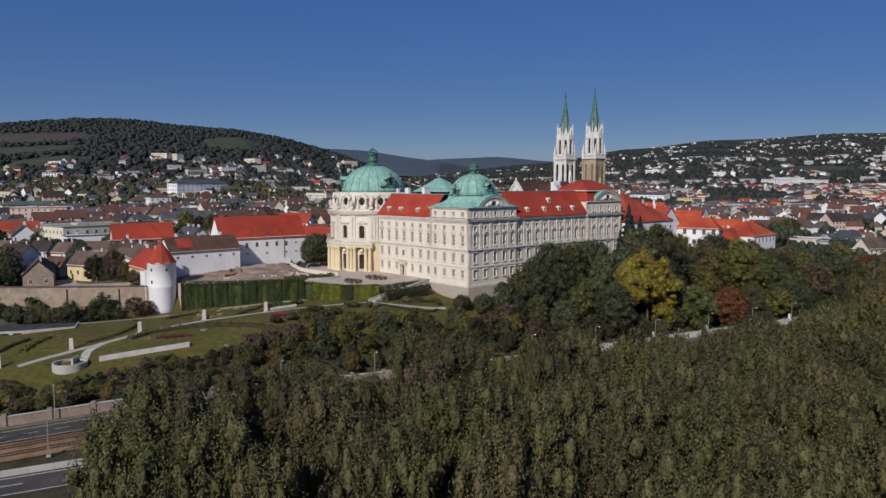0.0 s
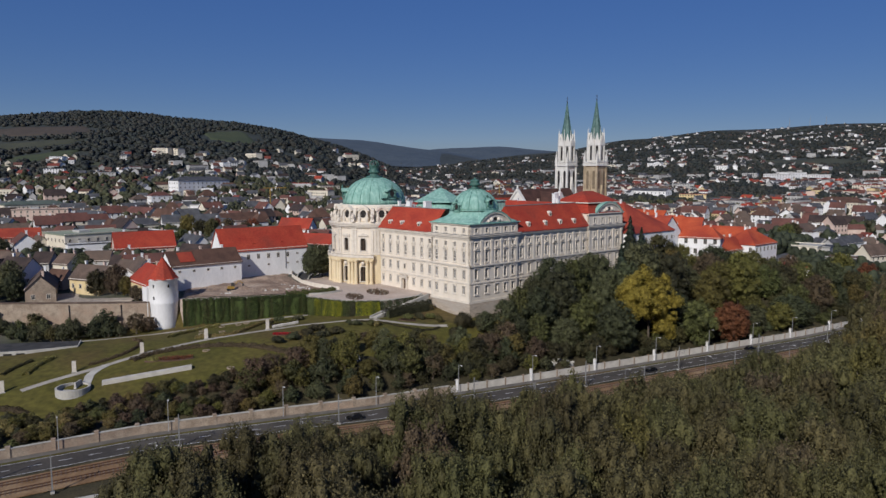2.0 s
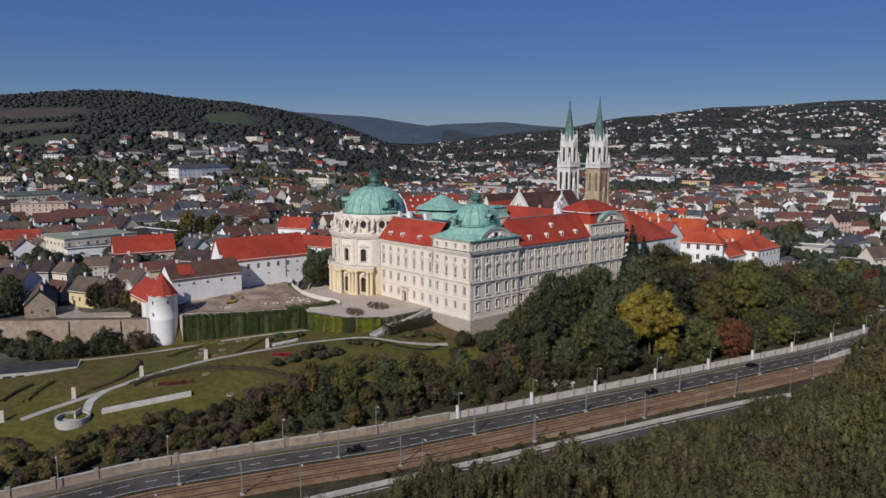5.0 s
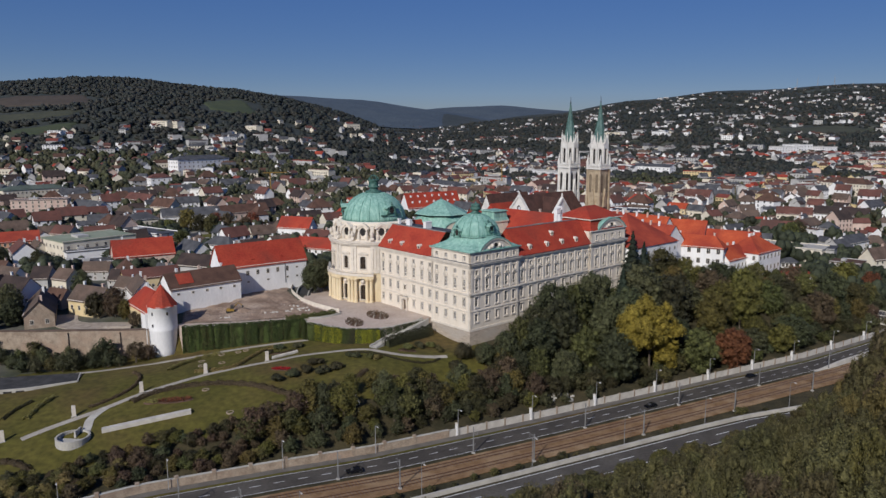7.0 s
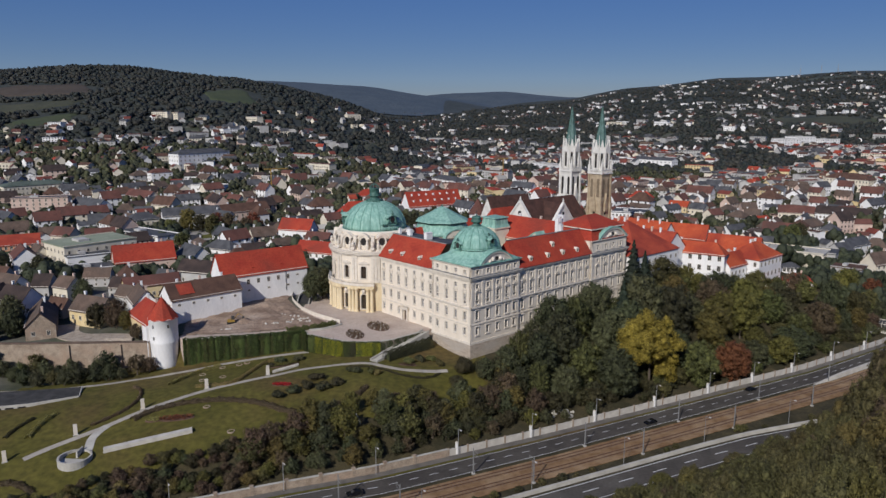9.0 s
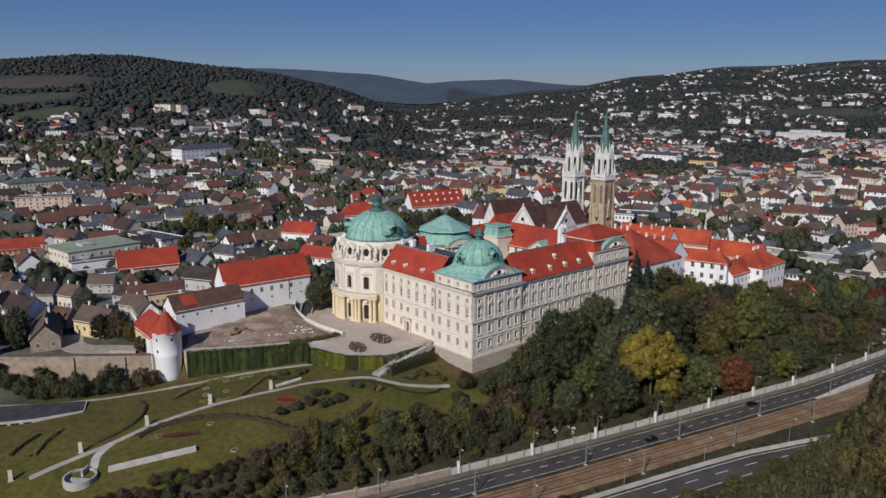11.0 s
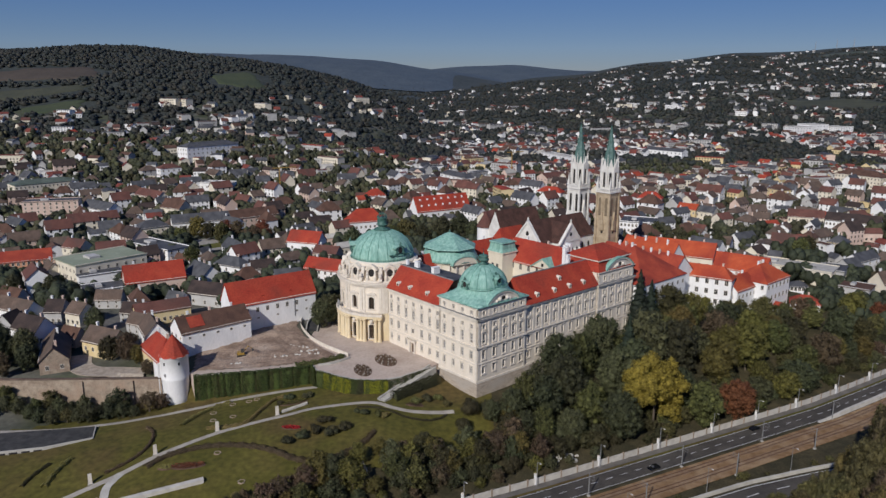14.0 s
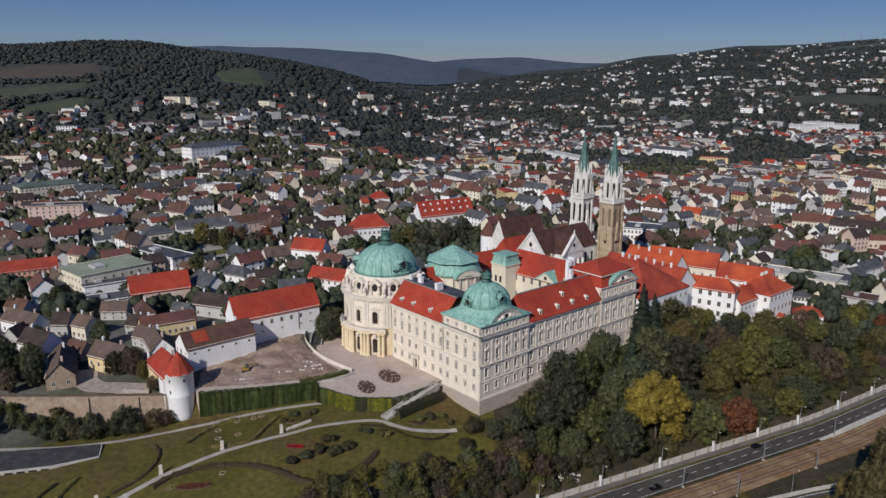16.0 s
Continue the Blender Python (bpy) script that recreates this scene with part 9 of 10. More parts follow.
GOLD = twin_crown(270, M["leaf_gold"])
RUST = broad_meshes(275, 18.0, 13.0, 13000, 0.24, M["leaf_rust"], base=0.03, k=130)
tree("golden_tree", "large tree in golden-yellow autumn leaf", GOLD, 72.2, 255.0, zat(72.2, 255.0) - 1.4, 8, 1.07)
tree("rust_tree", "round tree in rust-red autumn leaf beside the wall", RUST, 106.6, 265.5, zat(106.6, 265.5) - 1.0, 50, 0.95, 0.9)
STANDING = ((58.0, 245.5, "leaf_dark", 0.86, 1.0), (91.2, 258.5, "leaf_mid", 0.74, 1.1), (138.7, 287.0, "leaf_dark", 0.95, 0.66), (157.0, 306.5, "leaf_brown", 0.85, 0.95), (31.0, 238.0, "leaf_mid", 0.55, 1.1), (88.0, 287.0, "leaf_dark", 1.05, 1.0), (120.0, 296.0, "leaf_olive", 0.95, 1.0), (40.0, 254.0, "leaf_dark", 0.95, 1.1), (104.0, 284.0, "leaf_olive", 0.85, 1.0), (84.0, 268.0, "leaf_dark", 0.8, 0.9), (58.5, 262.0, "leaf_dark", 0.9, 1.1), (118.0, 276.0, "leaf_dark", 0.62, 0.9), (14.0, 243.5, "leaf_dark", 0.42, 0.9), (21.5, 245.0, "leaf_dark", 0.6, 1.0), (25.5, 238.5, "leaf_dark", 0.5, 1.0), (33.0, 247.0, "leaf_dark", 0.8, 1.05), (17.0, 234.5, "leaf_hedge", 0.42, 0.9), (41.0, 240.0, "leaf_dark", 0.62, 0.95), (48.0, 250.0, "leaf_mid", 0.75, 1.0), (26.0, 251.0, "leaf_mid", 0.58, 1.2), (30.5, 254.5, "leaf_dark", 0.66, 1.25), (22.0, 250.0, "leaf_dark", 0.42, 1.0), (17.5, 248.5, "leaf_hedge", 0.3, 0.9))
TONES = ["leaf_dark"] * 6 + ["leaf_mid"] * 4 + ["leaf_olive"]
WORDS = {"leaf_dark": "dense dark green park tree below the abbey", "leaf_mid": "broad green park tree below the abbey", "leaf_hedge": "olive-brown park tree in early autumn", "leaf_brown": "brown-leaved park tree in autumn", "leaf_olive": "olive-yellow park tree turning in autumn"}
for s, n in jitter(rng, 8, 250, 4, 92, 11.6):
    x, y = from_road(s, n)
    m = n - float(wall_n(s))
    p = ABBEY_AT.inverted() @ Vector((x, y, 0))
    if m < 4.5 or (p.y > -7.5 and p.x < 99) or x > 0.62 * y + 12:
        continue
    if math.hypot(x - 74.2, y - 256.5) < 12.0 or (abs(x - 69) < 6 and y < 256 and m > 8) or math.hypot(x - 105.8, y - 265.5) < 9.5:
        continue
    if x > 100 and y > (339 - 0.26 * (x - 125) if x < 160 else 338):
        continue
    if p.x < 16 and p.y > -13 or any(math.hypot(x - a, y - b) < 8.5 for a, b, _, _, _ in STANDING):
        continue
    k = TONES[rng.integers(len(TONES))]
    if s > 105 and rng.uniform() < 0.6:
        k = ("leaf_brown", "leaf_hedge", "leaf_olive", "leaf_olive", "leaf_mid")[rng.integers(5)]
    near = m < 14
    sc = rng.uniform(0.66, 1.16) * (0.62 if near else 1.0) * (0.9 if p.y > -14 and p.x < 90 else 1.0)
    sc *= 0.72 if m > 60 or (x > 100 and y > 312 - 0.26 * (x - 125)) or (x > 160 and y > 318) else 1.0
    tree("park_tree", WORDS[k], PARK[k][rng.integers(len(PARK[k]))], x, y, zat(x, y) - 0.3, rng.uniform(0, 360), sc, rng.uniform(0.85, 1.15), "park trees")
for i, (x, y, k, sc, tall) in enumerate(STANDING):
    tree("park_tree", WORDS[k], PARK[k][i % len(PARK[k])], x, y, zat(x, y) - 0.3, 71 * i, sc, tall, "park trees")
for u, v, sc in ((92.5, -4.0, 1.0), (97.5, -6.5, 0.85), (100.5, -2.5, 0.75), (60, -22, 0.8)):
    x, y = local(u, v)
    tree("conifer", "tall dark conifer beside the abbey", PINE[int(u) % 2], x, y, zat(x, y) - 0.5, 40 * u, sc * 1.3, 1.0, "conifers")

for x, y, k, sc in ((177.3, 336.0, "leaf_olive", 0.62), (190.0, 351.0, "leaf_olive", 0.72), (205.5, 354.0, "leaf_rust", 0.6), (150.6, 335.5, "leaf_mid", 0.6), (163.0, 345.0, "leaf_brown", 0.6), (170.5, 352.0, "leaf_dark", 0.5), (183.0, 344.0, "leaf_dark", 0.55), (199.0, 345.0, "leaf_mid", 0.5), (147.0, 347.0, "leaf_olive", 0.48), (198.0, 362.0, "leaf_mid", 0.6), (119.0, 347.0, "leaf_olive", 0.42), (128.5, 346.0, "leaf_mid", 0.44), (136.5, 347.0, "leaf_olive", 0.45)):
    tree("park_tree", "rust-red tree beside the glass house" if k == "leaf_rust" else WORDS[k], PARK[k][0], x, y, zat(x, y) - 0.3, 37 * x, sc, 1.0, "park trees")

# town square with autumn trees
M["square_paving"] = mixed("square_paving", (0.24, 0.225, 0.205), (0.33, 0.31, 0.28), 0.08, 0.15, 0.9, 0.02)
path_strip("town_square", "grey paved town square between the houses", [(-176, 447), (-158, 464), (-140, 478), (-120, 488)], 34.0, M["square_paving"], 0.35)
path_strip("square_lawn", "small lawn on the town square", [(-158, 457), (-145, 467), (-134, 474)], 12.0, M["lawn"], 0.5)
for x, y, k, sc in ((-170.0, 484.0, "leaf_olive", 0.72), (-151.0, 484.0, "leaf_rust", 0.6), (-143.5, 483.0, "leaf_brown", 0.6), (-127.5, 488.0, "leaf_rust", 0.58), (-134.0, 470.0, "leaf_brown", 0.45), (-148.0, 413.0, "leaf_mid", 0.6), (-176.0, 470.0, "leaf_mid", 0.5)):
    tree("square_tree", "broad tree in autumn colours on the town square", PARK[k][0], x, y, zat(x, y) - 0.3, 29 * x, sc, 1.0, "trees on the square")

# garden slope above the wall
BUSH = {k: [broad_meshes(300 + 10 * j + i, 7.5, 6.8, 2300, 0.19, M[k], base=0.03, k=44, nu=5, nv=3) for i in range(2)] for j, k in enumerate(("leaf_dark", "leaf_mid", "leaf_hedge", "leaf_brown", "leaf_ochre", "leaf_rust", "leaf_olive"))}
for s, n in jitter(rng, -80, 10, 3.5, 36, 4.1):
    m = n - float(wall_n(s))
    x, y = from_road(s, n)
    top = float(np.interp(s, (-80, -62, -48, -40, -20, -5, 10), (15, 19, 21, 20, 19, 19, 27)))
    if math.hypot(x + 25.0, (y - 208.5) * 0.35) < 2.6:
        continue
    if m > top or m < 2.6 or (s > -36 and m < 6 and rng.uniform() < 0.6):
        continue
    k = ("leaf_dark", "leaf_dark", "leaf_mid", "leaf_hedge", "leaf_olive", "leaf_olive", "leaf_brown")[rng.integers(7)]
    tree("slope_bush", "dense bush on the slope above the road", BUSH[k][rng.integers(2)], x, y, zat(x, y) - 0.3, rng.uniform(0, 360), rng.uniform(0.75, 1.3) * (1.0 if m > 7 else 0.65), rng.uniform(0.8, 1.1), "bushes on the slope", "bush")
for s, n in jitter(rng, -150, -72, 4, 26, 3.3):
    m = n - float(wall_n(s))
    x, y = from_road(s, n)
    if m < 1.6 or m > float(np.interp(s, (-150, -110, -76), (19, 20, 18))):
        continue
    k = ("leaf_brown", "leaf_hedge", "leaf_hedge", "leaf_brown", "leaf_olive", "leaf_mid", "leaf_dark", "leaf_olive", "leaf_ochre", "leaf_brown")[rng.integers(10)]
    tree("low_bush", "low autumn-coloured bush on the slope", BUSH[k][rng.integers(2)], x, y, zat(x, y) - 0.2, rng.uniform(0, 360), rng.uniform(0.38, 0.68), 0.8, "low bushes on the slope", "bush")
for s, n in jitter(rng, 10, 225, 3.4, 34, 4.7):
    m = n - float(wall_n(s))
    x, y = from_road(s, n)
    if m < 2.8 or m > 22 or (m > 15 and rng.uniform() < 0.4):
        continue
    k = ("leaf_dark", "leaf_mid", "leaf_hedge", "leaf_mid", "leaf_dark")[rng.integers(5)]
    tree("slope_bush", "green undergrowth bush below the park trees", BUSH[k][rng.integers(2)], x, y, zat(x, y) - 0.3, rng.uniform(0, 360), rng.uniform(0.6, 1.15) * (0.7 if m < 5 else 1.0), 0.9, "undergrowth of the park", "bush")
# trees below the old wall, and by the granary
for i, x in enumerate(list(np.arange(-196, -114, 4.0)) + list(np.arange(-194, -112, 4.6))):
    y = (252.0 if i < 21 else 246.5) + rng.uniform(-2.5, 2.0)
    k = ("leaf_dark", "leaf_dark", "leaf_pine", "leaf_mid")[rng.integers(4)]
    k = "leaf_dark" if k == "leaf_pine" else k
    tree("wall_tree", "dark tree below the old stone wall", BUSH[k][i % 2], x, y, zat(x, y) - 0.3, 77 * i, rng.uniform(0.6, 0.95), 1.1, "trees below the wall")
for x, y, k, sc in ((-119.5, 253.0, "leaf_dark", 1.25), (-108.0, 252.5, "leaf_brown", 1.05), (-104.5, 254.5, "leaf_brown", 0.8), (-112.0, 248.5, "leaf_dark", 0.6)):
    tree("wall_tree", "small tree below the wall beside the round tower", BUSH[k][0], x, y, zat(x, y) - 0.3, 40, sc, 1.0, "trees below the wall")
for x, y, sc in ((-57.0, 313.5, 0.62), (-53.5, 318.0, 0.7), (-51.5, 323.5, 0.6)):
    tree("yard_tree", "dark tree beside the granary", PARK["leaf_dark"][1], x, y, max(zat(x, y), TERRACE_Z) - 0.3, 30 * x, sc, 1.0)
for x, y, sc, k in ((-133, 277, 0.55, "leaf_hedge"), (-160, 268, 0.55, "leaf_dark"), (-168, 284, 0.5, "leaf_dark"), (-166, 262, 0.5, "leaf_brown"), (-184, 266, 0.6, "leaf_dark"), (-120, 273, 0.4, "leaf_olive"), (-112, 262.5, 0.3, "leaf_brown"), (-172, 270, 0.8, "leaf_dark"), (-178, 278, 0.85, "leaf_dark"), (-164, 274, 0.75, "leaf_dark"), (-190, 274, 0.7, "leaf_dark"), (-146, 292, 0.5, "leaf_hedge"), (-125, 276, 0.62, "leaf_brown"), (-175, 276, 0.8, "leaf_dark"), (-188, 282, 0.8, "leaf_dark"), (-176, 300, 0.6, "leaf_dark"), (-150, 302, 0.6, "leaf_dark"), (-200, 300, 0.7, "leaf_mid"),
                  (-210, 345, 0.7, "leaf_dark"), (-196, 352, 0.6, "leaf_dark"), (-118, 420, 0.6, "leaf_dark"), (-110, 432, 0.55, "leaf_brown"), (-150, 470, 0.7, "leaf_mid"), (-160, 478, 0.65, "leaf_hedge"), (-128, 470, 0.6, "leaf_brown"), (-121, 474, 0.5, "leaf_rust"),
                  (-30, 470, 0.9, "leaf_mid"), (-20, 462, 0.8, "leaf_dark"), (-8, 470, 0.95, "leaf_dark"), (3, 480, 0.9, "leaf_dark"), (-38, 456, 0.8, "leaf_mid"), (-62, 450, 0.8, "leaf_dark"), (12, 470, 0.8, "leaf_dark"), (-45, 440, 0.7, "leaf_hedge"), (28, 405, 0.5, "leaf_mid"),
                  (128, 470, 0.9, "leaf_dark"), (140, 462, 0.9, "leaf_dark"), (150, 470, 0.8, "leaf_mid"), (158, 455, 0.7, "leaf_dark"), (165, 465, 0.8, "leaf_dark"), (205, 440, 0.7, "leaf_mid"), (214, 448, 0.7, "leaf_hedge"), (120, 452, 0.7, "leaf_dark"), (170, 480, 0.8, "leaf_dark")):
    tree("town_tree", "town tree between the roofs", PARK[k][0], x, y, zat(x, y) - 0.3, 13 * x, sc * 0.85, 1.1, "town trees")


def rockery(x, y):
    rng = np.random.default_rng(3)
    t = thing("rock_garden", "rough grey boulder heap behind the road wall", "rocks", pose(x, y, zat(x, y)))
    for i in range(26):
        r = rng.uniform(0.4, 1.1)
        px, py = rng.normal() * 3.2, rng.normal() * 1.5
        z = 1.2 * math.exp(-(px / 4) ** 2 - (py / 2) ** 2) - 0.3
        ring = [r * rng.uniform(0.7, 1.1) for _ in range(7)]
        s = Shape().loft([[(math.cos(k * 0.9) * ring[k] * f + px, math.sin(k * 0.9) * ring[k] * f * 0.8 + py, z + h * r) for k in range(7)] for f, h in ((0.9, -0.4), (1.0, 0.3), (0.55, 0.85))])
        part("boulder", s, M["concrete"], t)


rockery(36.4, 233.0)

# ---- the rest of the town ----
FIXED = [(o.matrix_world.translation.x, o.matrix_world.translation.y) for o in scene.objects if o.parent is None and o.get("category") in ("house", "building", "wing", "chapel", "turret", "granary")]
for o in scene.objects:
    if o.parent is None and o.get("category") in ("house", "building", "wing", "chapel", "granary"):
        FIXED.append((o.matrix_basis.translation.x, o.matrix_basis.translation.y))
rng = np.random.default_rng(2024)
WALLS = ("white", "greyw", "cream", "pinkw", "greyw", "white", "white", "cream")
ROOFS = ("tile_brown", "slate", "tile_brown3", "tile_dark", "tile_brown", "slate", "tile_brown2", "tile_dark", "tile_brown3", "slate", "tile_brown2", "tile_brown3")
TONE = {"white": "white", "cream": "cream", "pinkw": "pink-beige", "greyw": "grey", "yellow": "yellow"}
RTONE = {"tile_brown": "brown", "slate": "grey slate", "tile_brown3": "weathered brown", "tile_dark": "dark", "tile_brown2": "red-brown", "tile_red": "bright red", "tile_orange": "orange"}
KINDS = []
for i in range(32):
    w, r = WALLS[i % len(WALLS)], ROOFS[(i * 5) % len(ROOFS)]
    L, W = rng.uniform(11, 19), rng.uniform(8.5, 11.5)
    rows = 2 if i % 3 else 3
    b = building("town_house", "%s town house with %s roof" % (TONE[w], "a " + RTONE[r] if len(TONE[w].split()) + len(RTONE[r].split()) < 3 else RTONE[r]), "house", 0, -400, 0, L, W, 0, 3.0 * rows + 0.6, "gable" if i % 4 else "hip", rng.uniform(3.6, 5.8), w, r, rows, int(L / 3.4), 4.0, chimneys=1 + i % 3, group="town houses", joined=i >= 16)
    KINDS.append(b)
OLD = []
for i, (w, r) in enumerate((("greyw", "tile_dark"), ("cream", "tile_brown3"), ("pinkw", "tile_brown"), ("white", "slate"), ("greyw", "tile_brown3"), ("greyw", "tile_brown"))):
    OLD.append(building("town_house", "small %s house with a %s roof" % (TONE[w], RTONE[r]), "house", 0, -400, 0, 12.0 + i, 9.5, 0, 6.2, "gable", 5.6, w, r, 2, 3 + i % 2, 4.0, chimneys=1 + i % 2, group="old houses behind the wall"))
spots = []
for y in np.arange(335, 740, 19.0):
    for x in np.arange(-0.66 * y - 10, 0.66 * y + 10, 21.0):
        spots.append((x + rng.uniform(-6, 6), y + rng.uniform(-6, 6)))
rng.shuffle(spots)
placed = 0
TAKEN = list(FIXED)
for x, y in spots:
    p = ABBEY_AT.inverted() @ Vector((x, y, 0))
    if -12 < p.x < 165 and -16 < p.y < 98:
        continue
    if x > 95 and y < (440 - 0.3 * (x - 95) if x < 178 else 385):
        continue
    if -105 < x < 20 and y < 345 or (-60 < x < 25 and 425 < y < 520):
        continue
    if rng.uniform() < float(np.interp(y, (335, 560, 760), (0.12, 0.3, 0.45))):
        continue
    if any(math.hypot(x - a, y - b) < 17.5 for a, b in TAKEN):
        continue
    TAKEN.append((x, y))
    k = KINDS[rng.integers(16) if y < 400 else 16 + rng.integers(16)]
    a = (38 if rng.uniform() < 0.6 else -45) + rng.normal() * 9
    s = rng.uniform(0.85, 1.12)
    wide = s * rng.uniform(0.85, 1.25)
    if -178 < x < -118 and 436 < y < 496:
        continue
    copy_thing(k, pose(x, y, zat(x, y), 0, 0, a) @ Matrix.Diagonal((wide, s, s, 1)))
    placed += 1
    if placed >= 285:
        break
# small old houses packed behind the town wall
for y in np.arange(270, 350, 11.5):
    for x in np.arange(-262, -116, 13.0):
        px, py = x + rng.uniform(-4, 4), y + rng.uniform(-3.5, 3.5)
        if px < -0.67 * py - 6 or (-152 < px < -108 and py < 287) or any(math.hypot(px - a, py - b) < 12.0 for a, b in TAKEN) or rng.uniform() < 0.2:
            continue
        TAKEN.append((px, py))
        k = OLD[rng.integers(len(OLD))]
        q = rng.uniform(0.62, 0.82)
        copy_thing(k, pose(px, py, zat(px, py) - 0.3, 0, 0, (-24 if rng.uniform() < 0.6 else 60) + rng.normal() * 12) @ Matrix.Diagonal((q, q, q, 1)))
for b in KINDS + OLD:
    for c in b.children_recursive:
        bpy.data.objects.remove(c)
    bpy.data.objects.remove(b)


def far_houses():
    """Houses too far off to pick apart: walls, roofs and dark window bands, joined by material."""
    rng = np.random.default_rng(5)
    sh = {k: Shape() for k in ("white", "cream", "greyw", "tile_brown", "slate", "tile_brown2", "tile_brown3", "tile_red2", "tile_maroon", "tile_dark", "concrete", "yellow", "pinkw", "glass")}
    keys_r = ("tile_brown", "slate", "tile_brown2", "slate", "tile_brown", "tile_dark", "tile_maroon", "slate", "tile_brown", "tile_brown2", "tile_dark", "slate", "tile_brown3", "tile_maroon", "concrete")
    spots = []
    n = 0
    while n < 2100:
        d = 400 + 3040 * rng.uniform() ** 1.3 if rng.uniform() < 0.72 else rng.uniform(720, 1080)
        q = rng.uniform(-0.66, 0.66)
        x = q * d
        lim = float(np.interp(q, (-0.66, -0.45, -0.3, -0.2, -0.1, 0.0, 0.1, 0.2, 0.3, 0.66), (980, 1050, 1130, 1230, 1600, 2500, 2800, 3050, 3250, 3100)))
        if d > lim and not (-0.17 < q < 0.03 and 2300 < d < 3150 and rng.uniform() < 0.6):
            continue
        clump = noise.noise(Vector((x * 0.006, d * 0.006, 3.0))) + 0.4 * noise.noise(Vector((x * 0.02, d * 0.02, 1.0)))
        if d > 800 and ((q < -0.05 and rng.uniform() < 0.68) or clump < -0.08 + 0.12 * (d > 1600)) or any(math.hypot((x - a) / (b + 6), (d - c) / (e + 6)) < 1 for a, c, b, e in OPEN_LAND):
            continue
        if d < 800:
            p = ABBEY_AT.inverted() @ Vector((x, d, 0))
            if (-14 < p.x < 175 and -20 < p.y < 104) or (x > 90 and d < (455 - 0.3 * (x - 95) if x < 240 else 412)) or (-60 < x < 25 and d < 530) or (-185 < x < -112 and 430 < d < 500):
                continue
            if any(abs(x - a) < 12 and abs(d - b) < 12 for a, b in TAKEN) or (q < -0.08 and rng.uniform() < 0.55):
                continue
            TAKEN.append((x, d))
        n += 1
        z = zat(x, d)
        k = float(np.interp(d, (400, 800, 1200, 2000, 3200), (0.62, 0.78, 0.76, 0.64, 0.6)))
        L, W, H, r = rng.uniform(9, 19), rng.uniform(8, 12), rng.uniform(4.5, 8.5), rng.uniform(2.5, 5)
        if rng.uniform() < 0.08:
            L, W, H, r = rng.uniform(24, 45), rng.uniform(12, 16), rng.uniform(9, 13), 0.5
        if rng.uniform() < 0.16:
            r = 0.4
        L, W, H, r = L * k, W * k, H * (k if d > 800 else 0.9), r * k
        a = radians((38 if rng.uniform() < 0.5 else -50) + rng.normal() * 18)
        c, s = math.cos(a), math.sin(a)
        f = lambda u, v, w: (x + u * c - v * s, d + u * s + v * c, z + w)
        # beyond 1000 m more walls are grey, haze put into the colour choice
        w = sh[("white", "greyw", "white", "cream", "greyw", "greyw", "yellow" if x > 0 else "cream", "pinkw")[rng.integers(8)] if d < 1000 else ("white", "greyw", "cream", "greyw", "white", "greyw")[rng.integers(6)]]
        w.add([f(u, v, k) for k in (-4, H) for u, v in ((-L / 2, -W / 2), (L / 2, -W / 2), (L / 2, W / 2), (-L / 2, W / 2))] + [f(-L / 2, 0, H + r), f(L / 2, 0, H + r)], [(0, 1, 5, 4), (1, 2, 6, 5), (2, 3, 7, 6), (3, 0, 4, 7), (5, 6, 9), (7, 4, 8)])
        e, g = L / 2 + 0.4, W / 2 + 0.4
        sh["tile_red2" if d < 1100 and rng.uniform() < (0.12 if x > 40 else 0.03) else keys_r[rng.integers(len(keys_r))]].add([f(-e, -g, H - 0.2), f(e, -g, H - 0.2), f(e, 0, H + r + 0.2), f(-e, 0, H + r + 0.2), f(e, g, H - 0.2), f(-e, g, H - 0.2)], [(0, 1, 2, 3), (3, 2, 4, 5)])
        if d < 1900:
            for k in range(int(H / 2.9)):
                for j in range(int(L / 3.2)):
                    u = -L / 2 + 1.0 + j * 3.2
                    sh["glass"].add([f(u, -W / 2 - 0.05, 1 + k * 2.9), f(u + 1.3, -W / 2 - 0.05, 1 + k * 2.9), f(u + 1.3, -W / 2 - 0.05, 2.5 + k * 2.9), f(u, -W / 2 - 0.05, 2.5 + k * 2.9)], [(0, 1, 2, 3)])
    t = thing("distant_houses", "white and cream houses scattered over the far slopes", "houses", kind="stuff")
    for k, s in sh.items():
        o = part({"glass": "windows"}.get(k, "roofs" if "tile" in k or k in ("slate", "concrete") else "walls"), s, M[k], t)
        o["kind"] = "stuff"


far_houses()


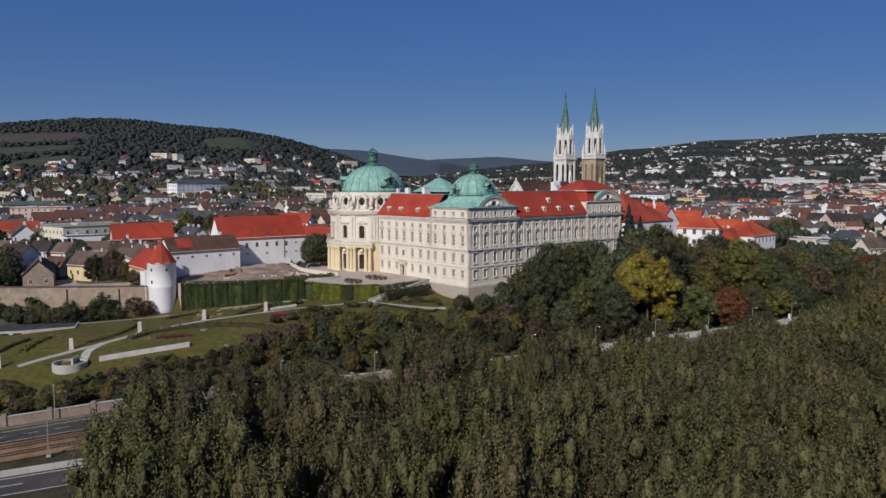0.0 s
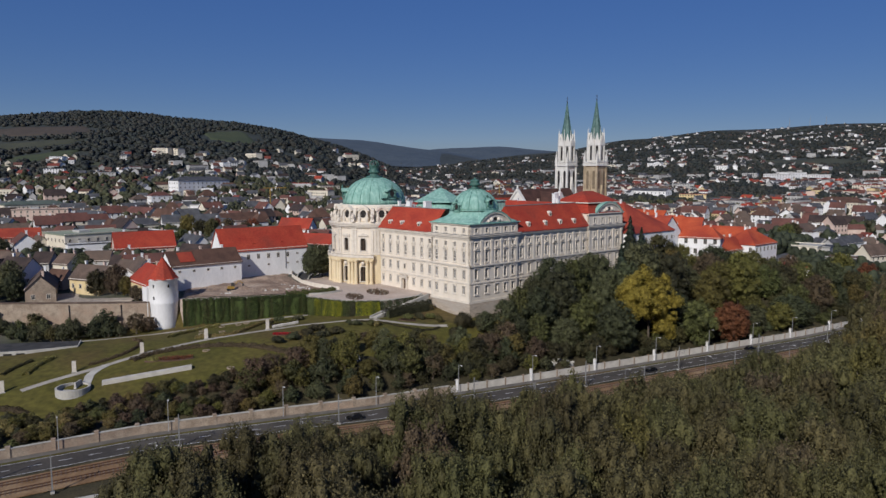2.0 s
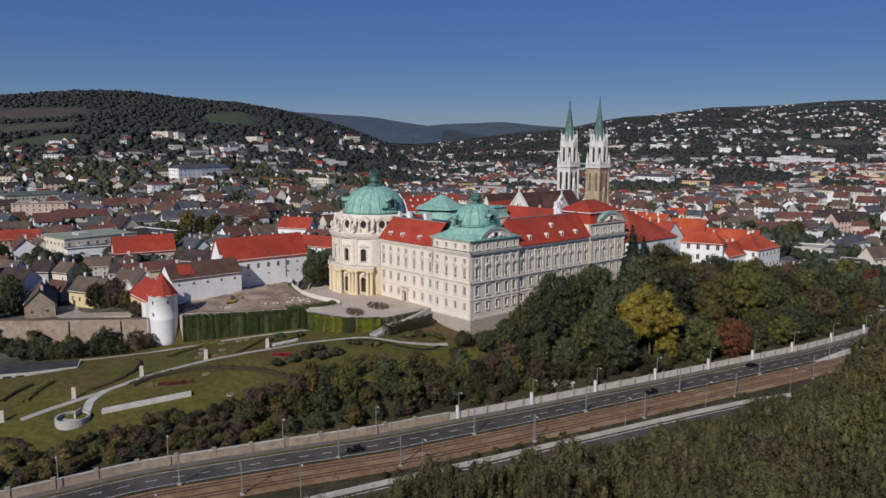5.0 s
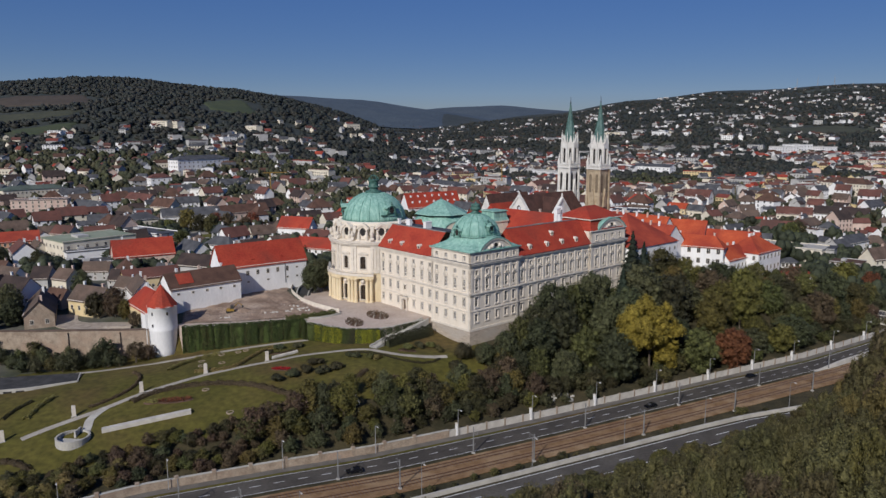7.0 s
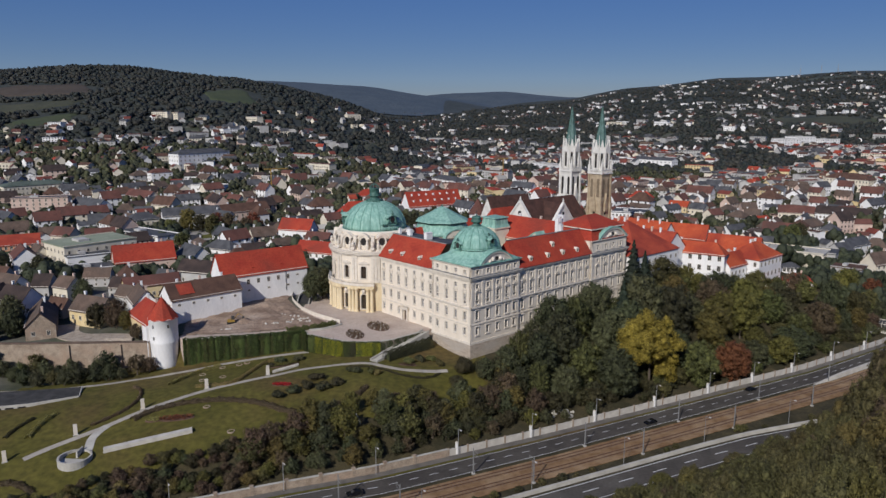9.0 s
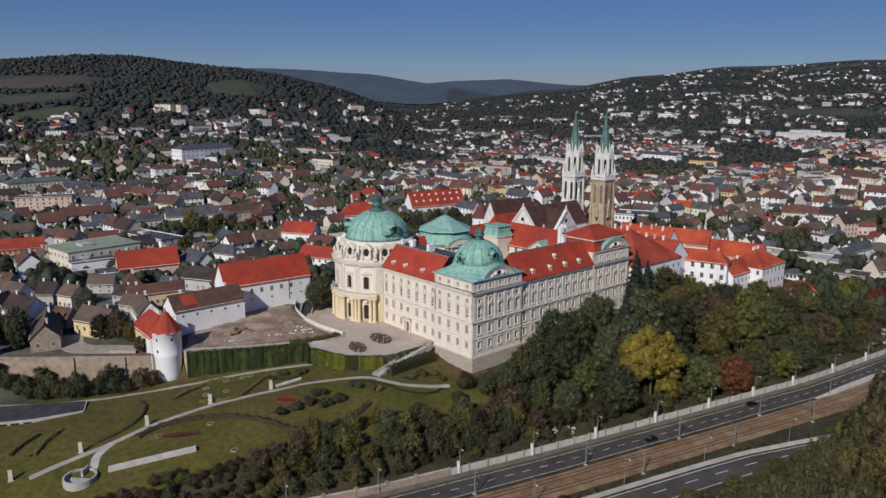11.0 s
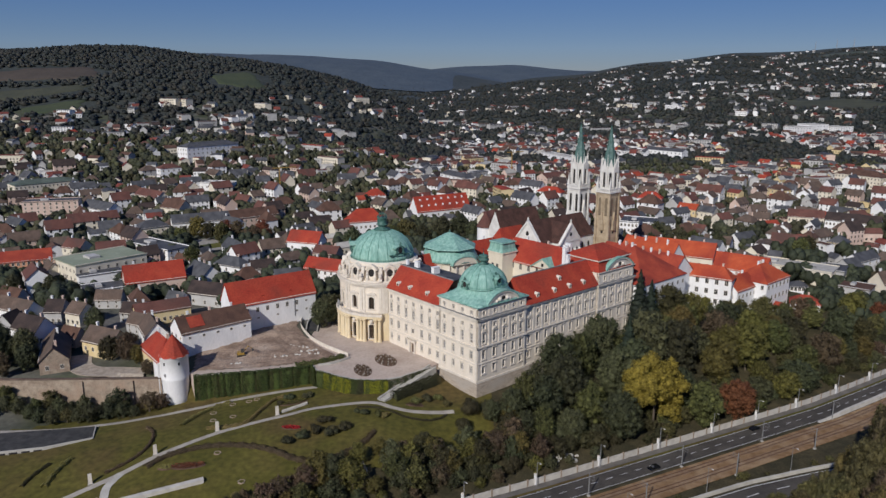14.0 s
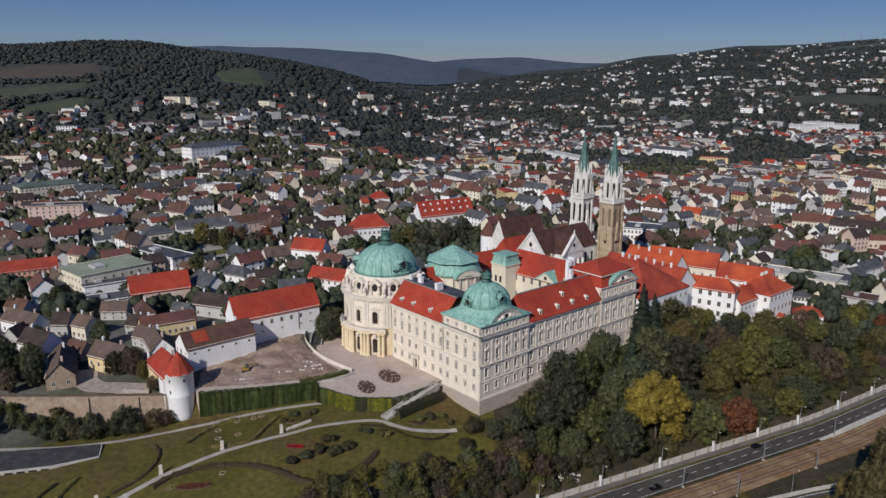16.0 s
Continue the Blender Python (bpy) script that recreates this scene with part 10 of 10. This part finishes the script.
def canopy(name, label, pts, rng, per, size, mat, nu=6, nv=3, wide=0.44):
    """Many trees, each an uneven leafy dome with loose leaf clumps on it, one mesh for one tone."""
    P = np.array(pts)
    n = len(P)
    h = P[:, 3]
    lobes = [np.stack([P[:, 0], P[:, 1], P[:, 2] + h * 0.4, h * wide, h * wide, h * 0.42], 1)]
    for i in range(2):
        a, d = rng.uniform(0, 2 * np.pi, n), rng.uniform(0.25, 0.4, n) * h
        r = h * rng.uniform(0.24, 0.34, n)
        lobes.append(np.stack([P[:, 0] + d * np.cos(a), P[:, 1] + d * np.sin(a), P[:, 2] + h * rng.uniform(0.4, 0.75, n), r, r, r], 1))
    L = np.concatenate(lobes)
    v = sphere_points(rng, n * per, -0.2).reshape(n, per, 3)
    q = P[:, None, :3] + v * h[:, None, None] * np.array([wide, wide, 0.42]) * rng.uniform(0.9, 1.15, (n, per, 1))
    q[:, :, 2] += h[:, None] * 0.4
    V = cards(q.reshape(-1, 3), np.repeat(h * size, per), rng, 0, 0.75, v.reshape(-1, 3))
    o = new(name, card_mesh(name, V, mat, inner_foliage(rng, L, 0.95, nu, nv, 0.2)))
    tagged(o, label, "trees", kind="stuff")


def scatter_trees():
    rng = np.random.default_rng(11)
    near = {0: [], 1: [], 2: [], 3: []}
    n = 0
    while n < 4700:
        y = 335 + 560 * rng.uniform()
        x = rng.uniform(-0.68, 0.68) * y
        if x > 0 and rng.uniform() < 0.2:
            continue
        p = ABBEY_AT.inverted() @ Vector((x, y, 0))
        if (-12 < p.x < 165 and -16 < p.y < 98) or (x > 95 and y < (440 - 0.3 * (x - 95) if x < 178 else 340)) or (-105 < x < 20 and y < 345):
            continue
        if any(abs(x - a) < 9.0 and abs(y - b) < 9.0 for a, b in TAKEN):
            continue
        n += 1
        near[3 if y < 470 else rng.integers(3)].append((x, y, zat(x, y) - 0.5, rng.uniform(5.5, 11.5) if y < 600 or x < -60 else rng.uniform(4, 8.5)))
    for k, m in ((0, "leaf_town"), (1, "leaf_mid2"), (2, "leaf_olive2"), (3, "leaf_town")):
        canopy("town_trees", "dark green trees between the town's houses", near[k], rng, 24 if k < 3 else 60, 0.07 if k < 3 else 0.05, M[m])
    far = {0: [], 1: [], 2: []}
    n = 0
    while n < 20000:
        d = 880 + 2200 * rng.uniform() ** 1.25
        q = rng.uniform(-0.68, 0.68)
        x = q * d
        if any(math.hypot((x - a) / (b + 8), (d - c) / (e + 8)) < 1 for a, c, b, e in OPEN_LAND):
            continue
        left = q < -0.1
        town = d < float(np.interp(q, (-0.66, -0.45, -0.3, -0.2, -0.1, 0.0), (1000, 1090, 1170, 1270, 1650, 1700)))
        if town and left and rng.uniform() < 0.4:
            continue
        if left and d > 1950 or not left and rng.uniform() < 0.25:
            continue
        n += 1
        far[rng.integers(3)].append((x, d, zat(x, d) - 1, rng.uniform(4.5, 8.8) if left and not town else rng.uniform(4.6, 8.8)))
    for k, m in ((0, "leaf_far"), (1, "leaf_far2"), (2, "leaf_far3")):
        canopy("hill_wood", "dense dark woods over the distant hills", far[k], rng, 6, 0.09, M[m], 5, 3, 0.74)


# Far leaves lean blue-grey: distance haze mixed into the leaf colours.
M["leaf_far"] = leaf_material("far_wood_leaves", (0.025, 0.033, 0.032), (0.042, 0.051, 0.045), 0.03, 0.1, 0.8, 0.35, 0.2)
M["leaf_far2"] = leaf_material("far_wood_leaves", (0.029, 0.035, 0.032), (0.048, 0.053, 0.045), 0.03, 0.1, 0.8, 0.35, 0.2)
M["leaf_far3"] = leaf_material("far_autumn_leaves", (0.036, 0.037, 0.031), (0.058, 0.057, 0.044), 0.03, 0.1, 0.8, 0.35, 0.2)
M["leaf_olive2"] = leaf_material("town_autumn_leaves", (0.050, 0.049, 0.027), (0.088, 0.083, 0.042), 0.03, 0.1)
M["leaf_mid2"] = leaf_material("town_leaves", (0.044, 0.052, 0.024), (0.084, 0.092, 0.042), 0.03, 0.1)
M["leaf_town"] = leaf_material("town_leaves", (0.040, 0.050, 0.028), (0.070, 0.082, 0.044), 0.03, 0.1)
scatter_trees()


def crane(x, y):
    z = zat(x, y)
    t = thing("tower_crane", "yellow tower crane among the houses", "crane", pose(x, y, z, 0, 0, 30))
    part("mast", Shape().box(-0.4, -0.4, 0, 0.4, 0.4, 27), M["digger"], t)
    part("jib", Shape().box(-6, -0.3, 27, 15, 0.3, 27.7), M["digger"], t)
    part("cab", Shape().box(0.4, -0.8, 24.8, 1.9, 0.8, 26.8), M["frame"], t)


crane(-152, 640)
crane(60, 800)


def hill_mast(x, y):
    t = thing("hill_mast", "slim grey lattice mast on the far ridge", "mast", pose(x, y, zat(x, y)), "masts on the ridge")
    for k in range(3):
        a = 2 * math.pi * k / 3
        part("leg", Shape().tube([(2.2 * math.cos(a), 2.2 * math.sin(a), -2), (0.35 * math.cos(a), 0.35 * math.sin(a), 34)], 0.45, 0.3, 4), M["steel"], t)
    part("bracing", Shape().box(-1.6, -1.6, 9, 1.6, 1.6, 9.6).box(-1.2, -1.2, 18, 1.2, 1.2, 18.6).box(-0.8, -0.8, 27, 0.8, 0.8, 27.6), M["steel"], t)
    part("antenna", Shape().tube([(0, 0, 33), (0, 0, 44)], 0.35, 0.15, 4), M["steel"], t)


for x, y in ((1480, 3180), (1592, 3230), (1668, 3240)):
    hill_mast(x, y)
